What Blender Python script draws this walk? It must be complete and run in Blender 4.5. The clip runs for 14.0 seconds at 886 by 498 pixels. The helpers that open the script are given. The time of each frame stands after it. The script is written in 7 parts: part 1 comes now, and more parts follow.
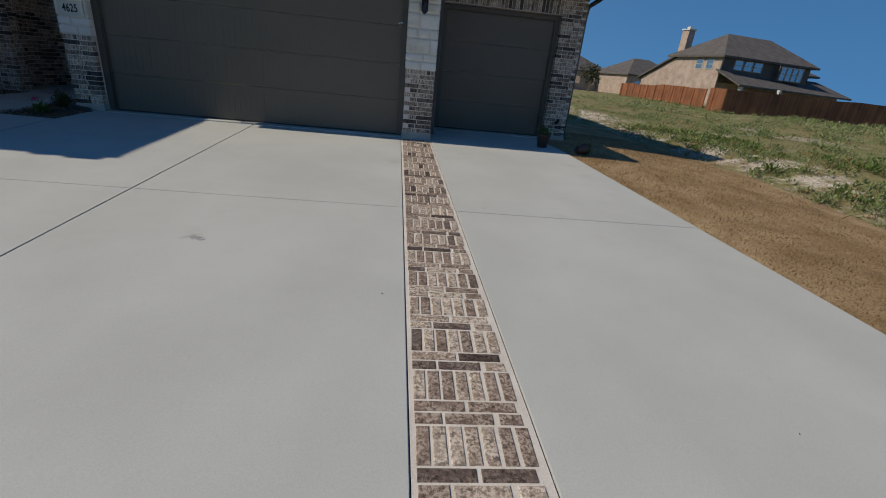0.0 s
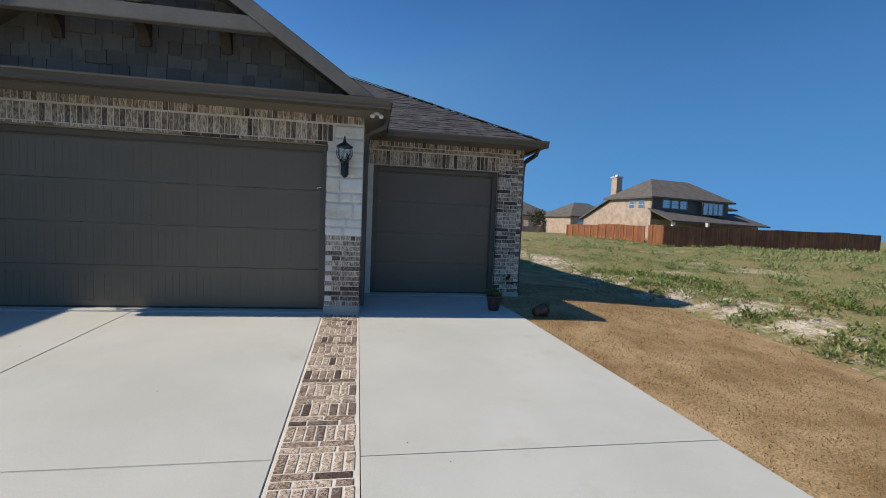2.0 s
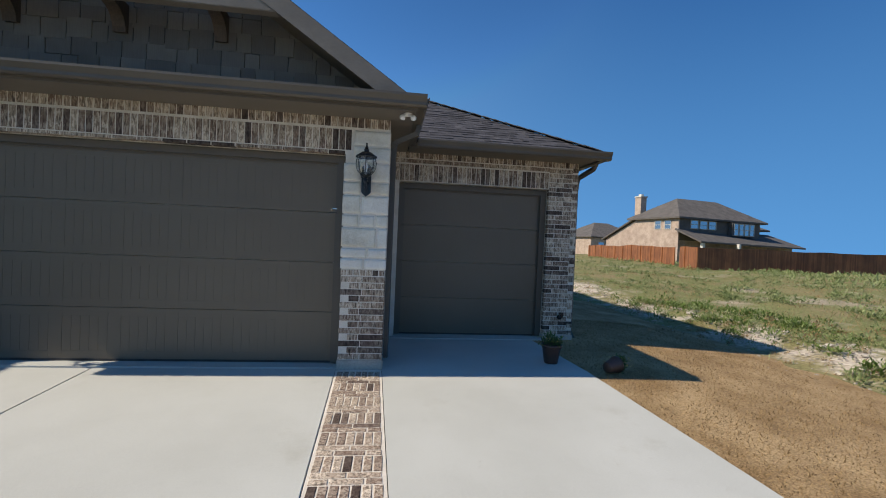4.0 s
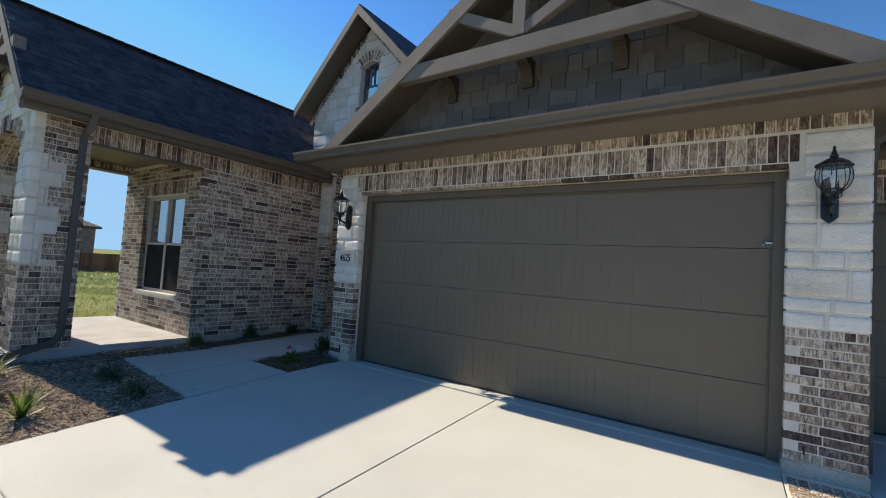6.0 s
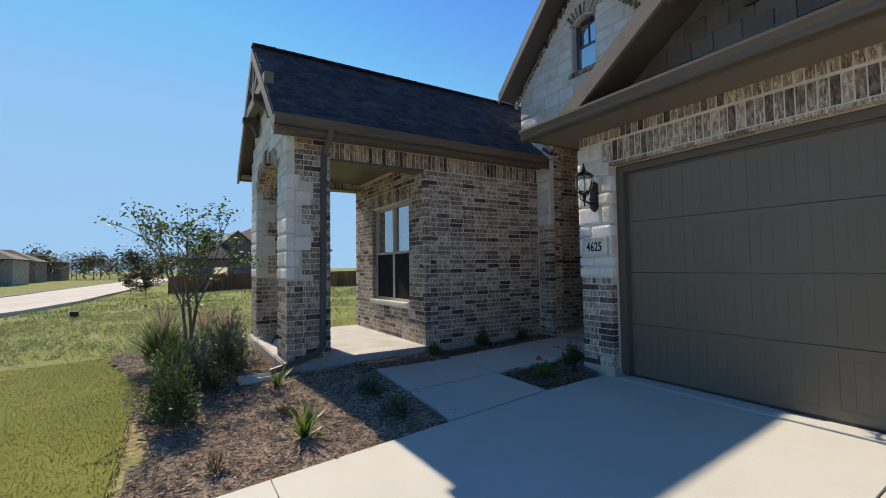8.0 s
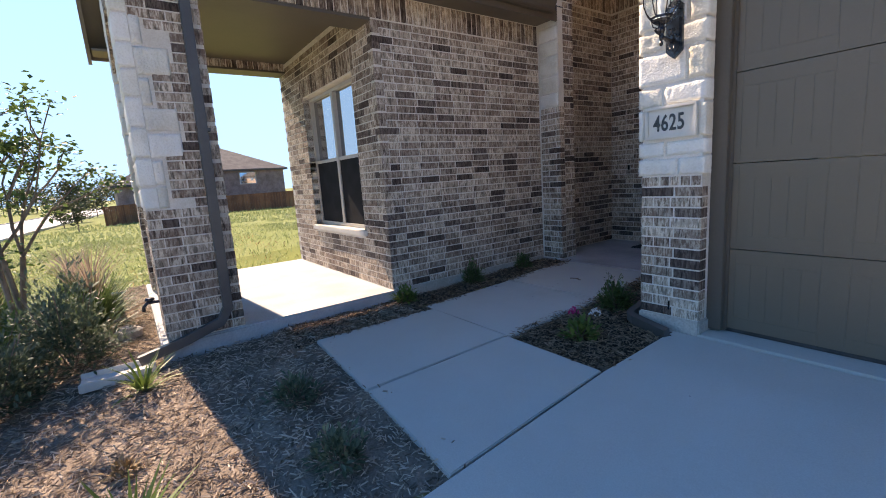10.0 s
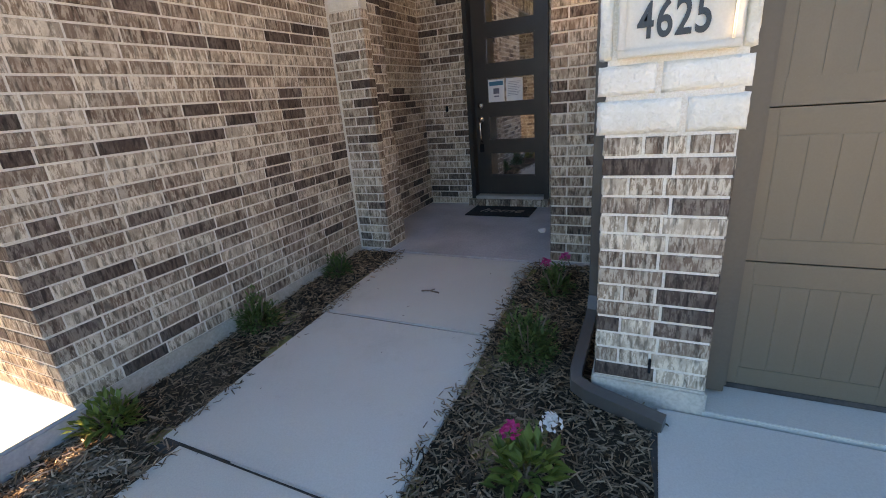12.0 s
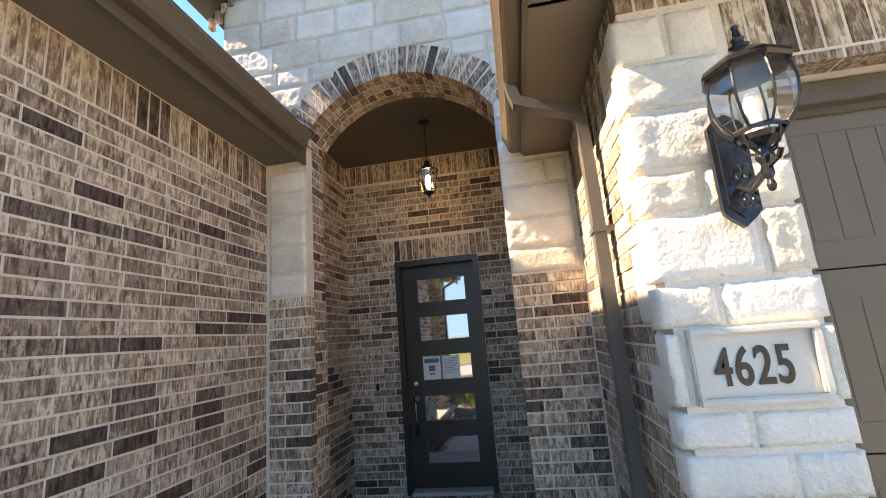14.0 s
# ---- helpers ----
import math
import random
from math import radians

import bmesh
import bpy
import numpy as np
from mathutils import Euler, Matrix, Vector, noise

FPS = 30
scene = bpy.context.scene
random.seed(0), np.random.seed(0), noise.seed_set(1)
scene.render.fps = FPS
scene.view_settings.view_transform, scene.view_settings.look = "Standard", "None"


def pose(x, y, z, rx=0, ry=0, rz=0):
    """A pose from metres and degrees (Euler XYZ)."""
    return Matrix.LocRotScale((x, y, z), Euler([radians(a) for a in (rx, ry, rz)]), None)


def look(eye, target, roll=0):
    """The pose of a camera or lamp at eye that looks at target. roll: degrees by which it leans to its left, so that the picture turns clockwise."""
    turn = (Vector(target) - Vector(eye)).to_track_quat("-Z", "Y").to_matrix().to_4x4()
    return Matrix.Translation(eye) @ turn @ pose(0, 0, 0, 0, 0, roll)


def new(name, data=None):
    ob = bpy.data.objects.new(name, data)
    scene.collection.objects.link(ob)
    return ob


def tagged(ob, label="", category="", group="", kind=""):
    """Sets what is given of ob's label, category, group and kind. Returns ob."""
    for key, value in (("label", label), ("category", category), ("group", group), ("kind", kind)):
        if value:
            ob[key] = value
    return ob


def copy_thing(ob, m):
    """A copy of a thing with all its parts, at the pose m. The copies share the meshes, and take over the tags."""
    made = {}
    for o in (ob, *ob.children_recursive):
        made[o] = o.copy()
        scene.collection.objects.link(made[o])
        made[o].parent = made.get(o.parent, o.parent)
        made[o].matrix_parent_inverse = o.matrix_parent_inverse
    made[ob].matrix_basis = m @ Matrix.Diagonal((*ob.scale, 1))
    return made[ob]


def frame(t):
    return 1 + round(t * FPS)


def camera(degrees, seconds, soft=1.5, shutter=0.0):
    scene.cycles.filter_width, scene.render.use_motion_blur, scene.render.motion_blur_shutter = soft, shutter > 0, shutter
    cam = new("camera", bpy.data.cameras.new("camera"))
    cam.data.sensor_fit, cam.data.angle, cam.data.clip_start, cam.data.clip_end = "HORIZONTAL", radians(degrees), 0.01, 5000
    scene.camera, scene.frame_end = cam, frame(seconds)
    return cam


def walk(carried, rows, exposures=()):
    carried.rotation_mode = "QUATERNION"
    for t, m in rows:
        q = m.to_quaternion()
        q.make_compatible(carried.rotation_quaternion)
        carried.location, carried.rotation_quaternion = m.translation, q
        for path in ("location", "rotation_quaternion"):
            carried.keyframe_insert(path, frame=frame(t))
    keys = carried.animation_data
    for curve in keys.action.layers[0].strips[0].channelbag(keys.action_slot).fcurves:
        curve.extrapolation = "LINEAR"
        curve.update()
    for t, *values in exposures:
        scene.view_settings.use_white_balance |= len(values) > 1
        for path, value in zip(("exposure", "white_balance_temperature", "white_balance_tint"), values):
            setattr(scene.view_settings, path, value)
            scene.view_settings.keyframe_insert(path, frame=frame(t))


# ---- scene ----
cam = camera(91.1, 14.0, soft=1.0)
PATH = [
    (0, (-0.001, -0.205, 1.612), (0.201, 1.637, 0.859), 5.9),
    (0.5, (0.143, 0.057, 1.808), (0.291, 2.029, 1.505), 4.3),
    (1, (0.349, 0.49, 1.853), (0.489, 2.485, 1.798), 3.8),
    (1.5, (0.451, 0.903, 1.873), (0.698, 2.888, 1.874), 4.8),
    (2, (0.597, 1.29, 1.843), (0.924, 3.259, 1.726), 2.4),
    (4.5, (0.322, 3.018, 1.968), (0.507, 5.009, 1.969), 2.8),
    (5, (0.128, 3.194, 1.922), (-0.089, 5.182, 1.944), 2.7),
    (5.5, (-0.115, 3.352, 1.885), (-0.879, 5.199, 1.952), 3.0),
    (6, (-0.384, 3.328, 1.867), (-1.519, 4.972, 1.969), 3.8),
    (6.5, (-0.672, 3.254, 1.89), (-1.934, 4.802, 2.0), 1.9),
    (7, (-0.994, 3.32, 1.851), (-2.535, 4.591, 1.967), -0.3),
    (7.5, (-1.369, 3.404, 1.799), (-3.062, 4.46, 1.94), 0.1),
    (10, (-3.73, 4.714, 1.699), (-5.336, 5.861, 1.374), -3.9),
    (10.5, (-4.209, 5.096, 1.709), (-5.746, 6.321, 1.336), -2.9),
    (11, (-4.634, 5.509, 1.731), (-6.055, 6.846, 1.291), -1.2),
    (11.5, (-5.075, 5.794, 1.789), (-6.246, 7.355, 1.351), -0.0),
    (12, (-5.422, 6.15, 1.788), (-6.24, 7.854, 1.132), -4.9),
    (12.5, (-5.724, 6.375, 1.812), (-6.37, 8.053, 0.936), -4.4),
    (13, (-5.96, 6.461, 1.914), (-6.494, 8.327, 1.432), -4.8),
    (13.5, (-6.014, 6.486, 2.042), (-6.434, 8.439, 1.965), -5.1),
    (14, (-6.043, 6.445, 2.133), (-6.349, 8.381, 2.531), -4.6),
]
EXPOSURES = [(0.0, 0.0, 6900, 12), (0.5, 0.25, 6900, 12), (1.0, 0.5, 6850, 12), (2.0, 0.62, 6900, 12), (4.5, 0.76, 6950, 12), (6.0, 1.08, 7400, 13), (7.5, 0.97, 7600, 13), (10.0, 2.0, 8200, 24), (11.0, 2.64, 9300, 21), (11.5, 2.72, 10600, 22), (12.0, 3.06, 12400, 26), (12.5, 3.34, 12300, 26), (13.0, 3.32, 12200, 25), (13.5, 3.03, 11300, 24), (14.0, 2.78, 10200, 22)]
walk(cam, [(t, look(eye, target, roll)) for t, eye, target, roll in PATH], EXPOSURES)

# ---- world, sun, exposure ----
SUN = Vector((-1.165, -0.125, 1.0)).normalized()
world = bpy.data.worlds.new("sky")
scene.world = world
world.use_nodes = True
wn = world.node_tree.nodes
sky = wn.new("ShaderNodeTexSky")
sky.sky_type, sky.sun_disc = "NISHITA", False
sky.sun_elevation = math.asin(SUN.z)
sky.sun_rotation = math.atan2(SUN.x, SUN.y)
sky.air_density, sky.dust_density, sky.ozone_density, sky.altitude = 1.0, 0.0, 3.5, 0.0
scaled = wn.new("ShaderNodeVectorMath")
scaled.operation = "SCALE"
scaled.inputs[3].default_value = 0.13
deep = wn.new("ShaderNodeGamma")
deep.inputs[1].default_value = 1.45
world.node_tree.links.new(sky.outputs[0], scaled.inputs[0])
world.node_tree.links.new(scaled.outputs[0], deep.inputs[0])
cap = wn.new("ShaderNodeMix")
cap.data_type, cap.blend_type = "RGBA", "DARKEN"
cap.inputs[0].default_value = 1.0
facing = wn.new("ShaderNodeVectorMath")
facing.operation = "DOT_PRODUCT"
facing.inputs[1].default_value = (SUN.x, SUN.y, 0.0)
world.node_tree.links.new(wn.new("ShaderNodeTexCoord").outputs["Generated"], facing.inputs[0])
turn = wn.new("ShaderNodeMapRange")
turn.interpolation_type = "SMOOTHSTEP"
turn.inputs["From Min"].default_value, turn.inputs["From Max"].default_value = -0.55, 0.65
world.node_tree.links.new(facing.outputs["Value"], turn.inputs["Value"])
parts_of = wn.new("ShaderNodeSeparateXYZ")
world.node_tree.links.new(wn["Texture Coordinate"].outputs["Generated"], parts_of.inputs[0])
climb = wn.new("ShaderNodeMapRange")
climb.inputs["From Min"].default_value, climb.inputs["From Max"].default_value = 0.0, 0.55
world.node_tree.links.new(parts_of.outputs["Z"], climb.inputs["Value"])


def sky_mix(fac, low, high):
    n = wn.new("ShaderNodeMix")
    n.data_type = "RGBA"
    world.node_tree.links.new(fac, n.inputs[0])
    for sock, val in ((n.inputs[6], low), (n.inputs[7], high)):
        if isinstance(val, tuple):
            sock.default_value = (*val, 1)
        else:
            world.node_tree.links.new(val, sock)
    return n.outputs[2]


away = sky_mix(climb.outputs["Result"], (0.056, 0.19, 0.41), (0.010, 0.056, 0.185))
sunward = sky_mix(climb.outputs["Result"], (0.135, 0.265, 0.43), (0.085, 0.225, 0.46))
world.node_tree.links.new(sky_mix(turn.outputs["Result"], away, sunward), cap.inputs[7])
rich = wn.new("ShaderNodeHueSaturation")
rich.inputs["Hue"].default_value, rich.inputs["Saturation"].default_value, rich.inputs["Value"].default_value = 0.496, 1.09, 0.86
world.node_tree.links.new(deep.outputs[0], rich.inputs["Color"])
world.node_tree.links.new(rich.outputs[0], cap.inputs[6])
world.node_tree.links.new(cap.outputs[2], wn["Background"].inputs[0])
wn["Background"].inputs[1].default_value = 1.12
sun = new("sun", bpy.data.lights.new("sun", "SUN"))
sun.data.energy, sun.data.angle, sun.data.color = 3.1, radians(0.53), (1.0, 0.93, 0.81)
sun.matrix_world = look(SUN * 60, (0, 0, 0))

# ---- materials ----
def nodes(name, rough=0.8, metal=0.0, spec=0.5):
    m = bpy.data.materials.new(name)
    m.use_nodes = True
    t = m.node_tree
    b = t.nodes["Principled BSDF"]
    b.inputs["Roughness"].default_value, b.inputs["Metallic"].default_value = rough, metal
    b.inputs["Specular IOR Level"].default_value = spec
    return m, t, b


def noise_tex(t, scale, detail=4, vec=None, squash=None, rough=0.55):
    n = t.nodes.new("ShaderNodeTexNoise")
    n.inputs["Scale"].default_value, n.inputs["Detail"].default_value = scale, detail
    n.inputs["Roughness"].default_value = rough
    if vec is None:
        vec = t.nodes.new("ShaderNodeNewGeometry").outputs["Position"]
    if squash:
        mp = t.nodes.new("ShaderNodeMapping")
        mp.inputs["Scale"].default_value = squash
        t.links.new(vec, mp.inputs[0])
        vec = mp.outputs[0]
    t.links.new(vec, n.inputs["Vector"])
    return n.outputs["Fac"]


def ramp(t, fac, stops, step=False):
    r = t.nodes.new("ShaderNodeValToRGB")
    e = r.color_ramp.elements
    while len(e) < len(stops):
        e.new(0.5)
    for el, (p, c) in zip(e, stops):
        el.position, el.color = p, (*c, 1)
    if step:
        r.color_ramp.interpolation = "CONSTANT"
    t.links.new(fac, r.inputs[0])
    return r.outputs["Color"]


def mix(t, fac, a, b, kind="MIX"):
    x = t.nodes.new("ShaderNodeMix")
    x.data_type, x.blend_type = "RGBA", kind
    for sock, val in ((x.inputs[0], fac), (x.inputs[6], a), (x.inputs[7], b)):
        if isinstance(val, (int, float)):
            sock.default_value = val
        elif isinstance(val, tuple):
            sock.default_value = (*val, 1)
        else:
            t.links.new(val, sock)
    return x.outputs[2]


def bump(t, b, height, strength=0.3, distance=0.01):
    n = t.nodes.new("ShaderNodeBump")
    n.inputs["Strength"].default_value, n.inputs["Distance"].default_value = strength, distance
    t.links.new(height, n.inputs["Height"])
    t.links.new(n.outputs[0], b.inputs["Normal"])


def surface(name, c1, c2, scale=3.0, fine=80.0, rough=0.8, relief=0.2, metal=0.0, amount=0.35, spec=0.5, each=None, squash=None, dist=0.004):
    """Two colours mixed by broad noise, grain by fine noise, relief from the grain."""
    m, t, b = nodes(name, rough, metal, spec)
    col = ramp(t, noise_tex(t, scale, 5), [(0.35, c1), (0.65, c2)])
    g = noise_tex(t, fine, 3, squash=squash)
    col = mix(t, amount, col, ramp(t, g, [(0.3, (0.35, 0.35, 0.35)), (0.7, (0.9, 0.9, 0.9))]), "OVERLAY")
    if each:
        src = t.nodes.new("ShaderNodeObjectInfo").outputs["Random"] if each == "object" else t.nodes.new("ShaderNodeNewGeometry").outputs["Random Per Island"]
        col = mix(t, 0.5, col, ramp(t, src, [(0.0, (0.25, 0.25, 0.25)), (1.0, (0.75, 0.75, 0.75))]), "OVERLAY")
    t.links.new(col, b.inputs["Base Color"])
    if relief:
        bump(t, b, g, relief, dist)
    return m


def brick_mat(name, source, squash=(1, 1, 0.22)):
    """Tumbled brick: brown, grey, near black and lime-washed pieces, streaked across the face."""
    m, t, b = nodes(name, 0.9, spec=0.2)
    rnd = t.nodes.new("ShaderNodeObjectInfo").outputs["Random"] if source == "object" else t.nodes.new("ShaderNodeNewGeometry").outputs["Random Per Island"]
    base = ramp(t, rnd, [(0.0, (0.078, 0.053, 0.044)), (0.06, (0.125, 0.086, 0.070)), (0.15, (0.19, 0.126, 0.093)), (0.30, (0.28, 0.20, 0.146)),
                         (0.50, (0.34, 0.255, 0.19)), (0.70, (0.23, 0.158, 0.118)), (0.86, (0.40, 0.312, 0.236))], True)
    wash = ramp(t, rnd, [(0.0, (0.12,) * 3), (0.06, (0.25,) * 3), (0.15, (0.55,) * 3), (0.32, (0.85,) * 3), (0.55, (1.0,) * 3), (0.70, (0.5,) * 3), (0.86, (1.0,) * 3)], True)
    streak = ramp(t, noise_tex(t, 58, 5, squash=squash, rough=0.75), [(0.46, (0, 0, 0)), (0.52, (1, 1, 1))])
    blot = ramp(t, noise_tex(t, 13, 3), [(0.38, (0.3,) * 3), (0.54, (1, 1, 1))])
    f = mix(t, 1.0, mix(t, 1.0, mix(t, 1.0, streak, blot, "MULTIPLY"), wash, "MULTIPLY"), (0.84, 0.84, 0.84), "MULTIPLY")
    col = mix(t, f, base, (0.79, 0.68, 0.54))
    dark = ramp(t, noise_tex(t, 42, 4, squash=squash), [(0.38, (0.36,) * 3), (0.47, (1, 1, 1))])
    col = mix(t, 0.85, col, dark, "MULTIPLY")
    grit = ramp(t, noise_tex(t, 420, 2), [(0.3, (0.7,) * 3), (0.52, (1, 1, 1))])
    col = mix(t, 0.7, col, grit, "MULTIPLY")
    t.links.new(col, b.inputs["Base Color"])
    bump(t, b, noise_tex(t, 90, 4, squash=squash), 0.5, 0.004)
    return m


BRICK, BRICKS = brick_mat("brick_piece", "object"), brick_mat("brick_field", "island")
PAVER, PAVERS = brick_mat("paver_piece", "object", (1, 1, 1)), brick_mat("paver_field", "island", (1, 1, 1))
MORTAR = surface("mortar", (0.60, 0.54, 0.45), (0.71, 0.645, 0.55), 6, 150, 0.95, 0.4, spec=0.1)
STONE = surface("limestone", (0.67, 0.625, 0.535), (0.79, 0.75, 0.66), 5, 60, 0.9, 1.0, amount=0.22, each="object", spec=0.15, dist=0.009)
STONES = surface("limestone_field", (0.66, 0.615, 0.53), (0.78, 0.74, 0.655), 5, 45, 0.85, 0.5, amount=0.25, each="island", spec=0.2)
CAST = surface("cast_stone", (0.58, 0.55, 0.48), (0.66, 0.63, 0.56), 4, 120, 0.8, 0.15, amount=0.1)
CONCRETE = surface("concrete", (0.465, 0.468, 0.425), (0.52, 0.525, 0.48), 0.9, 140, 0.85, 0.25, amount=0.12, spec=0.2, dist=0.002)
# faint scuffs and damp marks on the drive
ct = CONCRETE.node_tree
cb = ct.nodes["Principled BSDF"]
src = cb.inputs["Base Color"].links[0].from_socket
scuff = ramp(ct, noise_tex(ct, 0.8, 9, rough=0.72), [(0.60, (1, 1, 1)), (0.74, (0.88, 0.865, 0.84))])
fleck = ramp(ct, noise_tex(ct, 7.0, 6, rough=0.8), [(0.64, (1, 1, 1)), (0.74, (0.88, 0.86, 0.84))])
spot = ct.nodes.new("ShaderNodeMapping")
spot.vector_type = "TEXTURE"
spot.inputs["Location"].default_value, spot.inputs["Scale"].default_value = (-1.55, 3.08, 0.2), (0.17, 0.11, 1.0)
ct.links.new(ct.nodes.new("ShaderNodeNewGeometry").outputs["Position"], spot.inputs[0])
reach = ct.nodes.new("ShaderNodeVectorMath")
reach.operation = "LENGTH"
ct.links.new(spot.outputs[0], reach.inputs[0])
close = ramp(ct, reach.outputs["Value"], [(0.35, (1, 1, 1)), (0.95, (0, 0, 0))])
smear = ramp(ct, noise_tex(ct, 11, 5, rough=0.6), [(0.50, (0, 0, 0)), (0.60, (1, 1, 1))])
src = mix(ct, mix(ct, 1.0, close, smear, "MULTIPLY"), src, (0.30, 0.29, 0.27))
ct.links.new(mix(ct, 1.0, mix(ct, 1.0, src, scuff, "MULTIPLY"), fleck, "MULTIPLY"), cb.inputs["Base Color"])
PORCH = surface("porch_concrete", (0.36, 0.36, 0.352), (0.46, 0.46, 0.45), 2.2, 60, 0.85, 0.25, amount=0.2, spec=0.2, dist=0.002)
FOOTING = surface("footing", (0.36, 0.33, 0.28), (0.46, 0.42, 0.36), 4, 60, 0.9, 0.4, amount=0.3)
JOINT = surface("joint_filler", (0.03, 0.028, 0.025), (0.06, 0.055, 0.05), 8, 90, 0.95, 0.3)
TAUPE = surface("taupe_paint", (0.102, 0.083, 0.062), (0.117, 0.095, 0.071), 1.5, 70, 0.5, 0.08, amount=0.08)
DOORPAINT = surface("garage_door_paint", (0.140, 0.108, 0.073), (0.155, 0.121, 0.083), 0.8, 160, 0.42, 0.1, amount=0.08, dist=0.001)
TIMBER = surface("painted_timber", (0.155, 0.135, 0.112), (0.19, 0.167, 0.14), 3, 60, 0.7, 0.15, amount=0.1, squash=(0.4, 1, 1))
SHAKE = surface("shake_paint", (0.115, 0.103, 0.087), (0.14, 0.126, 0.107), 3, 120, 0.7, 0.35, amount=0.15, each="object", squash=(1, 1, 0.06))
CORBEL = surface("corbel_stain", (0.05, 0.036, 0.026), (0.085, 0.06, 0.042), 4, 60, 0.7, 0.3, squash=(1, 1, 0.15))
SHINGLE = surface("asphalt_shingle", (0.048, 0.047, 0.052), (0.078, 0.077, 0.084), 6, 260, 0.95, 0.6, amount=0.5, each="island", spec=0.15)
SOFFIT = surface("soffit_paint", (0.16, 0.135, 0.105), (0.18, 0.15, 0.12), 2, 90, 0.7, 0.1, amount=0.06)
BLACK = surface("black_metal", (0.010, 0.011, 0.014), (0.018, 0.019, 0.023), 12, 200, 0.22, 0.1, amount=0.1)
DOORDARK = surface("entry_door_paint", (0.022, 0.018, 0.016), (0.032, 0.027, 0.024), 3, 120, 0.38, 0.1, amount=0.1)
CHROME = surface("satin_nickel", (0.55, 0.53, 0.5), (0.65, 0.63, 0.6), 20, 100, 0.25, 0.0, metal=1.0, amount=0.05)
SCREEN = surface("insect_screen", (0.012, 0.012, 0.013), (0.02, 0.02, 0.022), 4, 900, 0.8, 0.1, amount=0.2, spec=0.1)
VINYL = surface("window_frame_paint", (0.42, 0.39, 0.34), (0.48, 0.45, 0.40), 3, 90, 0.5, 0.05, amount=0.08)
PLASTIC = surface("downspout_paint", (0.075, 0.07, 0.066), (0.095, 0.09, 0.084), 4, 90, 0.4, 0.05, amount=0.08)
LAWN = surface("lawn_soil", (0.095, 0.112, 0.022), (0.145, 0.155, 0.036), 0.5, 25, 0.95, 0.6, amount=0.5, spec=0.1)
DORMANT = surface("dormant_turf", (0.24, 0.155, 0.075), (0.39, 0.275, 0.148), 1.6, 60, 0.95, 0.9, amount=0.85, spec=0.1, dist=0.02)
# mulch soil in two colours: shade painted into the first, sunlight the second
MULCHSHADE = surface("shaded_mulch_soil", (0.038, 0.025, 0.017), (0.09, 0.06, 0.042), 3, 60, 0.95, 0.9, amount=0.5, spec=0.1, dist=0.02)
MULCHBED = surface("mulch_soil", (0.13, 0.10, 0.078), (0.28, 0.225, 0.175), 3, 60, 0.95, 0.9, amount=0.5, spec=0.1, dist=0.02)


def glass_mat(name, tint, rough=0.02):
    m, t, b = nodes(name, rough)
    b.inputs["Base Color"].default_value = (*tint, 1)
    b.inputs["Metallic"].default_value = 0.0
    b.inputs["Transmission Weight"].default_value = 1.0
    b.inputs["IOR"].default_value = 1.45
    return m


GLASS = glass_mat("lamp_glass", (0.95, 0.97, 0.97))
def field_mat():
    m, t, b = nodes("rough_field", 0.95, spec=0.1)
    g = ramp(t, noise_tex(t, 0.35, 6), [(0.3, (0.30, 0.225, 0.125)), (0.43, (0.26, 0.225, 0.105)), (0.56, (0.20, 0.205, 0.078)), (0.68, (0.42, 0.35, 0.25))])
    gx = t.nodes.new("ShaderNodeSeparateXYZ")
    t.links.new(t.nodes.new("ShaderNodeNewGeometry").outputs["Position"], gx.inputs[0])
    west = t.nodes.new("ShaderNodeMapRange")
    west.inputs["From Min"].default_value, west.inputs["From Max"].default_value, west.inputs["To Max"].default_value = -11.0, -14.0, 0.75
    t.links.new(gx.outputs["X"], west.inputs["Value"])
    g = mix(t, west.outputs["Result"], g, (0.155, 0.195, 0.05))
    # bare pale soil on the bank along the turf strip
    pos = t.nodes.new("ShaderNodeSeparateXYZ")
    t.links.new(t.nodes.new("ShaderNodeNewGeometry").outputs["Position"], pos.inputs[0])
    off = t.nodes.new("ShaderNodeMath")
    off.operation = "SUBTRACT"
    off.inputs[1].default_value = 7.9
    t.links.new(pos.outputs["X"], off.inputs[0])
    size = t.nodes.new("ShaderNodeMath")
    size.operation = "ABSOLUTE"
    t.links.new(off.outputs[0], size.inputs[0])
    bank = ramp(t, size.outputs[0], [(0.5, (1, 1, 1)), (1.0, (0, 0, 0))])
    patch = ramp(t, noise_tex(t, 0.9, 6, rough=0.7), [(0.46, (0, 0, 0)), (0.56, (1, 1, 1))])
    g = mix(t, mix(t, 1.0, bank, patch, "MULTIPLY"), g, (0.58, 0.50, 0.40))
    f = noise_tex(t, 18, 5)
    col = mix(t, 0.6, g, ramp(t, f, [(0.3, (0.25,) * 3), (0.7, (0.8,) * 3)]), "OVERLAY")
    t.links.new(col, b.inputs["Base Color"])
    bump(t, b, f, 0.8, 0.05)
    return m


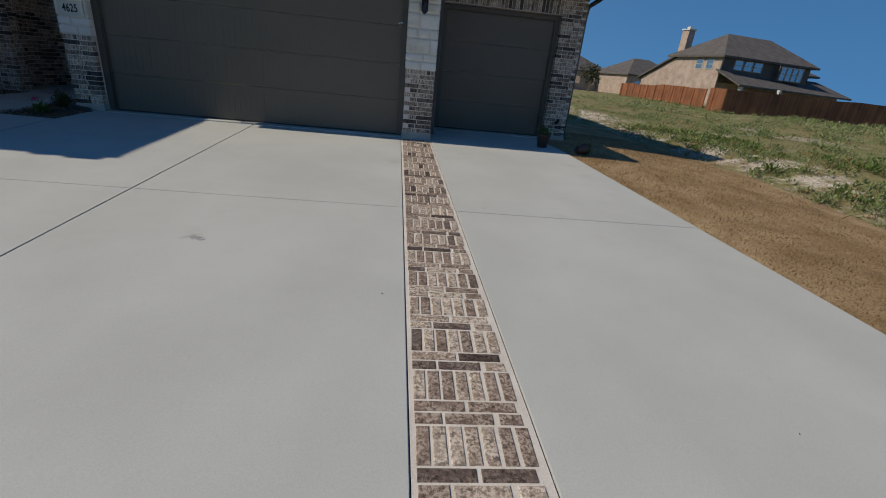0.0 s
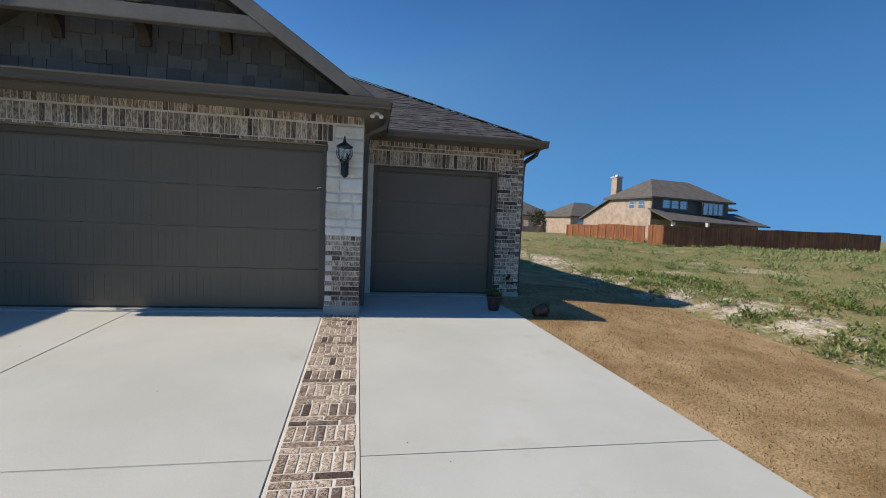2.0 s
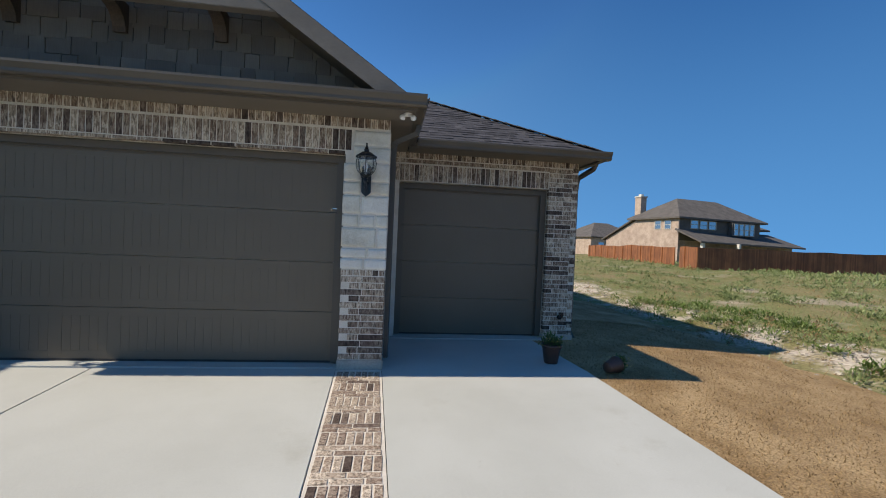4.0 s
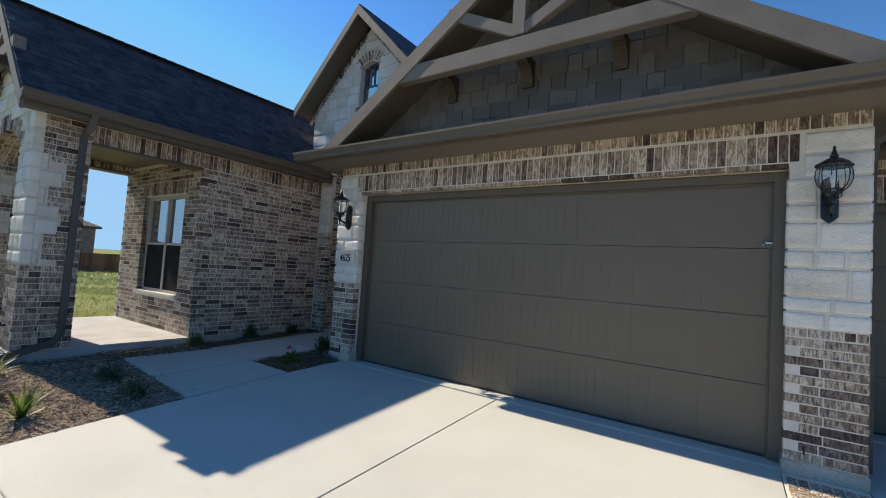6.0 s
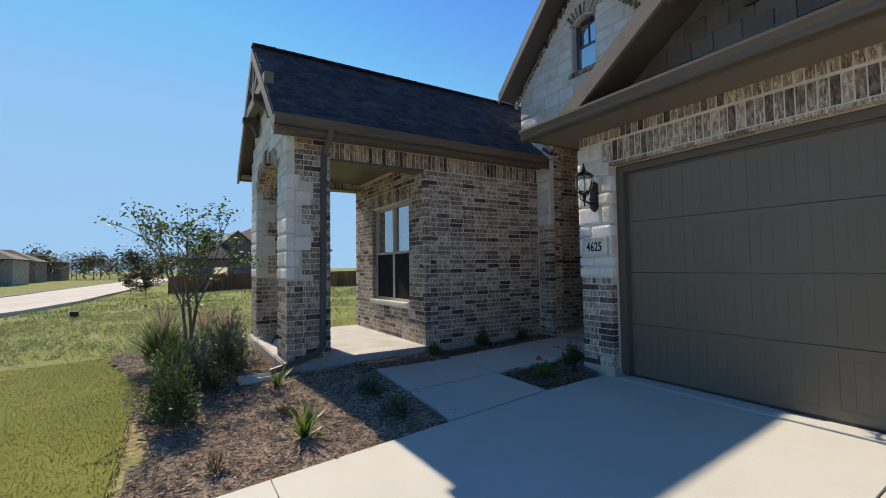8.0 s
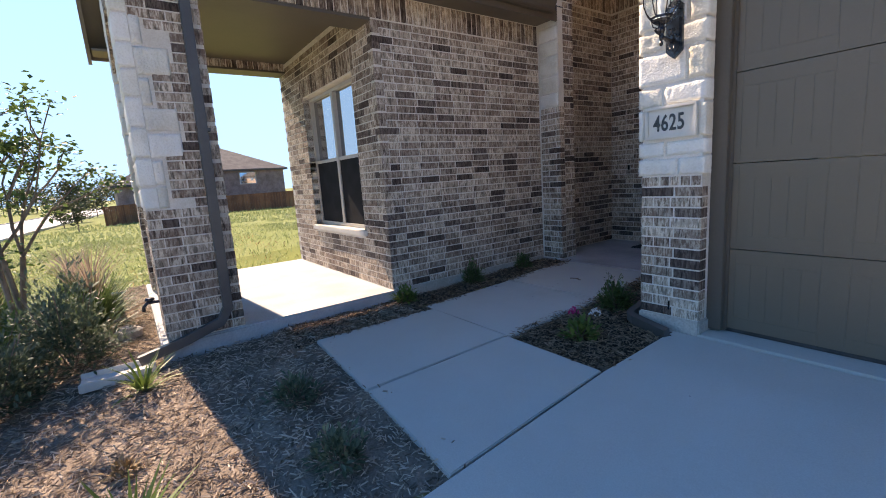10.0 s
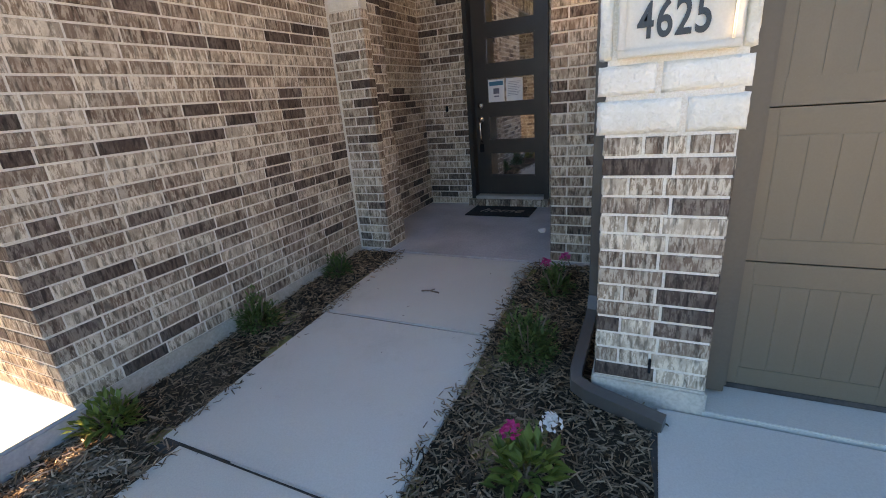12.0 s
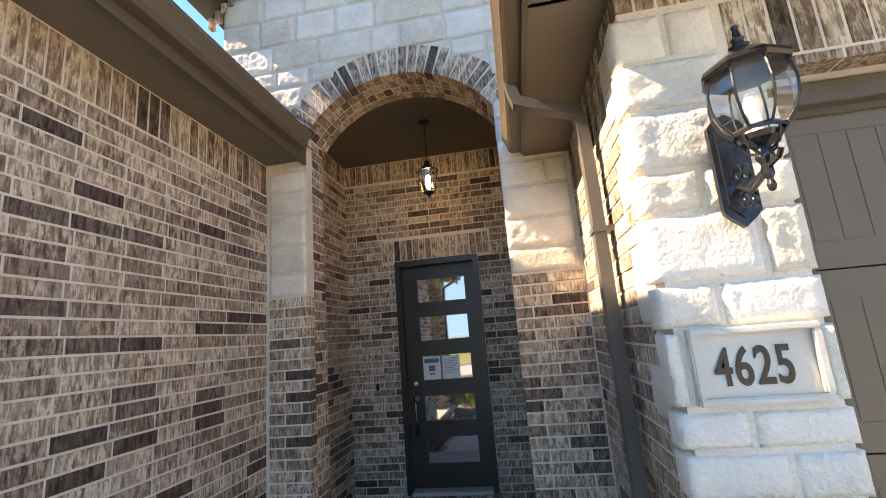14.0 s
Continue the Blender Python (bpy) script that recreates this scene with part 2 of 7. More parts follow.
FIELD = field_mat()
PAPER = surface("white_paper", (0.74, 0.74, 0.72), (0.82, 0.82, 0.80), 8, 200, 0.7, 0.05, amount=0.06)
TEAL = surface("teal_ink", (0.01, 0.16, 0.24), (0.015, 0.2, 0.28), 10, 100, 0.6, 0, amount=0.05)
GREYINK = surface("grey_ink", (0.12, 0.12, 0.16), (0.2, 0.2, 0.24), 10, 100, 0.6, 0, amount=0.05)
GREYPALE = surface("pale_script", (0.16, 0.15, 0.14), (0.3, 0.29, 0.27), 20, 100, 0.9, 0, amount=0.3)
MATBLACK = surface("coir_black", (0.008, 0.008, 0.008), (0.02, 0.019, 0.018), 30, 500, 0.95, 0.8, amount=0.4)
PANE = surface("window_pane", (0.035, 0.042, 0.045), (0.05, 0.058, 0.06), 1.2, 3, 0.03, 0, amount=0.05, spec=1.0)
PANE.node_tree.nodes["Principled BSDF"].inputs["IOR"].default_value = 2.9
TERRA = surface("brown_pot", (0.055, 0.03, 0.022), (0.085, 0.048, 0.036), 6, 60, 0.45, 0.15)
BARK = surface("bark", (0.13, 0.095, 0.07), (0.22, 0.17, 0.13), 8, 60, 0.9, 0.5, squash=(1, 1, 0.2))
WEED = surface("dry_stalk", (0.24, 0.16, 0.08), (0.32, 0.23, 0.12), 3, 40, 0.9, 0, each="island")
ASPHALT = surface("street_concrete", (0.36, 0.34, 0.31), (0.43, 0.41, 0.38), 0.4, 30, 0.9, 0.3, amount=0.15)
FENCE = surface("cedar_fence", (0.17, 0.062, 0.026), (0.26, 0.10, 0.04), 0.8, 12, 0.8, 0.3, each="object", squash=(1, 1, 0.1))
FENCE2 = surface("cedar_fence_far", (0.24, 0.085, 0.03), (0.33, 0.13, 0.05), 0.8, 12, 0.8, 0.3, each="island", squash=(1, 1, 0.1))
TANBRICK = surface("tan_brick_far", (0.33, 0.25, 0.195), (0.44, 0.345, 0.275), 1.5, 14, 0.9, 0.2, amount=0.35)
SIDING = surface("dark_lap_siding", (0.085, 0.075, 0.066), (0.115, 0.102, 0.09), 1.5, 9, 0.8, 0.2, amount=0.2, squash=(0.1, 0.1, 4))
GREYBRICK = surface("brown_brick_far", (0.20, 0.14, 0.11), (0.30, 0.22, 0.18), 1.5, 9, 0.9, 0.2, amount=0.35)
FARROOF = surface("far_shingle", (0.085, 0.076, 0.068), (0.125, 0.112, 0.1), 1.2, 9, 0.95, 0.2, amount=0.35)
DARKROOF = surface("far_dark_shingle", (0.05, 0.048, 0.05), (0.08, 0.076, 0.078), 1.2, 9, 0.95, 0.2, amount=0.35)
ROCK = surface("pale_rock", (0.34, 0.30, 0.24), (0.47, 0.42, 0.35), 6, 40, 0.95, 0.6, each="object")


def leaf_mat(name, c1, c2, gloss=0.5):
    m, t, b = nodes(name, gloss, spec=0.3)
    col = ramp(t, t.nodes.new("ShaderNodeNewGeometry").outputs["Random Per Island"], [(0.0, c1), (1.0, c2)])
    t.links.new(col, b.inputs["Base Color"])
    b.inputs["Subsurface Weight"].default_value = 0.0
    tr = t.nodes.new("ShaderNodeBsdfTranslucent")
    t.links.new(col, tr.inputs[0])
    ms = t.nodes.new("ShaderNodeMixShader")
    ms.inputs[0].default_value = 0.3
    out = t.nodes["Material Output"]
    t.links.new(b.outputs[0], ms.inputs[1])
    t.links.new(tr.outputs[0], ms.inputs[2])
    t.links.new(ms.outputs[0], out.inputs[0])
    return m


LEAF = leaf_mat("shrub_leaf", (0.045, 0.085, 0.025), (0.13, 0.20, 0.06))
LEAFLIGHT = leaf_mat("pale_leaf", (0.08, 0.13, 0.03), (0.19, 0.26, 0.06))
LEAFGREY = leaf_mat("grey_leaf", (0.07, 0.105, 0.06), (0.19, 0.23, 0.14))
GRASSBLADE = leaf_mat("lawn_blade", (0.105, 0.125, 0.024), (0.18, 0.20, 0.042))
WEEDLEAF = leaf_mat("weed_leaf", (0.13, 0.18, 0.055), (0.36, 0.40, 0.18))
DRYBLADE = leaf_mat("dormant_blade", (0.15, 0.09, 0.035), (0.52, 0.36, 0.18), 0.8)
PLUME = leaf_mat("grass_plume", (0.26, 0.19, 0.14), (0.42, 0.33, 0.26), 0.9)
# same bark chips twice: sunlit tone first, then a darker tone painting the shade
CHIP = leaf_mat("sunlit_mulch_chip", (0.12, 0.088, 0.064), (0.76, 0.63, 0.49), 0.9)
CHIPSHADE = leaf_mat("shaded_mulch_chip", (0.045, 0.029, 0.02), (0.46, 0.325, 0.22), 0.9)
PINK = leaf_mat("pink_petal", (0.55, 0.02, 0.14), (0.75, 0.08, 0.28))
WHITEPETAL = leaf_mat("white_petal", (0.7, 0.7, 0.68), (0.85, 0.85, 0.83))
YELLOW = leaf_mat("yellow_petal", (0.6, 0.4, 0.05), (0.75, 0.6, 0.2))
FARLEAF = leaf_mat("far_tree_leaf", (0.028, 0.04, 0.018), (0.07, 0.085, 0.04))


def glow_mat():
    m, t, b = nodes("lit_bulb", 0.4)
    b.inputs["Emission Color"].default_value = (1.0, 0.72, 0.4, 1)
    b.inputs["Emission Strength"].default_value = 9.0
    return m


GLOW = glow_mat()

BLUEGREY = surface("dark_sash_paint", (0.06, 0.07, 0.10), (0.08, 0.09, 0.125), 3, 90, 0.4, 0.05, amount=0.08)

# ---- building helpers ----
def part(name, bm, material, parent=None, label=""):
    """Link a bmesh as one mesh object under its thing."""
    me = bpy.data.meshes.new(name)
    bm.to_mesh(me)
    bm.free()
    me.materials.append(material)
    ob = new(name, me)
    if parent is not None:
        ob.parent = parent
    if label:
        ob["label"] = label
    return ob


def thing(name, label, category, group="", kind="", at=None):
    ob = new(name)
    if at is not None:
        ob.matrix_world = at
    return tagged(ob, label, category, group, kind)


def add_box(bm, x0, y0, z0, x1, y1, z1, bevel=0.0, m=None):
    vs = [bm.verts.new(v) for v in ((x0, y0, z0), (x1, y0, z0), (x1, y1, z0), (x0, y1, z0), (x0, y0, z1), (x1, y0, z1), (x1, y1, z1), (x0, y1, z1))]
    fs = [bm.faces.new([vs[i] for i in f]) for f in ((0, 3, 2, 1), (4, 5, 6, 7), (0, 1, 5, 4), (1, 2, 6, 5), (2, 3, 7, 6), (3, 0, 4, 7))]
    if bevel:
        r = bmesh.ops.bevel(bm, geom=list({e for f in fs for e in f.edges}), offset=bevel, segments=2, affect="EDGES", clamp_overlap=True)
        vs = list({v for f in r["faces"] for v in f.verts} | {v for v in vs if v.is_valid})
    if m is not None:
        bmesh.ops.transform(bm, matrix=m, verts=[v for v in vs if v.is_valid])
    return bm


def boxes(name, items, material, parent=None, bevel=0.0, label=""):
    bm = bmesh.new()
    for it in items:
        add_box(bm, *it, bevel=bevel)
    return part(name, bm, material, parent, label)


def structure(name, items, material, label, category, bevel=0.0):
    return tagged(boxes(name, items, material, None, bevel), label, category, "", "structure")


def prism(bm, pts, y0, y1, m=None):
    """Extrude a polygon given in (x, z) from y0 to y1."""
    a = [bm.verts.new((x, y0, z)) for x, z in pts]
    b = [bm.verts.new((x, y1, z)) for x, z in pts]
    bm.faces.new(a)
    bm.faces.new(b[::-1])
    for i in range(len(pts)):
        j = (i + 1) % len(pts)
        bm.faces.new((a[j], a[i], b[i], b[j]))
    bmesh.ops.recalc_face_normals(bm, faces=bm.faces[:])
    if m is not None:
        bmesh.ops.transform(bm, matrix=m, verts=a + b)
    return bm


def beam(bm, p, q, wide, deep, up=(0, 0, 1), bevel=0.0):
    """A squared timber from p to q; wide across, deep along up."""
    p, q = Vector(p), Vector(q)
    d = (q - p).normalized()
    side = d.cross(Vector(up)).normalized()
    top = side.cross(d)
    m = Matrix((side, d, top)).transposed().to_4x4()
    m.translation = p
    return add_box(bm, -wide / 2, 0, -deep / 2, wide / 2, (q - p).length, deep / 2, bevel, m)


def lathe(bm, profile, segs=16, m=None, a0=0.0):
    """Turn (radius, height) pairs about z."""
    rings = []
    for r, z in profile:
        rings.append([bm.verts.new((r * math.cos(a0 + k * math.tau / segs), r * math.sin(a0 + k * math.tau / segs), z)) for k in range(segs)] if r > 1e-5 else [bm.verts.new((0, 0, z))])
    for a, b in zip(rings, rings[1:]):
        for k in range(segs):
            j = (k + 1) % segs
            if len(a) > 1 and len(b) > 1:
                bm.faces.new((a[k], a[j], b[j], b[k]))
            elif len(b) > 1:
                bm.faces.new((a[0], b[j], b[k]))
            elif len(a) > 1:
                bm.faces.new((a[k], a[j], b[0]))
    bmesh.ops.recalc_face_normals(bm, faces=bm.faces[:])
    if m is not None:
        bmesh.ops.transform(bm, matrix=m, verts=[v for r in rings for v in r])
    return bm


def tube(bm, pts, wide, deep=None, segs=8):
    """A pipe along a line of points; with deep given, a box section."""
    pts = [Vector(p) for p in pts]
    rings = []
    side0 = None
    for i, p in enumerate(pts):
        d = (pts[min(i + 1, len(pts) - 1)] - pts[max(i - 1, 0)]).normalized()
        if side0 is None:
            side0 = d.orthogonal().normalized() if abs(d.z) > 0.9 else d.cross(Vector((0, 0, 1))).normalized()
            if deep and abs(d.z) > 0.9:
                side0 = Vector((0, 1, 0))
        side = (side0 - d * side0.dot(d)).normalized()
        side0 = side
        top = side.cross(d)
        if deep:
            offs = [(-wide / 2, -deep / 2), (wide / 2, -deep / 2), (wide / 2, deep / 2), (-wide / 2, deep / 2)]
        else:
            offs = [(wide / 2 * math.cos(k * math.tau / segs), wide / 2 * math.sin(k * math.tau / segs)) for k in range(segs)]
        rings.append([bm.verts.new(p + side * a + top * b) for a, b in offs])
    n = len(rings[0])
    for a, b in zip(rings, rings[1:]):
        for k in range(n):
            bm.faces.new((a[k], a[(k + 1) % n], b[(k + 1) % n], b[k]))
    bm.faces.new(rings[0][::-1])
    bm.faces.new(rings[-1])
    bmesh.ops.recalc_face_normals(bm, faces=bm.faces[:])
    return bm


def arc(cx, cz, r, a0, a1, n):
    return [(cx + r * math.cos(radians(a0 + (a1 - a0) * k / n)), cz + r * math.sin(radians(a0 + (a1 - a0) * k / n))) for k in range(n + 1)]


class Face:
    """A wall's face: u runs to the right of one who looks at it, v up, d into the wall."""

    def __init__(self, origin, u):
        self.o, self.u = Vector(origin), Vector(u)
        self.into = Vector((0, 0, 1)).cross(self.u)

    def matrix(self, u, v, d=0.0, turn=0.0):
        m = Matrix((self.u, self.into, Vector((0, 0, 1)))).transposed().to_4x4()
        m.translation = self.o + self.u * u + self.into * d + Vector((0, 0, v))
        return m @ Matrix.Rotation(turn, 4, "Y")


PIECES = {}


def block_data(l, h, d, kind, variant):
    """Vertices and faces of one brick with worn front edges."""
    rng = random.Random(f"{l:.3f}{h:.3f}{variant}")
    e = 0.0035

    def j():
        return rng.uniform(-0.0016, 0.0016)
    v = [(e + j(), j(), e + j()), (l - e + j(), j(), e + j()), (l - e + j(), j(), h - e + j()), (e + j(), j(), h - e + j())]
    v += [(0, e, 0), (l, e, 0), (l, e, h), (0, e, h), (0, d, 0), (l, d, 0), (l, d, h), (0, d, h)]
    f = [(0, 1, 2, 3), (4, 5, 1, 0), (5, 6, 2, 1), (6, 7, 3, 2), (7, 4, 0, 3), (8, 9, 5, 4), (9, 10, 6, 5), (10, 11, 7, 6), (11, 8, 4, 7), (11, 10, 9, 8)]
    return v, f


def stone_data(l, h, d, kind, variant):
    """A split-faced stone: rough front, chipped edges."""
    rng = random.Random(f"{l:.3f}{h:.3f}{variant}")
    nx, nz = max(5, min(22, int(l / 0.02))), max(5, min(12, int(h / 0.02)))
    off = Vector((rng.uniform(0, 50), rng.uniform(0, 50), rng.uniform(0, 50)))
    v, f = [], []
    amp = 0.014 if variant % 3 else 0.006
    for k in range(nz + 1):
        for i in range(nx + 1):
            x, z = l * i / nx, h * k / nz
            rim = i in (0, nx) or k in (0, nz)
            n = 0.45 * noise.noise(Vector((x * 9, z * 9, 0)) + off) + 0.7 * noise.noise(Vector((x * 30, z * 30, 5)) + off) + 0.45 * noise.noise(Vector((x * 70, z * 70, 9)) + off)
            y = 0.004 + 0.003 * n if rim else -0.006 + amp * 0.7 * n
            if rim:
                x, z = min(max(x, 0.004 + 0.004 * n), l - 0.004 + 0.004 * n), min(max(z, 0.004 + 0.004 * n), h - 0.004 + 0.004 * n)
            v.append((x, y, z))
    w = nx + 1
    for k in range(nz):
        for i in range(nx):
            a = k * w + i
            f.append((a, a + 1, a + w + 1, a + w))
    rim = [i for i in range(w)] + [w * k + nx for k in range(1, nz + 1)] + [w * nz + i for i in range(nx - 1, -1, -1)] + [w * k for k in range(nz - 1, 0, -1)]
    base = len(v)
    for i in rim:
        v.append((v[i][0], d, v[i][2]))
    for a in range(len(rim)):
        b = (a + 1) % len(rim)
        f.append((base + a, base + b, rim[b], rim[a]))
    return v, f


def lay(parent, pieces, name, single, field, near, make=block_data, limit=300):
    """Put pieces (matrix, length, height, depth) on a wall: those nearest to a place as parts, the rest joined."""
    near = Vector(near)
    pieces = sorted(pieces, key=lambda p: (p[0].translation - near).length)
    rng = random.Random(len(pieces))
    for m, l, h, d in pieces[:limit]:
        var = rng.randrange(3) if make is block_data else rng.randrange(100)
        key = (round(l, 3), round(h, 3), round(d, 3), make is block_data, var, single.name)
        if key not in PIECES:
            me = bpy.data.meshes.new(name)
            me.from_pydata(*[make(l, h, d, 0, var)[0], [], make(l, h, d, 0, var)[1]])
            me.materials.append(single)
            if make is not block_data:
                me.polygons.foreach_set("use_smooth", [True] * len(me.polygons))
            PIECES[key] = me
        ob = new(name, PIECES[key])
        ob.parent, ob.matrix_world = parent, m
    if len(pieces) > limit:
        vs, fs = [], []
        for m, l, h, d in pieces[limit:]:
            v, f = make(l, h, d, 0, rng.randrange(3))
            b = len(vs)
            vs += [tuple(m @ Vector(p)) for p in v]
            fs += [tuple(i + b for i in q) for q in f]
        me = bpy.data.meshes.new(name + "_field")
        me.from_pydata(vs, [], fs)
        me.materials.append(field)
        ob = new(name + "_field", me)
        ob.parent = parent
        ob["kind"] = "stuff"


BL, BH, BD, JT = 0.243, 0.0652, 0.092, 0.011


def courses(face, v0, v1, spans, lo=0.0, hi=0.0, first=0):
    """Running bond between two heights. spans(v) gives the open stretches; lo and hi leave room for the other wall's corner bricks, every second course."""
    out, k, v = [], first, v0
    n = max(1, round((v1 - v0) / (BH + JT)))
    pitch = (v1 - v0) / n
    for i in range(n):
        v = v0 + i * pitch
        for a, b, cl, ch in spans(v + pitch / 2):
            a2 = a + (lo if cl and k % 2 else 0)
            b2 = b - (hi if ch and k % 2 else 0)
            u = a2
            size = BL if k % 2 == 0 else BL * 0.5 - JT / 2
            while u < b2 - 0.02:
                l = min(size, b2 - u)
                if b2 - (u + l) < 0.05:
                    l = b2 - u
                out.append((face.matrix(u, v), l, pitch - JT, BD))
                u += l + JT
                size = BL
        k += 1
    return out


def uprights(face, v, tall, u0, u1, wide=BH, d=BD, proud=0.0):
    """Bricks on end, side by side."""
    n = max(1, round((u1 - u0) / (wide + JT)))
    pitch = (u1 - u0) / n
    return [(face.matrix(u0 + i * pitch, v, -proud), pitch - JT, tall, d) for i in range(n)]


def ashlar(face, v0, v1, spans, seed, low=0.13, high=0.26, d=0.1, short=0.2, long=0.55):
    """Random-coursed stone."""
    rng = random.Random(seed)
    out, v = [], v0
    while v < v1 - 0.03:
        h = min(rng.uniform(low, high), v1 - v)
        if v1 - v - h < 0.09:
            h = v1 - v
        for a, b, cl, ch in spans(v + h / 2):
            u = a
            while u < b - 0.02:
                l = min(rng.uniform(short, long), b - u)
                if b - u - l < 0.12:
                    l = b - u
                out.append((face.matrix(u, v), l - 0.012, h - 0.012, d))
                u += l
        v += h
    return out


def arch_bricks(face, cu, cv, r, a0, a1, tall, d, depth0=0.0):
    """Voussoirs on end round an arc (degrees from the right)."""
    n = max(3, round(abs(radians(a1 - a0)) * (r + tall * 0.3) / (BH + JT)))
    out = []
    for i in range(n):
        a = radians(a0 + (a1 - a0) * (i + 0.5) / n)
        w = abs(radians(a1 - a0)) * r / n - JT * 0.5
        m = face.matrix(cu + r * math.cos(a), cv + r * math.sin(a), depth0) @ Matrix.Rotation(math.pi / 2 - a, 4, "Y") @ Matrix.Translation((-w / 2, 0, 0))
        out.append((m, w, tall, d))
    return out


def ground_z(x, y):
    """Height of the paved lot: it climbs gently to the garage and is level beside it."""
    return 0.105 + 0.041 * min(y, 7.9)

# ---- plan, in metres ----
GY, GX0, GX1 = 7.95, -5.57, 0.44          # garage front and its two outer corners
TY, TX1 = 9.70, 3.56                      # single garage front, house corner
EY = 9.45                                 # entry gable wall
WX0, WX1, WY0, WY1 = -11.02, -7.885, 4.83, 6.97   # porch wing: sides, porch front, window wall
BASE = 0.43
LEDGE, SOF = 1.60, 3.36
LATER = []


def laying(*job, **extra):
    LATER.append((job, extra))


# ---- ground ----
def sheet(name, x0, y0, x1, y1, height, material, label, category, step=1.0):
    nx, ny = max(1, int((x1 - x0) / step)), max(1, int((y1 - y0) / step))
    vs = [(x0 + (x1 - x0) * i / nx, y0 + (y1 - y0) * k / ny) for k in range(ny + 1) for i in range(nx + 1)]
    me = bpy.data.meshes.new(name)
    me.from_pydata([(x, y, height(x, y)) for x, y in vs], [], [(k * (nx + 1) + i, k * (nx + 1) + i + 1, (k + 1) * (nx + 1) + i + 1, (k + 1) * (nx + 1) + i) for k in range(ny) for i in range(nx)])
    me.materials.append(material)
    return tagged(new(name, me), label, category, "", "structure")


def smooth(a, b, t):
    t = min(max((t - a) / (b - a), 0), 1)
    return t * t * (3 - 2 * t)


def land(x, y):
    """Natural ground under and round the lot."""
    d = max(0, -12.5 - x, x - 3.2, -3 - y, y - 9)
    z = 0.07 + 0.041 * min(max(y, -4), 8.4)
    if x > 3.1:
        z -= 0.16 * smooth(3.3, 7.5, x) + 0.02 * (y > 9) * smooth(9, 14, y)
        edge = 0.5 * noise.noise(Vector((0, y * 0.5, 2)))
        z += 0.38 * smooth(7.0 + edge, 8.1 + edge, x) * (0.6 + 0.4 * noise.noise(Vector((x * 0.3, y * 0.3, 0)))) + 0.30 * smooth(12, 60, math.hypot(x, y))
    if x < -8:
        z -= 0.15 * smooth(9, 14, -x) + 0.75 * smooth(12, 50, -x)
    z = z + (0.0 if d < 3 else 0.10 * noise.noise(Vector((x * 0.12, y * 0.12, 3))))
    return z


def spread(t, near, far):
    s = 1 if t > 0 else -1
    return s * (abs(t) * near + (abs(t) ** 6) * far)


N = 150
gv = []
for k in range(N + 1):
    for i in range(N + 1):
        x, y = -3 + spread(2 * i / N - 1, 26, 2500), 6 + spread(2 * k / N - 1, 26, 2500)
        gv.append((x, y, land(x, y)))
me = bpy.data.meshes.new("ground")
me.from_pydata(gv, [], [(k * (N + 1) + i, k * (N + 1) + i + 1, (k + 1) * (N + 1) + i + 1, (k + 1) * (N + 1) + i) for k in range(N) for i in range(N)])
me.materials.append(FIELD)
ground = tagged(new("ground", me), "open lots of rough grass and weeds around the house", "ground", "", "structure")
for p in me.polygons:
    p.use_smooth = True

# ---- driveway, walk and porch slabs ----
def slab(name, pts, z, thick, material, label, category, bevel=0.004):
    """A poured slab over a plan outline; z is a height or a function."""
    bm = bmesh.new()
    h = z if callable(z) else (lambda x, y: z)
    top = [bm.verts.new((x, y, h(x, y))) for x, y in pts]
    low = [bm.verts.new((x, y, h(x, y) - thick)) for x, y in pts]
    f = bm.faces.new(top)
    for i in range(len(pts)):
        j = (i + 1) % len(pts)
        bm.faces.new((top[i], low[i], low[j], top[j]))
    bmesh.ops.recalc_face_normals(bm, faces=bm.faces[:])
    if bevel:
        bmesh.ops.bevel(bm, geom=list(f.edges), offset=bevel, segments=2, affect="EDGES")
    return tagged(part(name, bm, material), label, category, "", "structure")


def rect(x0, y0, x1, y1):
    return [(x0, y0), (x1, y0), (x1, y1), (x0, y1)]


DL, DR, JX, JY = -5.36, 2.985, -2.68, 4.14     # edges and joints where the drive meets the garage


def drive_x(x, y):
    """The drive runs slightly askew of the house."""
    return x + float(np.interp(x, (-5.4, -2.7, 0.2, 3.0), (0.068, 0.014, 0.028, 0.083))) * (7.9 - y)


def askew(x0, y0, x1, y1):
    return [(drive_x(x0, y0), y0), (drive_x(x1, y0), y0), (drive_x(x1, y1), y1), (drive_x(x0, y1), y1)]


g = 0.003
for a, b, c, d in ((JX + 0.005, JY + g, -0.088, 7.93), (DL, JY + g, JX - 0.005, 7.04), (JX + 0.005, -7.6, -0.088, JY - g), (DL, -7.6, JX - 0.005, JY - g), (0.45, JY + g, DR, 7.9), (0.45, 7.9, DR, TY - 0.12), (0.45, -7.6, DR, JY - g)):
    pts = askew(a, b, c, d)
    if (a, d) == (DL, 7.04):
        pts = pts[:2] + [(drive_x(c, 7.93), 7.93), (-5.30, 7.93)] + pts[3:]
    slab("pavement", pts, ground_z, 0.14, CONCRETE, "pale broom-finished concrete driveway slab", "driveway", 0.0 if 7.9 in (b, d) else 0.004)
tagged(slab("trim", askew(DL + 0.02, -7.5, DR - 0.02, 7.9), lambda x, y: ground_z(x, y) - 0.012, 0.1, JOINT, "", "", 0), "dark filler in the driveway joints", "joint filler")
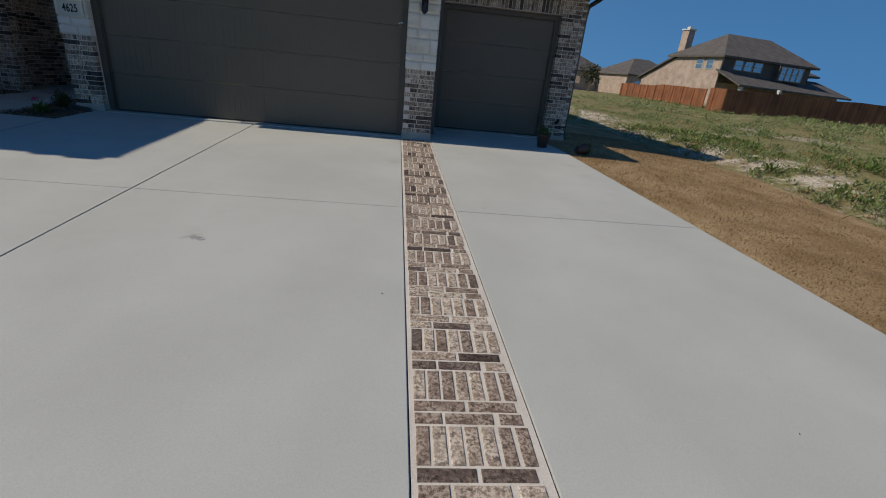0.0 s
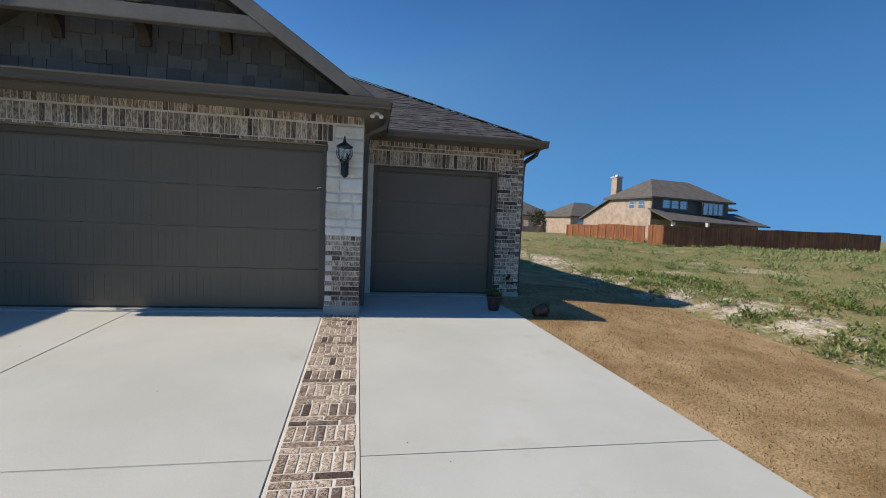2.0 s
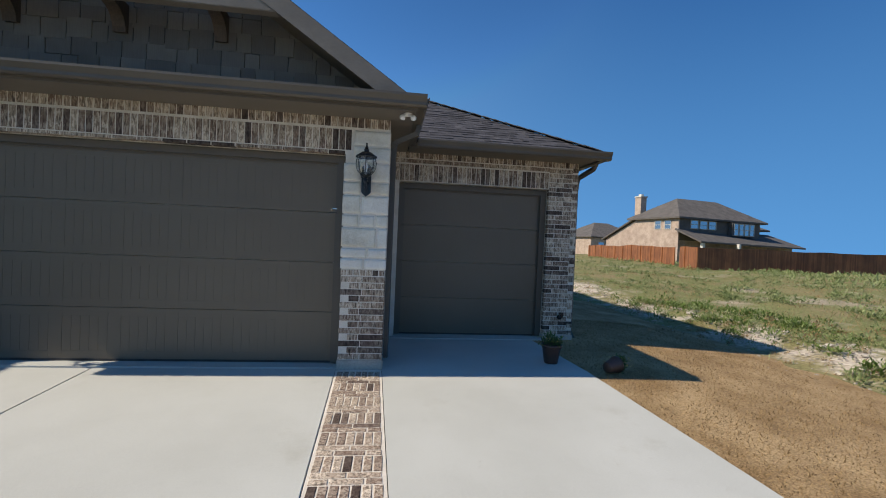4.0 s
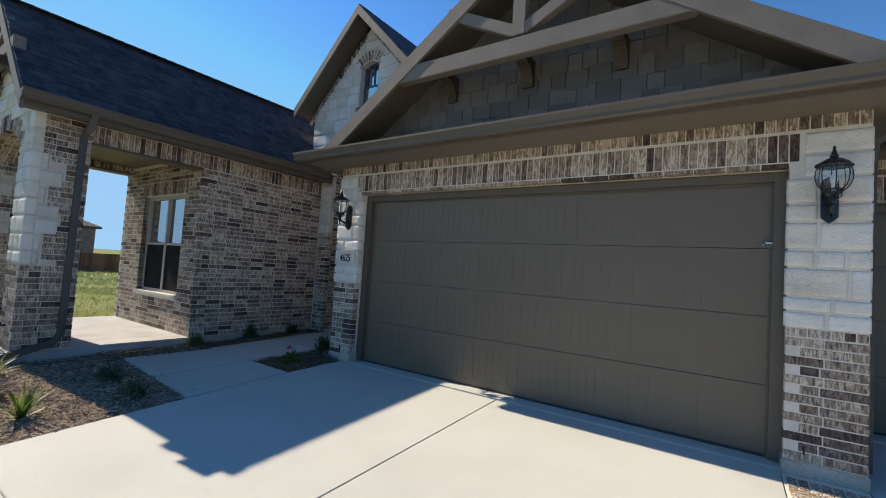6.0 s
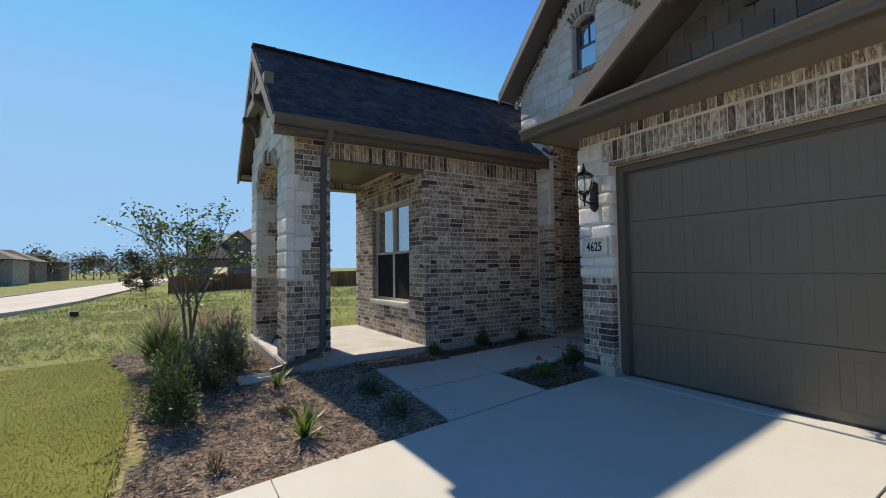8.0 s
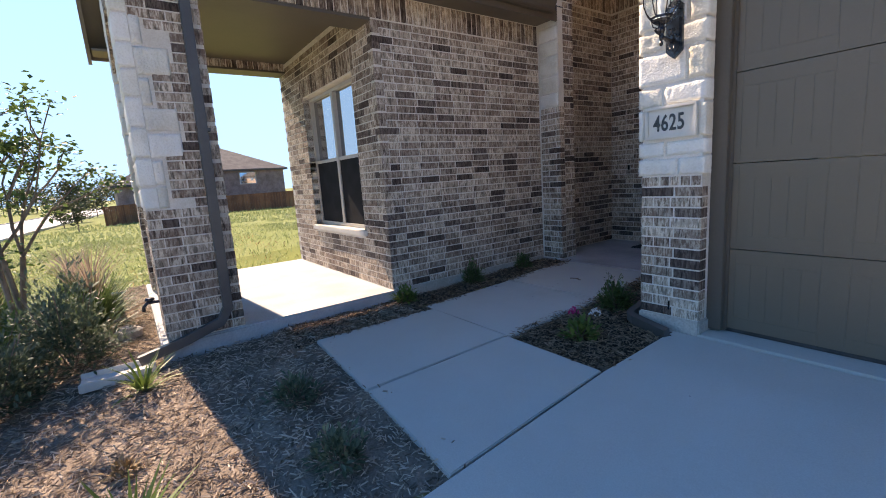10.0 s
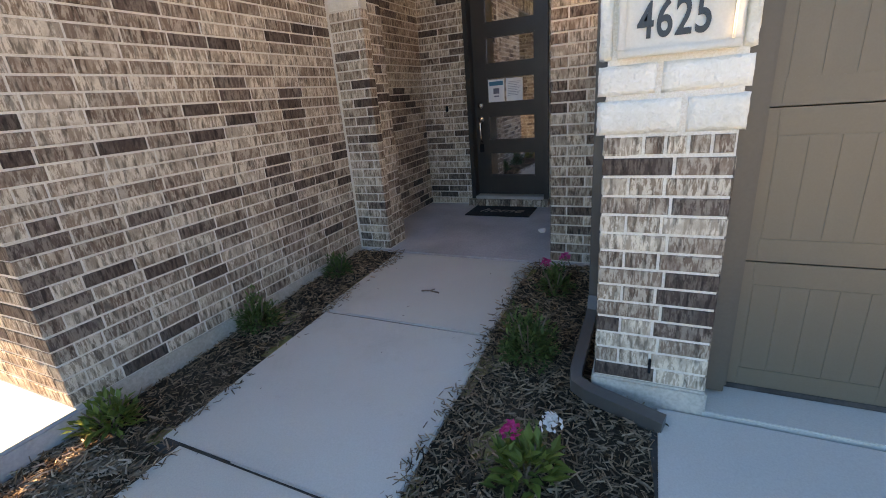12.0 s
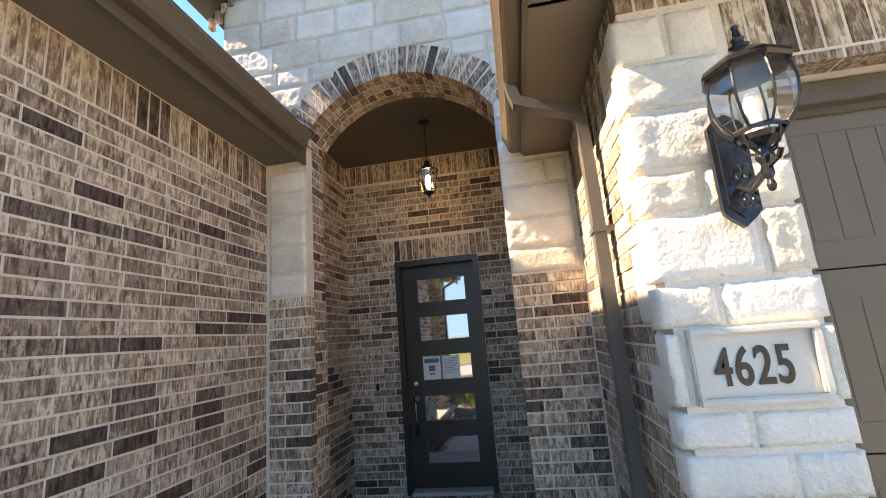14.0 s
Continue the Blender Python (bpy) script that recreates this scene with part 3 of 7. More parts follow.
slab("pavement", rect(-5.13, 7.945, -0.08, 8.3), lambda x, y: ground_z(x, 7.95) + 0.012, 0.12, CONCRETE, "concrete apron under the wide garage door", "driveway")
slab("pavement", rect(0.46, TY - 0.11, 3.06, TY + 0.3), lambda x, y: ground_z(x, TY - 0.1) + 0.012, 0.12, CONCRETE, "concrete apron under the single garage door", "driveway")


def rise(x, y):
    """The planting bed and the walk stand a little higher towards the porch."""
    return min(max((-5.3 - x) / 1.95, 0.0), 1.0) * min(max(0.41 - ground_z(x, y), 0.0), 0.07) * smooth(3.3, 4.8, y)


def walk_z(x, y):
    return ground_z(x, y) + rise(x, y) if y < 7.05 else 0.394 + (y - 7.05) * 0.034


for pts in ([(-7.25, 5.85), (-6.204, 5.80), (-6.204, 7.044), (-7.25, 7.044)], [(-6.188, 5.80), (drive_x(DL, 5.73) - 0.018, 5.74), (drive_x(DL, 7.044) - 0.018, 7.044), (-6.188, 7.044)], rect(-7.40, 7.062, -6.18, 8.276), rect(-7.45, 8.293, -6.20, 9.395)):
    slab("pavement", pts, walk_z, 0.12, CONCRETE, "pale concrete walk slab leading to the front door", "walkway", 0.006)
for pts in (rect(-7.23, 5.88, -5.2, 7.08), rect(-7.38, 7.0, -6.22, 9.38)):
    tagged(slab("trim", pts, lambda x, y: walk_z(x, y) - 0.02, 0.08, JOINT, "", "", 0), "dark filler in the walk joints", "joint filler")
slab("floor_entry", rect(-8.0, 9.41, -5.58, 11.3), 0.48, 0.3, PORCH, "stained grey concrete floor of the entry alcove", "floor", 0.01)
slab("floor_porch", rect(WX0 - 0.03, WY0 - 0.05, WX1 + 0.03, WY1 + 0.1), 0.50, 0.35, PORCH, "sunlit concrete slab of the side porch", "floor", 0.015)

# ---- garage front ----
front = Face((0, GY, 0), (1, 0, 0))
i8 = 0.005
wall_garage = structure("wall_garage", [(GX0 + i8, GY + i8, 0.3, -5.13 - i8, GY + 0.3, SOF), (-0.075 + i8, GY + i8, 0.3, GX1 - i8, GY + 0.3, SOF),
                                        (-5.13 - i8, GY + i8, 2.94, -0.075 + i8, GY + 0.3, SOF)], MORTAR, "brick and white limestone garage front with pale mortar", "wall")
structure("trim", [(GX0 - 0.012, GY - 0.012, 0.3, -5.12, GY + 0.31, 0.535), (-0.085, GY - 0.012, 0.3, GX1 + 0.012, GY + 0.31, 0.535)], FOOTING, "rough concrete footing under the garage piers", "footing", 0.01)
both = lambda v: [(GX0, -5.13, True, True), (-0.075, GX1, True, True)]
laying(wall_garage, courses(front, 0.54, LEDGE - 0.075, both, 0.1015, 0.0) + uprights(front, LEDGE - 0.072, 0.064, GX0, -5.13) + uprights(front, LEDGE - 0.072, 0.064, -0.075, GX1)
       + uprights(front, 3.25, 0.125, GX0, GX1), "brick", BRICK, BRICKS, (-5.3, 7.9, 1.2))
lint = uprights(front, 2.985, 0.235, -5.22, 0.0, 0.064)
u, low = -5.13, []
while u < -0.1:
    l = min(0.245, -0.08 - u)
    low.append((front.matrix(u, 2.938), l, 0.035, BD))
    u += l + JT
laying(wall_garage, lint + low, "soldier_brick", BRICK, BRICKS, (-2.5, 7.9, 3.0))


def pier_stones(v):
    out = [(GX0 - 0.03, -5.10, True, True), (-0.09, GX1 + 0.02, True, True)]
    if v > 2.93:
        out = [(GX0 - 0.03, -5.24, True, True), (0.02, GX1 + 0.02, True, True)]
    return out


laying(wall_garage, [p for p in ashlar(front, LEDGE, 1.86, pier_stones, 11, 0.13, 0.15, short=0.17, long=0.4) + ashlar(front, 2.10, 3.235, pier_stones, 4, 0.12, 0.24, short=0.17, long=0.4)] +
       ashlar(front, 1.86, 2.10, lambda v: [(-0.09, GX1 + 0.02, True, True), (GX0 - 0.03, -5.535, True, True), (-5.16, -5.10, True, True)], 5, short=0.03), "stone", STONE, STONES, (-5.3, 7.9, 1.9), make=stone_data)

# side walls of the garage
left = Face((GX0, EY, 0), (0, -1, 0))
wall_west = structure("wall_garage_west", [(GX0 + i8, GY + 0.3, 0.3, GX0 + 0.3, EY, SOF)], MORTAR, "brown brick side wall of the garage facing the walk", "wall")
structure("trim", [(GX0 - 0.012, GY + 0.32, 0.3, GX0 + 0.1, EY - 0.01, 0.53)], FOOTING, "rough concrete footing under the garage side wall", "footing", 0.008)
W = EY - GY
quoin = lambda v: 0.33 if int(v / 0.2) % 2 else 0.17
laying(wall_west, courses(left, 0.54, LEDGE, lambda v: [(0, W, False, True)], 0, 0.1015, 1) + courses(left, LEDGE, 3.02, lambda v: [(0, W - quoin(v) - 0.01, False, False)])
       + uprights(left, 3.03, 0.235, 0, W - 0.35, 0.064) + uprights(left, 3.275, 0.10, 0, W - 0.02), "brick", BRICK, BRICKS, (-5.57, 8.2, 1.2))
laying(wall_west, ashlar(left, LEDGE, 3.26, lambda v: [(W - quoin(v), W - 0.1, True, True)], 8, 0.16, 0.24, 0.08), "stone", STONE, STONES, (-5.57, 8, 2), make=stone_data)
right = Face((GX1, GY, 0), (0, 1, 0))
wall_step = structure("wall_garage_step", [(GX1 - 0.3, GY + 0.3, 0.3, GX1 - i8, TY, SOF)], MORTAR, "brick return wall between the two garage fronts", "wall")
laying(wall_step, courses(right, 0.46, 3.26, lambda v: [(0.3, TY - GY, False, False)]), "brick", BRICK, BRICKS, (0.44, 8, 1), limit=150)

# single garage
third = Face((0, TY, 0), (1, 0, 0))
wall_single = structure("wall_single_garage", [(GX1 - i8, TY + i8, 0.3, 0.6, TY + 0.3, SOF), (3.06 + i8, TY + i8, 0.3, TX1 - i8, TY + 0.3, SOF), (0.6, TY + i8, 2.91, 3.06 + i8, TY + 0.3, SOF)], MORTAR, "brown brick front of the single garage", "wall")
laying(wall_single, courses(third, 0.51, 3.26, lambda v: [(3.06, TX1, False, True)], 0, 0.1015) + uprights(third, 2.92, 0.255, GX1 + 0.01, 3.06, 0.066) + courses(third, 3.2, 3.27, lambda v: [(GX1, 3.06, False, False)])
       + uprights(third, 3.275, 0.10, GX1 + 0.01, TX1), "brick", BRICK, BRICKS, (3.2, 9.7, 1.5))
structure("trim", [(3.05, TY - 0.012, 0.2, TX1 + 0.012, TY + 0.3, 0.505)], FOOTING, "rough concrete footing under the brick corner", "footing", 0.008)
east = Face((TX1, TY, 0), (0, 1, 0))
wall_east = structure("wall_house_east", [(TX1 - 0.3, TY + 0.3, 0.0, TX1 - i8, 21.0, SOF)], MORTAR, "brown brick side wall of the house", "wall")
laying(wall_east, courses(east, 0.4, 3.36, lambda v: [(0, 2.6, True, False)], 0.1015, 0, 1), "brick", BRICK, BRICKS, (3.5, 9.7, 1.5), limit=40)
structure("wall_house_back", [(WX0, 20.8, 0, TX1 - 0.3, 21.0, SOF), (WX0, 11.6, 0, WX0 + 0.2, 20.8, SOF)], MORTAR, "plain rear walls that close the house", "wall")

# ---- entry gable and alcove ----
ent = Face((0, EY, 0), (1, 0, 0))
AX0, AX1, ASP, AR = -7.55, -6.06, 3.80, 0.40     # arch: sides, spring height, rise
AC = (AX0 + AX1) / 2
AW = (AX1 - AX0) / 2
RAD = (AW * AW + AR * AR) / (2 * AR)
ACZ = ASP + AR - RAD
EAP, EHALF = 6.85, 1.62                          # gable apex height, half width at 5.2
bm = bmesh.new()
t0, t1 = math.degrees(math.asin((ASP - ACZ) / RAD)), 180 - math.degrees(math.asin((ASP - ACZ) / RAD))
outline = [(-8.3, 0.3), (AX0 - i8, 0.3)] + [(x, z) for x, z in arc(AC, ACZ, RAD + i8, t1, t0, 16)] + [(AX1 + i8, 0.3), (-5.3, 0.3), (-5.3, 5.08), (-8.3, 5.08)]
prism(bm, outline, EY + i8, EY + 0.30)
for s in (-1, 1):
    prism(bm, [(-6.72, EAP - 0.1), (-6.72 + s * 1.5, 5.3), (-6.72 + s * 1.5, 5.08), (-6.705 + s * 0.25, 5.08), (-6.705 + s * 0.25, 5.95), (-6.705, 6.04)], EY + i8, EY + 0.30)
wall_entry = tagged(part("wall_entry", bm, MORTAR), "white limestone entry gable on brick piers with an arched opening", "wall", "", "structure")
EB = 2.52
laying(wall_entry, courses(ent, 0.49, EB, lambda v: [(WX1 + 0.02, AX0, False, False), (AX1, GX0 - 0.01, False, False)]), "brick", BRICK, BRICKS, (-7.5, 9.4, 1.5))


def stone_spans(v):
    lim = EAP - 0.12 - v if v > 5.2 else 9
    a, b = max(-8.3, -6.72 - lim), min(-5.3, -6.72 + lim)
    if v < 3.45:
        a, b = WX1 + 0.02, GX0 - 0.01
    hole = None
    if v < ASP + 0.1:
        hole = (AX0 + 0.0, AX1 - 0.0)
    elif v < ACZ + RAD + 0.24:
        w = math.sqrt(max(0.0, (RAD + 0.235) ** 2 - (v - ACZ) ** 2))
        hole = (AC - w, AC + w)
    elif 5.05 < v < 6.05:
        hole = (-6.97, -6.44)
    elif 6.05 <= v < 6.3:
        hole = (-7.07, -6.34)
    return [(a, b, 0, 0)] if hole is None else [(a, hole[0] - 0.004, 0, 0), (hole[1] + 0.004, b, 0, 0)]


laying(wall_entry, ashlar(ent, EB, EAP - 0.2, stone_spans, 21, 0.16, 0.27), "stone", STONE, STONES, (-7, 9.4, 3.5), make=stone_data)
vous = arch_bricks(ent, AC, ACZ, RAD, t0, t1, 0.235, BD)
for k in range(3):
    vous += arch_bricks(ent, AC, ACZ, RAD + 0.002, t0, t1, 0.06, 0.088, 0.098 + 0.096 * k)
vous += arch_bricks(ent, -6.705, 5.72, 0.33, 35, 145, 0.2, BD) + uprights(ent, 5.02, 0.07, -7.02, -6.4, d=0.12, proud=0.04)
laying(wall_entry, vous, "voussoir", BRICK, BRICKS, (-6.8, 9.4, 4), limit=300)
# jambs of the arch and the alcove's walls
jl = Face((AX0, EY, 0), (0, 1, 0))
jr = Face((AX1, EY + 0.3, 0), (0, -1, 0))
laying(wall_entry, courses(jl, 0.49, ASP, lambda v: [(0.102, 0.3, False, False)], 0, 0, 1) + courses(jr, 0.49, ASP, lambda v: [(0.0, 0.198, False, False)], 0, 0, 1), "jamb_brick", BRICK, BRICKS, (-7.5, 9.6, 1.5))
NX0, NX1, NY, NZ = -7.95, -5.58, 11.24, 4.26
wall_alcove = structure("wall_alcove", [(NX0 - 0.2, EY + 0.3, 0.3, NX0 - i8, NY + 0.3, NZ), (NX0 - i8, NY + i8, 0.3, -7.37, NY + 0.3, NZ), (-6.42, NY + i8, 0.3, NX1, NY + 0.3, NZ),
                                        (-7.37, NY + i8, 3.02, -6.42, NY + 0.3, NZ), (NX1 + i8, EY + 0.3, 0.3, NX1 + 0.2, NY + 0.3, NZ)], MORTAR, "shaded brown brick walls of the entry alcove", "wall")
back = Face((0, NY, 0), (1, 0, 0))


def back_spans(v):
    if v < 3.02:
        return [(NX0, -7.375, 0, 0), (-6.415, NX1, 0, 0)]
    if v < 3.28:
        return [(NX0, -7.53, 0, 0), (-6.26, NX1, 0, 0)]
    return [(NX0, NX1, 0, 0)]


laying(wall_alcove, courses(back, 0.49, 4.0, back_spans) + uprights(back, 3.035, 0.235, -7.52, -6.27, 0.064) + uprights(back, 4.02, 0.23, NX0, NX1, 0.064), "brick", BRICK, BRICKS, (-7, 11, 1.5))
al = Face((NX0, EY + 0.3, 0), (0, 1, 0))
laying(wall_alcove, courses(al, 0.49, 4.0, lambda v: [(0, NY - EY - 0.3, 0, 0)]) + uprights(al, 4.02, 0.23, 0, NY - EY - 0.3, 0.064), "side_brick", BRICK, BRICKS, (-7.9, 10, 1.5))
structure("ceiling", [(NX0 - 0.1, EY + 0.3, NZ, NX1 + 0.1, NY + 0.3, NZ + 0.08)], TAUPE, "dark taupe boarded ceiling of the entry alcove", "ceiling")

# ---- porch wing ----
WH, WT = 3.33, 3.58
wall_wing = structure("wall_wing", [(WX1 - 0.3, WY1 + i8, 0.2, WX1 - i8, EY + 0.3, WT), (WX0 + i8, WY1 + i8, 0.2, -10.08, WY1 + 0.3, WT), (-8.45, WY1 + i8, 0.2, WX1 - 0.3, WY1 + 0.3, WT),
                                    (-10.08, WY1 + i8, 0.2, -8.45, WY1 + 0.3, 1.13), (-10.08, WY1 + i8, 2.93, -8.45, WY1 + 0.3, WT), (WX0 + i8, WY1 + 0.3, 0.2, WX0 + 0.3, 11.6, WT),
                                    (WX0 + 0.3, 11.4, 0.2, NX0 - 0.2, 11.6, WT)], MORTAR, "tumbled brown brick wing wall with pale mortar", "wall")
we = Face((WX1, WY1, 0), (0, 1, 0))
WL = EY - WY1
structure("trim", [(WX1 - 0.1, WY1 + 0.03, 0.2, WX1 + 0.012, EY - 0.01, 0.505)], FOOTING, "pale concrete footing along the wing wall", "footing", 0.006)
laying(wall_wing, courses(we, 0.51, WH, lambda v: [(0, WL, True, False)], 0.1015), "brick", BRICK, BRICKS, (-7.94, 8.6, 1.6))
laying(wall_wing, uprights(we, WH + 0.005, 0.235, 0, WL, 0.064), "soldier_brick", BRICK, BRICKS, (-7.94, 8.6, 3.4))
wf = Face((0, WY1, 0), (1, 0, 0))


def win_spans(v):
    if 1.06 < v < 2.93:
        return [(WX0, -10.08, 1, 0), (-8.45, WX1, 0, 1)]
    if 2.93 < v < 3.19:
        return [(WX0, -10.18, 1, 0), (-8.35, WX1, 0, 1)]
    return [(WX0, WX1, 1, 1)]


laying(wall_wing, courses(wf, 0.51, 3.5, win_spans, 0.1015, 0.1015, 1), "front_brick", BRICK, BRICKS, (-8.5, 6.9, 1.5))
laying(wall_wing, uprights(wf, 2.945, 0.235, -10.17, -8.36, 0.064), "lintel_brick", BRICK, BRICKS, (-9, 6.9, 3))

# porch columns
SP = 3.18


def column(x0, x1, label):
    y0, y1 = WY0, WY0 + 0.60
    col = structure("wall_column", [(x0 + i8, y0 + i8, 0.3, x1 - i8, y1 - i8, WT)], MORTAR, label, "column")
    f, r, b, l = Face((x0, y0, 0), (1, 0, 0)), Face((x1, y0, 0), (0, 1, 0)), Face((x1, y1, 0), (-1, 0, 0)), Face((x0, y1, 0), (0, -1, 0))
    w = x1 - x0
    q = lambda v: (0.36 if int(v / 0.21) % 3 == 1 else 0.2) if v < SP - 0.1 else 0.105
    out = courses(f, 0.51, LEDGE, lambda v: [(0, w, 1, 1)], 0.1015, 0.1015) + courses(b, 0.51, WH, lambda v: [(0, w, 1, 1)], 0.1015, 0.1015)
    out += courses(r, 0.51, LEDGE, lambda v: [(0, 0.6, 1, 1)], 0.1015, 0.1015, 1) + courses(r, LEDGE, WH + 0.25, lambda v: [(q(v), 0.6, 0, 1)], 0, 0.1015, 1)
    out += courses(l, 0.51, LEDGE, lambda v: [(0, 0.6, 1, 1)], 0.1015, 0.1015, 1) + courses(l, LEDGE, WH + 0.2, lambda v: [(0, 0.6 - q(v), 1, 0)], 0.1015, 0, 1)
    laying(col, out, "brick", BRICK, BRICKS, (x1, y0, 1.2))
    st = ashlar(f, LEDGE, SP, lambda v: [(-0.015, w + 0.015, 0, 0)], 31, 0.18, 0.25)
    st += ashlar(r, LEDGE, SP - 0.1, lambda v: [(0.1, q(v) - 0.01, 0, 0)], 32, 0.19, 0.23, 0.08) + ashlar(l, LEDGE, SP - 0.1, lambda v: [(0.6 - q(v) + 0.01, 0.5, 0, 0)], 33, 0.19, 0.23, 0.08)
    laying(col, st, "stone", STONE, STONES, (x1, y0, 2), make=stone_data)
    return col


column(WX1 - 0.61, WX1, "brick porch column with white limestone quoins and a downspout")
column(WX0, WX0 + 0.61, "brick porch column with white limestone quoins")
# side beams over the porch openings
for x, low_z in ((WX1 - 0.30, WH), (WX0, WH + 0.11)):
    structure("wall_beam", [(x + i8, WY0 + 0.59, low_z + 0.012, x + 0.30 - i8, WY1 + i8, WT)], MORTAR, "brick-faced beam over the porch opening", "beam")
beam_e = bpy.data.objects["wall_beam"]
laying(beam_e, uprights(Face((WX1, WY0 + 0.6, 0), (0, 1, 0)), WH + 0.005, 0.235, 0.0, WY1 - WY0 - 0.6, 0.064) + uprights(Face((WX1 - 0.3, WY1, 0), (0, -1, 0)), WH + 0.005, 0.235, 0.0, WY1 - WY0 - 0.6, 0.064, 0.05), "soldier_brick", BRICK, BRICKS, (-7.9, 6, 3.4))
beam_w = bpy.data.objects["wall_beam.001"]
laying(beam_w, uprights(Face((WX0 + 0.3, WY0 + 0.6, 0), (0, 1, 0)), WH + 0.115, 0.12, 0.0, WY1 - WY0 - 0.6, 0.064), "soldier_brick", BRICK, BRICKS, (-11, 6, 3.4))
structure("trim", [(WX1 - 0.31, WY0 + 0.6, WH - 0.03, WX1 + 0.005, WY1, WH), (WX0 - 0.005, WY0 + 0.6, WH + 0.085, WX0 + 0.31, WY1, WH + 0.11)], TAUPE, "taupe steel lintel under the porch beams", "lintel")
structure("ceiling", [(WX0 + 0.05, WY0 + 0.3, WT - 0.03, WX1 - 0.05, WY1 + 0.02, WT + 0.04)], TAUPE, "dark taupe boarded porch ceiling", "ceiling")
# arched front of the porch
PX0, PX1 = WX0 + 0.61, WX1 - 0.61
PC, PW, PR = (PX0 + PX1) / 2, (PX1 - PX0) / 2, 0.34
PRAD = (PW * PW + PR * PR) / (2 * PR)
PCZ = SP + PR - PRAD
s0 = math.degrees(math.asin((SP - PCZ) / PRAD))
RZ, RSL, RX = 5.46, 0.92, (WX0 + WX1) / 2       # wing ridge height, slope, ridge line
bm = bmesh.new()
outline = [(WX0 + 0.013, SP)] + [(x, z) for x, z in arc(PC, PCZ, PRAD + i8, 180 - s0, s0, 18)] + [(WX1 - 0.013, SP), (WX1 - 0.013, 3.75), (RX, RZ - 0.15), (WX0 + 0.013, 3.75)]
prism(bm, outline, WY0 + 0.013, WY0 + 0.30)
wall_porch = tagged(part("wall_porch", bm, MORTAR), "white limestone porch gable over a brick arch", "wall", "", "structure")
pf = Face((0, WY0, 0), (1, 0, 0))


def porch_spans(v):
    lim = (RZ - 0.18 - v) / RSL
    a, b = max(WX0 - 0.015, RX - lim), min(WX1 + 0.015, RX + lim)
    w2 = (PRAD + 0.24) ** 2 - (v - PCZ) ** 2
    if v < PCZ + PRAD + 0.24 and w2 > 0:
        return [(a, PC - math.sqrt(w2), 0, 0), (PC + math.sqrt(w2), b, 0, 0)]
    return [(a, b, 0, 0)]


laying(wall_porch, ashlar(pf, SP, RZ - 0.3, porch_spans, 41, 0.17, 0.25), "stone", STONE, STONES, (-8, 4.8, 3.3), make=stone_data)
pv = arch_bricks(pf, PC, PCZ, PRAD, s0, 180 - s0, 0.235, BD)
for k in range(3):
    pv += arch_bricks(pf, PC, PCZ, PRAD + 0.002, s0, 180 - s0, 0.06, 0.088, 0.098 + 0.096 * k)
laying(wall_porch, pv, "voussoir", BRICK, BRICKS, (-9, 4.8, 3.6))

# ---- roofs ----
def roof_plane(bm, corners, thick=0.05):
    """A sloped deck; corners run round it."""
    a = [bm.verts.new(c) for c in corners]
    b = [bm.verts.new((c[0], c[1], c[2] - thick)) for c in corners]
    bm.faces.new(a)
    bm.faces.new(b[::-1])
    for i in range(len(a)):
        j = (i + 1) % len(a)
        bm.faces.new((a[i], b[i], b[j], a[j]))
    bmesh.ops.recalc_face_normals(bm, faces=bm.faces[:])


def shingles(parent, origin, along, up, width, length, keep=None, seed=1):
    """Courses of laminated shingles on a slope: origin at the eave's start, along the eave, up the slope."""
    rng = random.Random(seed)
    o, a, s = Vector(origin), Vector(along).normalized(), Vector(up).normalized()
    n = a.cross(s)
    if n.z < 0:
        n = -n
    vs, fs = [], []
    rows = int(length / 0.143)
    for r in range(rows):
        v, u = r * 0.143, rng.uniform(-0.2, 0)
        while u < width:
            w = rng.uniform(0.09, 0.32)
            u0, u1 = max(u, 0), min(u + w, width)
            u += w
            if u1 - u0 < 0.02 or (keep and not keep((u0 + u1) / 2, v + 0.07)):
                continue
            t = rng.choice((0.007, 0.012, 0.016))
            b = len(vs)
            for du, dv, h in ((u0, v, 0), (u1, v, 0), (u1, v + 0.2, 0), (u0, v + 0.2, 0), (u0 + 0.004, v, t), (u1 - 0.004, v, t), (u1, v + 0.2, 0.003), (u0, v + 0.2, 0.003)):
                vs.append(tuple(o + a * du + s * dv + n * (h + 0.004)))
            fs += [tuple(i + b for i in f) for f in ((4, 5, 6, 7), (0, 1, 5, 4), (1, 2, 6, 5), (3, 0, 4, 7))]
    me = bpy.data.meshes.new("shingle_courses")
    me.from_pydata(vs, [], fs)
    me.materials.append(SHINGLE)
    ob = new("shingle_courses", me)
    ob.parent = parent
    ob["kind"] = "stuff"


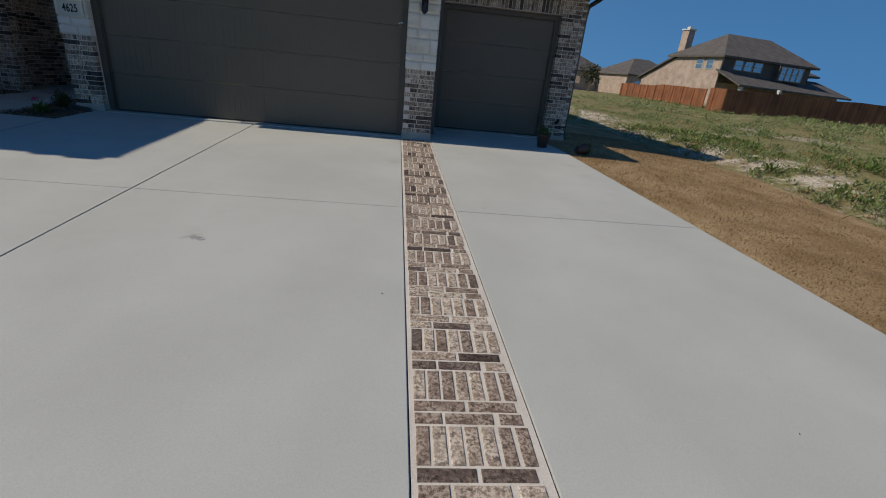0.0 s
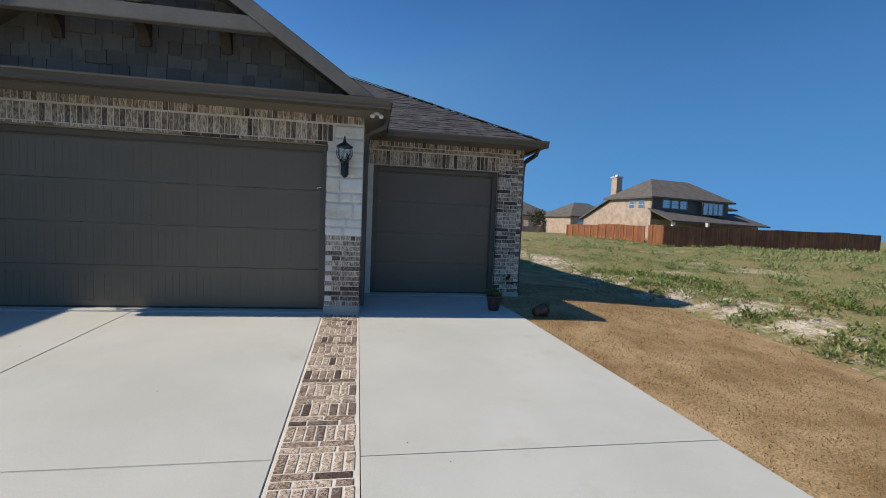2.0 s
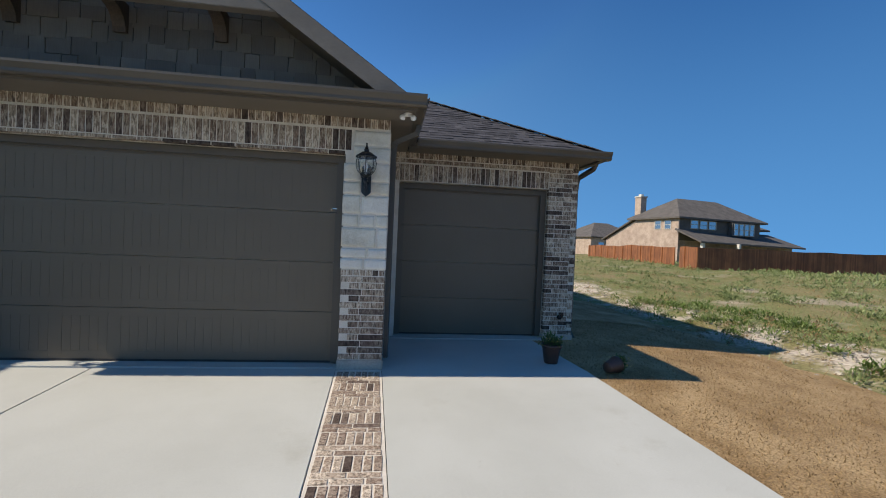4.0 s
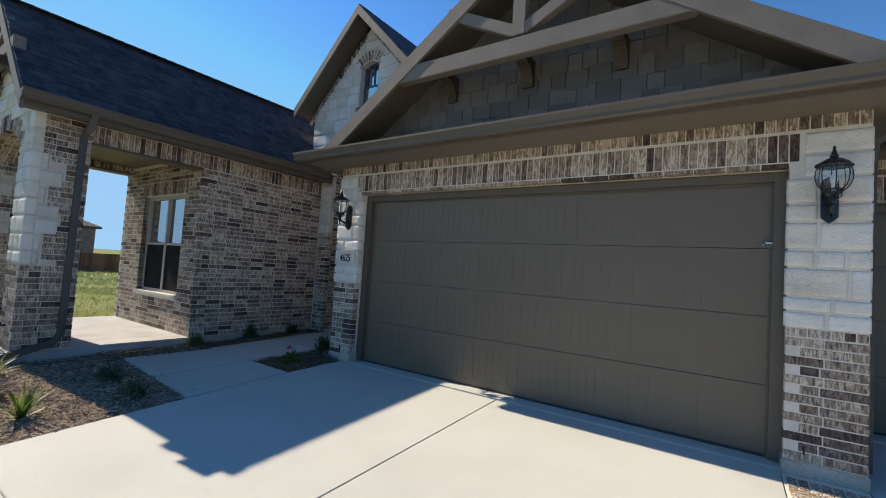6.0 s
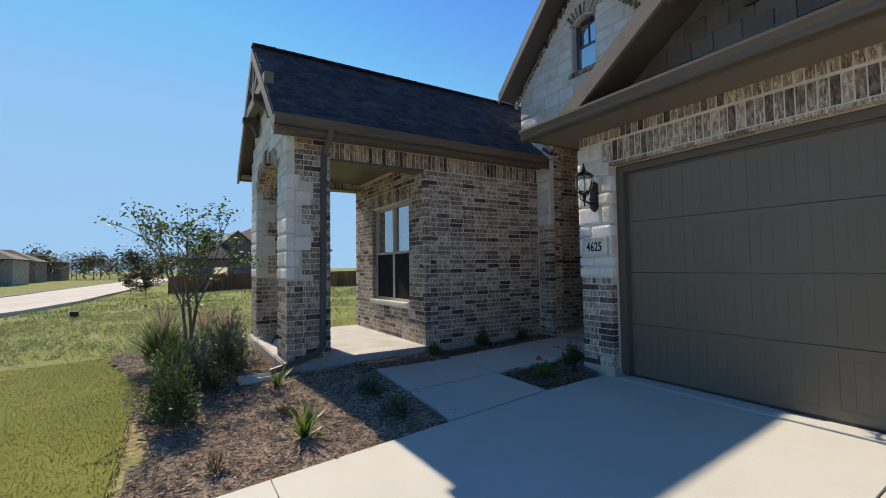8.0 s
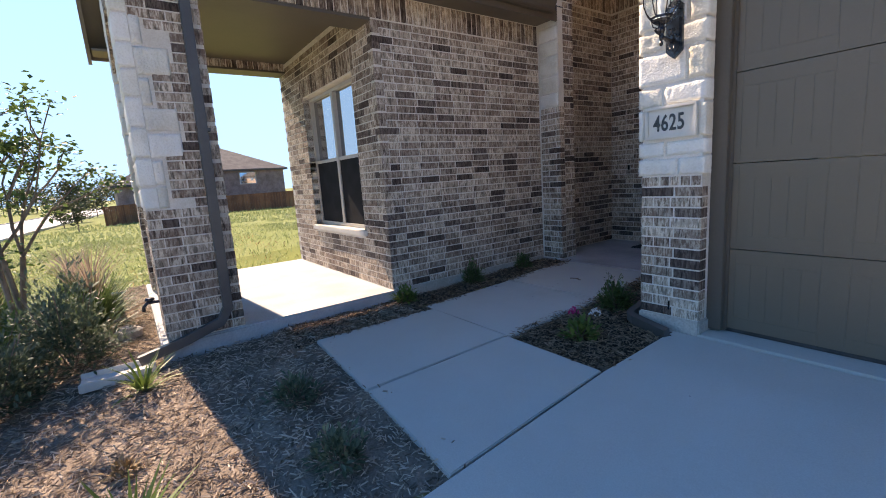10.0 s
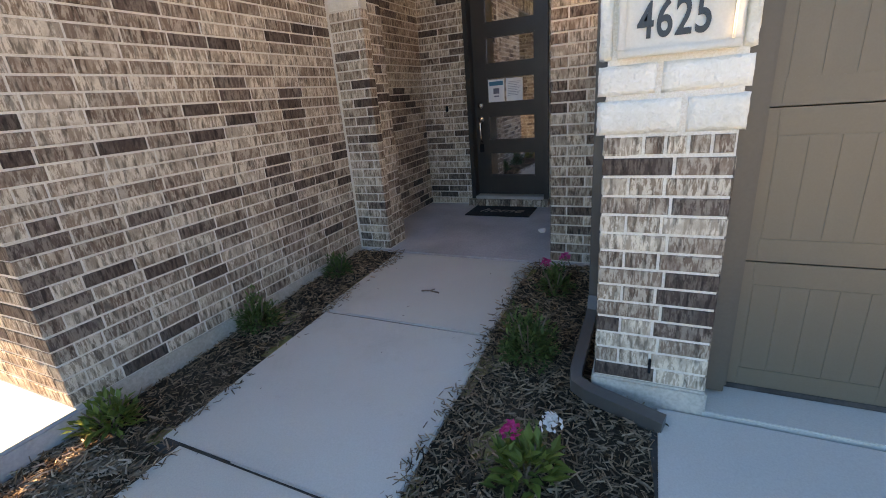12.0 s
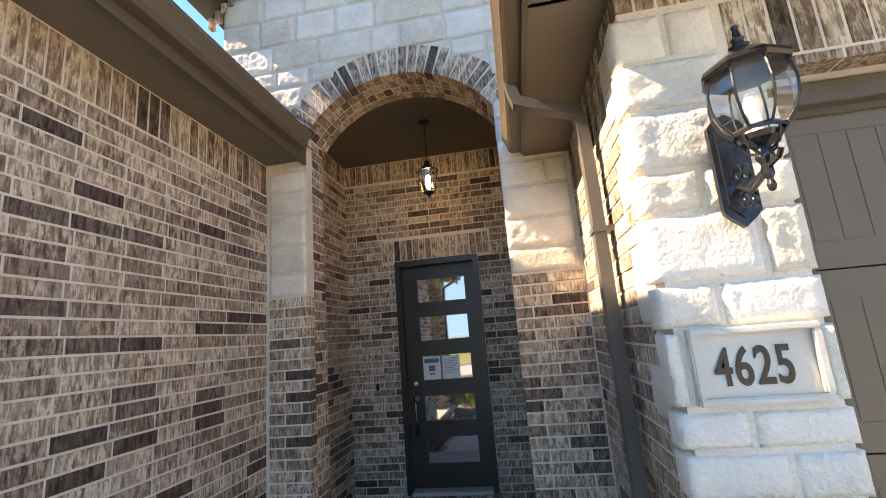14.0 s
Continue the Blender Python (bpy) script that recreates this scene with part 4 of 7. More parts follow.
def gutter(name, p, q, out, label):
    """An ogee gutter with its fascia along the eave from p to q; out points away from the house."""
    p, q, out = Vector(p), Vector(q), Vector(out)
    prof = [(-0.02, 0.0), (0.065, 0.0), (0.085, 0.02), (0.085, 0.05), (0.105, 0.085), (0.115, 0.10), (0.115, 0.125), (0.105, 0.125), (0.105, 0.11), (-0.02, 0.11)]
    g = thing(name, label, "gutter", "eave gutters")
    bm = bmesh.new()
    a = [bm.verts.new(p + out * x + Vector((0, 0, z))) for x, z in prof]
    b = [bm.verts.new(q + out * x + Vector((0, 0, z))) for x, z in prof]
    for i in range(len(a)):
        j = (i + 1) % len(a)
        bm.faces.new((a[i], b[i], b[j], a[j]))
    bmesh.ops.recalc_face_normals(bm, faces=bm.faces[:])
    part("trough", bm, TAUPE, g)
    d = (q - p).normalized()
    for e, s in ((p, -1), (q, 1)):
        bm = bmesh.new()
        lo = [bm.verts.new(e + out * x * 1.01 + Vector((0, 0, z))) for x, z in prof]
        hi = [bm.verts.new(e + d * s * 0.004 + out * x * 1.01 + Vector((0, 0, z))) for x, z in prof]
        bm.faces.new(lo)
        bm.faces.new(hi[::-1])
        for i in range(len(lo)):
            j = (i + 1) % len(lo)
            bm.faces.new((lo[i], hi[i], hi[j], lo[j]))
        bmesh.ops.recalc_face_normals(bm, faces=bm.faces[:])
        part("end_cap", bm, TAUPE, g)
    return g


SL, GRX = 0.68, -2.42                # garage roof slope, ridge line
EX0, EX1, EAV = -5.9, 0.72, 3.46      # garage eaves
GRZ, GH = 5.575, 3.0                   # ridge height, half width of the gable
roof_garage = tagged(new("roof_garage"), "dark grey laminated shingle roof over the wide garage", "roof", "", "structure")
bm = bmesh.new()
for s, ex in ((-1, EX0), (1, EX1)):
    roof_plane(bm, [(GRX, 7.42, GRZ), (GRX + s * GH, 7.42, GRZ - GH * SL), (GRX + s * GH, 15, GRZ - GH * SL), (GRX, 15, GRZ)][::s])
    roof_plane(bm, [(GRX + s * (GH - 0.02), 7.45, GRZ - GH * SL), (ex, 7.45, EAV), (ex, 15, EAV), (GRX + s * (GH - 0.02), 15, GRZ - GH * SL)][::s])
part("deck", bm, SHINGLE, roof_garage)
# pent strip above the front gutter
bm = bmesh.new()
roof_plane(bm, [(EX0, 7.40, EAV + 0.01), (EX1, 7.40, EAV + 0.01), (EX1 - 0.3, 7.97, EAV + 0.13), (EX0 + 0.3, 7.97, EAV + 0.13)], 0.03)
part("pent", bm, SHINGLE, roof_garage)
structure("trim", [(EX0 + 0.02, 7.44, SOF, EX1 - 0.02, GY + 0.02, SOF + 0.03), (EX0 + 0.02, GY, SOF, GX0 + 0.02, EY, SOF + 0.03), (GX1 - 0.02, GY, SOF, EX1 - 0.02, TY, SOF + 0.03)], SOFFIT, "painted soffit boards under the garage eaves", "soffit")
structure("trim", [(EX0, 7.42, SOF - 0.02, EX1, 7.445, EAV - 0.005), (EX0, 7.445, SOF - 0.02, EX0 + 0.025, EY - 0.1, EAV - 0.005), (EX1 - 0.025, 7.445, SOF - 0.02, EX1, 9.2, EAV - 0.005)], TAUPE, "taupe fascia boards of the garage eaves", "fascia")
gutter("gutter", (EX0 - 0.08, 7.42, 3.365), (EX1 + 0.08, 7.42, 3.365), (0, -1, 0), "taupe metal gutter along the garage eave")
gutter("gutter", (EX0, EY - 0.08, 3.365), (EX0, 7.42, 3.365), (-1, 0, 0), "taupe metal gutter along the side eave")
gutter("gutter", (EX1, 7.42, 3.365), (EX1, 9.2, 3.365), (1, 0, 0), "taupe metal gutter beside the single garage")

# garage gable: wall, rake boards, timber truss, corbels
wall_gable = new("wall_gable")
tagged(wall_gable, "taupe shake-clad gable over the wide garage", "wall", "", "structure")
bm = bmesh.new()
prism(bm, [(GRX - GH, EAV), (GRX + GH, EAV), (GRX, GRZ - 0.08)], GY, GY + 0.2)
part("backing", bm, SHAKE, wall_gable)
gf = Face((0, GY, 0), (1, 0, 0))
sh = []
rng = random.Random(5)
for r in range(10):
    v = EAV + 0.14 + r * 0.19
    half = (GRZ - 0.30 - v) / SL
    u = GRX - half
    while u < GRX + half - 0.05 and half > 0.2:
        w = rng.choice((0.16, 0.21, 0.25, 0.31))
        sh.append((gf.matrix(u, v - rng.choice((0, 0, 0.03)), -0.022 + 0.002 * (r % 2)), w - 0.006, 0.215, 0.02))
        u += w
laying(wall_gable, sh, "shake", SHAKE, SHAKE, (-3, 7.9, 4))
truss = tagged(new("gable_truss"), "weathered taupe timber truss on the garage gable", "truss")
TYY = 7.47
for s in (-1, 1):
    bm = bmesh.new()
    prism(bm, [(GRX, GRZ - 0.015), (GRX + s * GH, GRZ - GH * SL - 0.015), (GRX + s * (GH - 0.32), GRZ - GH * SL - 0.015), (GRX, GRZ - 0.23)], 7.395, 7.44)
    part("rake_board", bm, TIMBER, truss)
    bm = bmesh.new()
    prism(bm, [(GRX, GRZ - 0.06), (GRX + s * (GH - 0.05), GRZ - GH * SL), (GRX + s * (GH - 0.25), GRZ - GH * SL), (GRX, GRZ - 0.19)], 7.44, GY)
    part("rake_soffit", bm, TAUPE, truss)
    bm = bmesh.new()
    beam(bm, (GRX + s * 0.05, TYY, 4.50), (GRX + s * 0.95, TYY, 4.95), 0.10, 0.13, bevel=0.006)
    part("brace", bm, TIMBER, truss)
bm = bmesh.new()
add_box(bm, GRX - 1.66, 7.41, 4.22, GRX + 1.66, 7.53, 4.42, 0.008)
part("collar_beam", bm, TIMBER, truss)
bm = bmesh.new()
add_box(bm, GRX - 0.075, 7.41, 4.44, GRX + 0.075, 7.52, GRZ - 0.2, 0.006)
part("king_post", bm, TIMBER, truss)


def corbel(x, y, z, back):
    """A curved wooden bracket carrying a beam."""
    bm = bmesh.new()
    pts = [(0, 0), (0, -0.30), (-0.05, -0.31)] + [(-0.05 - (back - 0.07) * (1 - math.cos(a)), -0.31 + 0.22 * math.sin(a)) for a in [k * math.pi / 12 for k in range(1, 7)]] + [(-back, -0.07), (-back, 0)]
    prism(bm, pts, -0.065, 0.065, Matrix.Rotation(radians(90), 4, "Z"))
    ob = part("bracket", bm, CORBEL)
    ob.matrix_world = pose(x, y, z)
    return tagged(ob, "dark stained timber bracket under the gable beam", "bracket", "gable brackets")


for x in (-3.54, -2.49, -1.46):
    corbel(x, GY - 0.022, 4.37, 0.26)

# single garage: hip roof
HX, HY, HS = 3.73, 9.22, 0.54
roof_single = tagged(new("roof_single_garage"), "hipped dark shingle roof over the single garage", "roof", "", "structure")
bm = bmesh.new()
roof_plane(bm, [(-2.5, HY, EAV), (HX, HY, EAV), (HX - 3.8, HY + 3.8, EAV + 3.8 * HS), (-2.5, HY + 3.8, EAV + 3.8 * HS)])
roof_plane(bm, [(HX, HY, EAV), (HX, 21.4, EAV), (HX - 3.8, 17.6, EAV + 3.8 * HS), (HX - 3.8, HY + 3.8, EAV + 3.8 * HS)])
roof_plane(bm, [(HX - 3.8, HY + 3.8, EAV + 3.8 * HS), (HX - 3.8, 17.6, EAV + 3.8 * HS), (-11.9, 17.6, EAV + 3.8 * HS), (-11.9, HY + 3.8, EAV + 3.8 * HS)])
roof_plane(bm, [(HX, 21.4, EAV), (-11.9, 21.4, EAV), (-11.9, 17.6, EAV + 3.8 * HS), (HX - 3.8, 17.6, EAV + 3.8 * HS)])
part("deck", bm, SHINGLE, roof_single)
sl = math.hypot(1, HS)
shingles(roof_single, (0.8, HY, EAV), (1, 0, 0), (0, 1, HS), HX - 0.8, 3.7 * sl, lambda u, v: u < HX - 0.8 - v / sl, 3)
bm = bmesh.new()
for k in range(22):
    d = k * 0.17
    beam(bm, (HX - d, HY + d, EAV + d * HS + 0.02), (HX - d - 0.2, HY + d + 0.2, EAV + (d + 0.2) * HS + 0.03), 0.2, 0.012)
part("hip_cap", bm, SHINGLE, roof_single)
structure("trim", [(EX1, HY + 0.02, SOF, HX - 0.02, TY + 0.02, SOF + 0.03), (TX1 - 0.02, TY, SOF, HX - 0.02, 21.4, SOF + 0.03)], SOFFIT, "painted soffit boards under the single garage eave", "soffit")
structure("trim", [(EX1 + 0.01, HY, SOF - 0.02, HX, HY + 0.025, EAV - 0.005), (HX - 0.025, HY + 0.025, SOF - 0.02, HX, 21.4, EAV - 0.005)], TAUPE, "taupe fascia boards of the single garage eave", "fascia")
gutter("gutter", (EX1 + 0.12, HY, 3.335), (HX + 0.1, HY, 3.335), (0, -1, 0), "taupe metal gutter over the single garage")
gutter("gutter", (HX, HY, 3.335), (HX, 14, 3.335), (1, 0, 0), "taupe metal gutter along the house side")

# entry gable roof
roof_entry = tagged(new("roof_entry"), "steep dark shingle roof over the entry gable", "roof", "", "structure")
bm = bmesh.new()
for s in (-1, 1):
    c = [(-6.72, 9.05, 7.02), (-6.72 + s * 1.78, 9.05, 5.2), (-6.72 + s * 1.78, 14, 5.2), (-6.72, 14, 7.02)]
    roof_plane(bm, c if s > 0 else c[::-1], 0.04)
part("deck", bm, SHINGLE, roof_entry)
for s in (-1, 1):
    bm = bmesh.new()
    prism(bm, [(-6.72, 6.99), (-6.72 + s * 1.77, 5.18), (-6.72 + s * 1.77, 4.99), (-6.72, 6.80)], 9.03, 9.07)
    part("rake_board", bm, TIMBER, roof_entry)
    bm = bmesh.new()
    prism(bm, [(-6.72, 6.90), (-6.72 + s * 1.75, 5.11), (-6.72 + s * 1.75, 5.05), (-6.72, 6.84)], 9.07, 9.46)
    part("rake_soffit", bm, TAUPE, roof_entry)
structure("wall_entry_side", [(-8.3, EY + 0.3, 3.4, -8.15, 14, 5.2), (-5.45, EY + 0.3, 3.4, -5.3, 14, 5.2)], STONES, "limestone cheeks of the entry gable", "wall")
# dentil bricks under the rakes
den = []
for s in (-1, 1):
    for k in range(26):
        d = 0.12 + k * 0.062
        den.append((ent.matrix(-6.72 + s * d - (0 if s > 0 else 0.045), 6.70 - d * 1.02 - 0.06, -0.03), 0.045, 0.1, 0.05))
laying(wall_entry, den, "dentil", BRICK, BRICKS, (-6.7, 9.4, 6))

# wing roof
roof_wing = tagged(new("roof_wing"), "steep dark shingle roof over the porch wing", "roof", "", "structure")
WE = WX1 + 0.34
EZ = RZ - (WE - RX) * RSL
bm = bmesh.new()
for s in (-1, 1):
    c = [(RX, 4.62, RZ), (RX + s * (WE - RX), 4.62, EZ), (RX + s * (WE - RX), 9.44, EZ), (RX, 11.6, RZ)]
    if s < 0:
        c[2], c[3] = (RX - (WE - RX), 11.8, EZ), (RX, 11.8, RZ)
    else:
        c = [(RX, 4.62, RZ), (WE, 4.62, EZ), (WE, 9.44, EZ), (-8.31, 9.44, RZ - (-8.31 - RX) * RSL), (-8.31, 11.6, RZ - (-8.31 - RX) * RSL), (RX, 11.6, RZ)]
    roof_plane(bm, c if s > 0 else c[::-1], 0.045)
part("deck", bm, SHINGLE, roof_wing)
ws = math.hypot(1, RSL)
shingles(roof_wing, (WE, 4.62, EZ), (0, 1, 0), (-1, 0, RSL), 5.8, (WE - RX) * ws, lambda u, v: u < 4.8 or v > 0.9, 9)
bm = bmesh.new()
for k in range(42):
    beam(bm, (RX, 4.6 + k * 0.168, RZ + 0.012), (RX, 4.6 + k * 0.168 + 0.2, RZ + 0.02), 0.2, 0.012)
part("ridge_cap", bm, SHINGLE, roof_wing)
gutter("gutter", (WE, 4.60, EZ - 0.10), (WE, 9.30, EZ - 0.10), (1, 0, 0), "taupe metal gutter along the porch wing eave")
structure("trim", [(WX1 - 0.02, 4.66, WT, WE - 0.02, 9.44, WT + 0.03), (RX - (WE - RX) + 0.02, 4.66, WT, WX0 + 0.02, 11.5, WT + 0.03)], SOFFIT, "painted soffit boards under the wing eaves", "soffit")
structure("trim", [(WE - 0.025, 4.64, WT - 0.04, WE, 9.44, EZ - 0.01), (RX - (WE - RX), 4.64, WT - 0.04, RX - (WE - RX) + 0.025, 11.5, EZ - 0.01)], TAUPE, "taupe fascia boards of the wing eaves", "fascia")
ptruss = tagged(new("gable_truss"), "pale timber truss on the porch gable", "truss")
for s in (-1, 1):
    hw = WE - RX
    bm = bmesh.new()
    prism(bm, [(RX, RZ - 0.02), (RX + s * hw, EZ - 0.02), (RX + s * hw, EZ - 0.22), (RX, RZ - 0.24)], 4.60, 4.64)
    part("rake_board", bm, TIMBER, ptruss)
    bm = bmesh.new()
    prism(bm, [(RX, RZ - 0.06), (RX + s * (hw - 0.02), EZ - 0.07), (RX + s * (hw - 0.02), EZ - 0.12), (RX, RZ - 0.11)], 4.64, WY0)
    part("rake_soffit", bm, TAUPE, ptruss)
    bm = bmesh.new()
    beam(bm, (RX + s * 0.05, 4.67, 4.66), (RX + s * 0.5, 4.67, 5.02), 0.09, 0.11, bevel=0.005)
    part("brace", bm, TIMBER, ptruss)
bm = bmesh.new()
add_box(bm, RX - 1.15, 4.61, 4.42, RX + 1.15, 4.74, 4.60, 0.008)
part("collar_beam", bm, TIMBER, ptruss)
bm = bmesh.new()
add_box(bm, RX - 0.07, 4.62, 4.60, RX + 0.07, 4.72, RZ - 0.2, 0.006)
part("king_post", bm, TIMBER, ptruss)
for x in (RX - 0.6, RX + 0.6):
    corbel(x, WY0 - 0.03, 4.42, 0.26)

# ---- garage doors ----
def garage_door(name, x0, x1, y, z0, z1, cols, label):
    """A sectional door: four sections, each with pressed panels of upright grooves, in a painted frame."""
    d = thing(name, label, "garage door")
    h, w = (z1 - z0) / 4, (x1 - x0)
    pw = w / cols
    for r in range(4):
        bm = bmesh.new()
        a = z0 + r * h
        m = 0.07
        # the section's face with recessed rims round each pressed panel
        add_box(bm, x0, y + 0.003, a + 0.003, x1, y + 0.05, a + h - 0.003)
        gr, edge = 0.006, 0.006
        for c in range(cols):
            u0, u1, v0, v1 = x0 + c * pw + m, x0 + (c + 1) * pw - m, a + 0.1, a + h - 0.1
            n = 5
            for k in range(n):
                s0, s1 = u0 + (u1 - u0) * k / n, u0 + (u1 - u0) * (k + 1) / n
                add_box(bm, s0 + gr / 2, y + 0.001, v0 + edge / 2, s1 - gr / 2, y + 0.005, v1 - edge / 2)
        for c in range(cols + 1):
            u = x0 + c * pw
            add_box(bm, max(x0, u - m + edge / 2), y, a + 0.003, min(x1, u + m - edge / 2), y + 0.005, a + h - 0.003)
        for c in range(cols):
            u0, u1 = x0 + c * pw + m - edge / 2 + 0.0005, x0 + (c + 1) * pw - m + edge / 2 - 0.0005
            add_box(bm, u0, y, a + 0.003, u1, y + 0.005, a + 0.1 - edge / 2)
            add_box(bm, u0, y, a + h - 0.1 + edge / 2, u1, y + 0.005, a + h - 0.003)
        part("section", bm, DOORPAINT, d)
    f = 0.075
    for nm, q in (("jamb", (x0 - f - 0.03, y - 0.07, z0, x0 + 0.012, y + 0.1, z1 + f)), ("jamb", (x1 - 0.012, y - 0.07, z0, x1 + f + 0.03, y + 0.1, z1 + f)), ("head", (x0 + 0.012, y - 0.07, z1 - 0.01, x1 - 0.012, y + 0.1, z1 + f)),
                  ("stop", (x0 - 0.02, y - 0.02, z0, x0 + 0.03, y - 0.002, z1)), ("stop", (x1 - 0.03, y - 0.02, z0, x1 + 0.02, y - 0.002, z1)), ("stop", (x0 + 0.03, y - 0.02, z1 - 0.035, x1 - 0.03, y - 0.002, z1 + 0.01))):
        bm = bmesh.new()
        add_box(bm, *q, bevel=0.004)
        part(nm, bm, TAUPE, d)
    bm = bmesh.new()
    add_box(bm, x0 + 0.02, y - 0.006, z0 - 0.012, x1 - 0.02, y + 0.03, z0 + 0.012)
    part("seal", bm, JOINT, d, "black rubber bottom seal")
    return d


garage_door("door_1", -5.05, -0.155, 8.16, 0.455, 2.86, 8, "wide taupe sectional garage door with grooved panels, closed")
garage_door("door_2", 0.67, 2.98, 9.90, 0.452, 2.825, 4, "single taupe sectional garage door with grooved panels, closed")
bm = bmesh.new()
add_box(bm, -0.22, 8.13, 2.30, -0.16, 8.16, 2.315, 0.003)
lathe(bm, [(0, 0), (0.012, 0), (0.014, 0.01), (0, 0.02)], 8, pose(-0.23, 8.15, 2.3, 90))
tagged(part("door_latch", bm, CHROME), "small pale metal latch on the garage door", "latch")
for x, z in ((-5.345, 0.585), (0.06, 0.59)):
    tagged(boxes("weep_vent", [(x - 0.006, GY - 0.006, z, x + 0.006, GY + 0.02, z + 0.07)], BLACK, None, 0.002), "narrow black weep vent in the brick pier", "weep vent", "pier weep vents")
# screened plug on the brick
lathe_bm = lathe(bmesh.new(), [(0.0, 0.0), (0.035, 0.0), (0.04, 0.02), (0.03, 0.06), (0.0, 0.065)], 12, pose(3.33, 9.70, 0.80, 90))
add_box(lathe_bm, 3.335, 9.62, 0.80, 3.375, 9.70, 0.88, 0.01)
tagged(part("hose_bib", lathe_bm, BLACK), "black hose tap cover on the brick corner", "hose tap")

# ---- entry door ----
door = thing("door_3", "dark brown entry door with five frosted lites, closed", "door")
dx0, dx1, dy, dz0, dz1 = -7.31, -6.48, 11.30, 0.60, 2.95
bm = bmesh.new()
lites = []
lh, gap = 0.278, 0.147
for k in range(5):
    b = 0.83 + k * (lh + gap)
    lites.append((dx0 + 0.16, b, dx1 - 0.11, b + lh))
add_box(bm, dx0, dy, dz0, dx0 + 0.16, dy + 0.045, dz1)
add_box(bm, dx1 - 0.11, dy, dz0, dx1, dy + 0.045, dz1)
edges = [dz0] + [z for l in lites for z in (l[1], l[3])] + [dz1]
for k in range(0, len(edges), 2):
    add_box(bm, dx0 + 0.16, dy + 0.0005, edges[k], dx1 - 0.11, dy + 0.0445, edges[k + 1])
leaf = part("leaf", bm, DOORDARK, door)
for l in lites:
    bm = bmesh.new()
    add_box(bm, l[0], dy + 0.016, l[1], l[2], dy + 0.03, l[3])
    part("pane", bm, PANE, leaf, "reflective glass lite")
    bm = bmesh.new()
    for q in ((l[0], l[1], l[2], l[1] + 0.01), (l[0], l[3] - 0.01, l[2], l[3]), (l[0], l[1] + 0.01, l[0] + 0.01, l[3] - 0.01), (l[2] - 0.01, l[1] + 0.01, l[2], l[3] - 0.01)):
        add_box(bm, q[0], dy + 0.004, q[1], q[2], dy + 0.016, q[3])
    part("bead", bm, DOORDARK, leaf)
for nm, q in (("jamb", (-7.37, 11.19, 0.56, dx0 - 0.004, 11.36, 3.02)), ("jamb", (dx1 + 0.004, 11.19, 0.56, -6.42, 11.36, 3.02)), ("head", (dx0 - 0.004, 11.19, dz1 + 0.004, dx1 + 0.004, 11.36, 3.02))):
    bm = bmesh.new()
    add_box(bm, *q, bevel=0.006)
    part(nm, bm, DOORDARK, door)
bm = bmesh.new()
add_box(bm, dx0 - 0.004, 11.17, 0.56, dx1 + 0.004, 11.36, 0.595, 0.006)
part("threshold", bm, VINYL, door, "pale metal threshold")
bm = bmesh.new()
hx = dx0 + 0.075
lathe(bm, [(0, 0), (0.034, 0), (0.034, 0.012), (0.02, 0.022), (0, 0.025)], 16, pose(hx, dy, 1.66, 90))
part("deadbolt", bm, CHROME, leaf, "satin nickel deadbolt")
bm = bmesh.new()
lathe(bm, [(0, 0), (0.036, 0), (0.036, 0.012), (0.012, 0.03), (0, 0.032)], 16, pose(hx, dy, 1.50, 90))
tube(bm, [(hx, dy - 0.02, 1.50), (hx, dy - 0.055, 1.46), (hx, dy - 0.06, 1.38), (hx, dy - 0.05, 1.29), (hx, dy - 0.015, 1.24)], 0.02)
part("handle", bm, CHROME, leaf, "satin nickel handle set")
bm = bmesh.new()
add_box(bm, hx - 0.022, dy - 0.05, 1.12, hx + 0.022, dy - 0.012, 1.22, 0.006)
tube(bm, [(hx - 0.014, dy - 0.03, 1.22), (hx - 0.012, dy - 0.03, 1.255), (hx + 0.012, dy - 0.03, 1.255), (hx + 0.014, dy - 0.03, 1.22)], 0.008)
part("lockbox", bm, BLACK, leaf, "black key lockbox hung on the handle")
# notices taped inside the glass
z = lites[2][1]
for x, w, blue in ((dx0 + 0.175, 0.19, True), (dx0 + 0.39, 0.19, False)):
    n = thing("notice", "white printed notice taped to the door glass", "notice", "door notices")
    boxes("sheet", [(x, dy + 0.008, z + 0.01, x + w, dy + 0.0105, z + 0.255)], PAPER, n)
    if blue:
        boxes("header_band", [(x + 0.012, dy + 0.006, z + 0.19, x + w - 0.012, dy + 0.0075, z + 0.235)], TEAL, n, label="teal heading bar")
        boxes("print_block", [(x + 0.06, dy + 0.006, z + 0.10, x + 0.13, dy + 0.0075, z + 0.16), (x + 0.065, dy + 0.006, z + 0.065, x + 0.125, dy + 0.0075, z + 0.08)], GREYINK, n)
    else:
        boxes("print_block", [(x + 0.02, dy + 0.006, z + 0.215 - 0.018 * k, x + w - 0.02 - 0.02 * (k % 3), dy + 0.0075, z + 0.219 - 0.018 * k) for k in range(9)], GREYINK, n)
step = structure("trim", [(-7.40, 11.16, 0.48, -6.40, 11.235, 0.50)], MORTAR, "brick step under the entry door", "step")
laying(step, uprights(Face((0, 11.13, 0), (1, 0, 0)), 0.482, 0.078, -7.40, -6.40, 0.064, 0.11), "brick", BRICK, BRICKS, (-7, 11, 0.5))
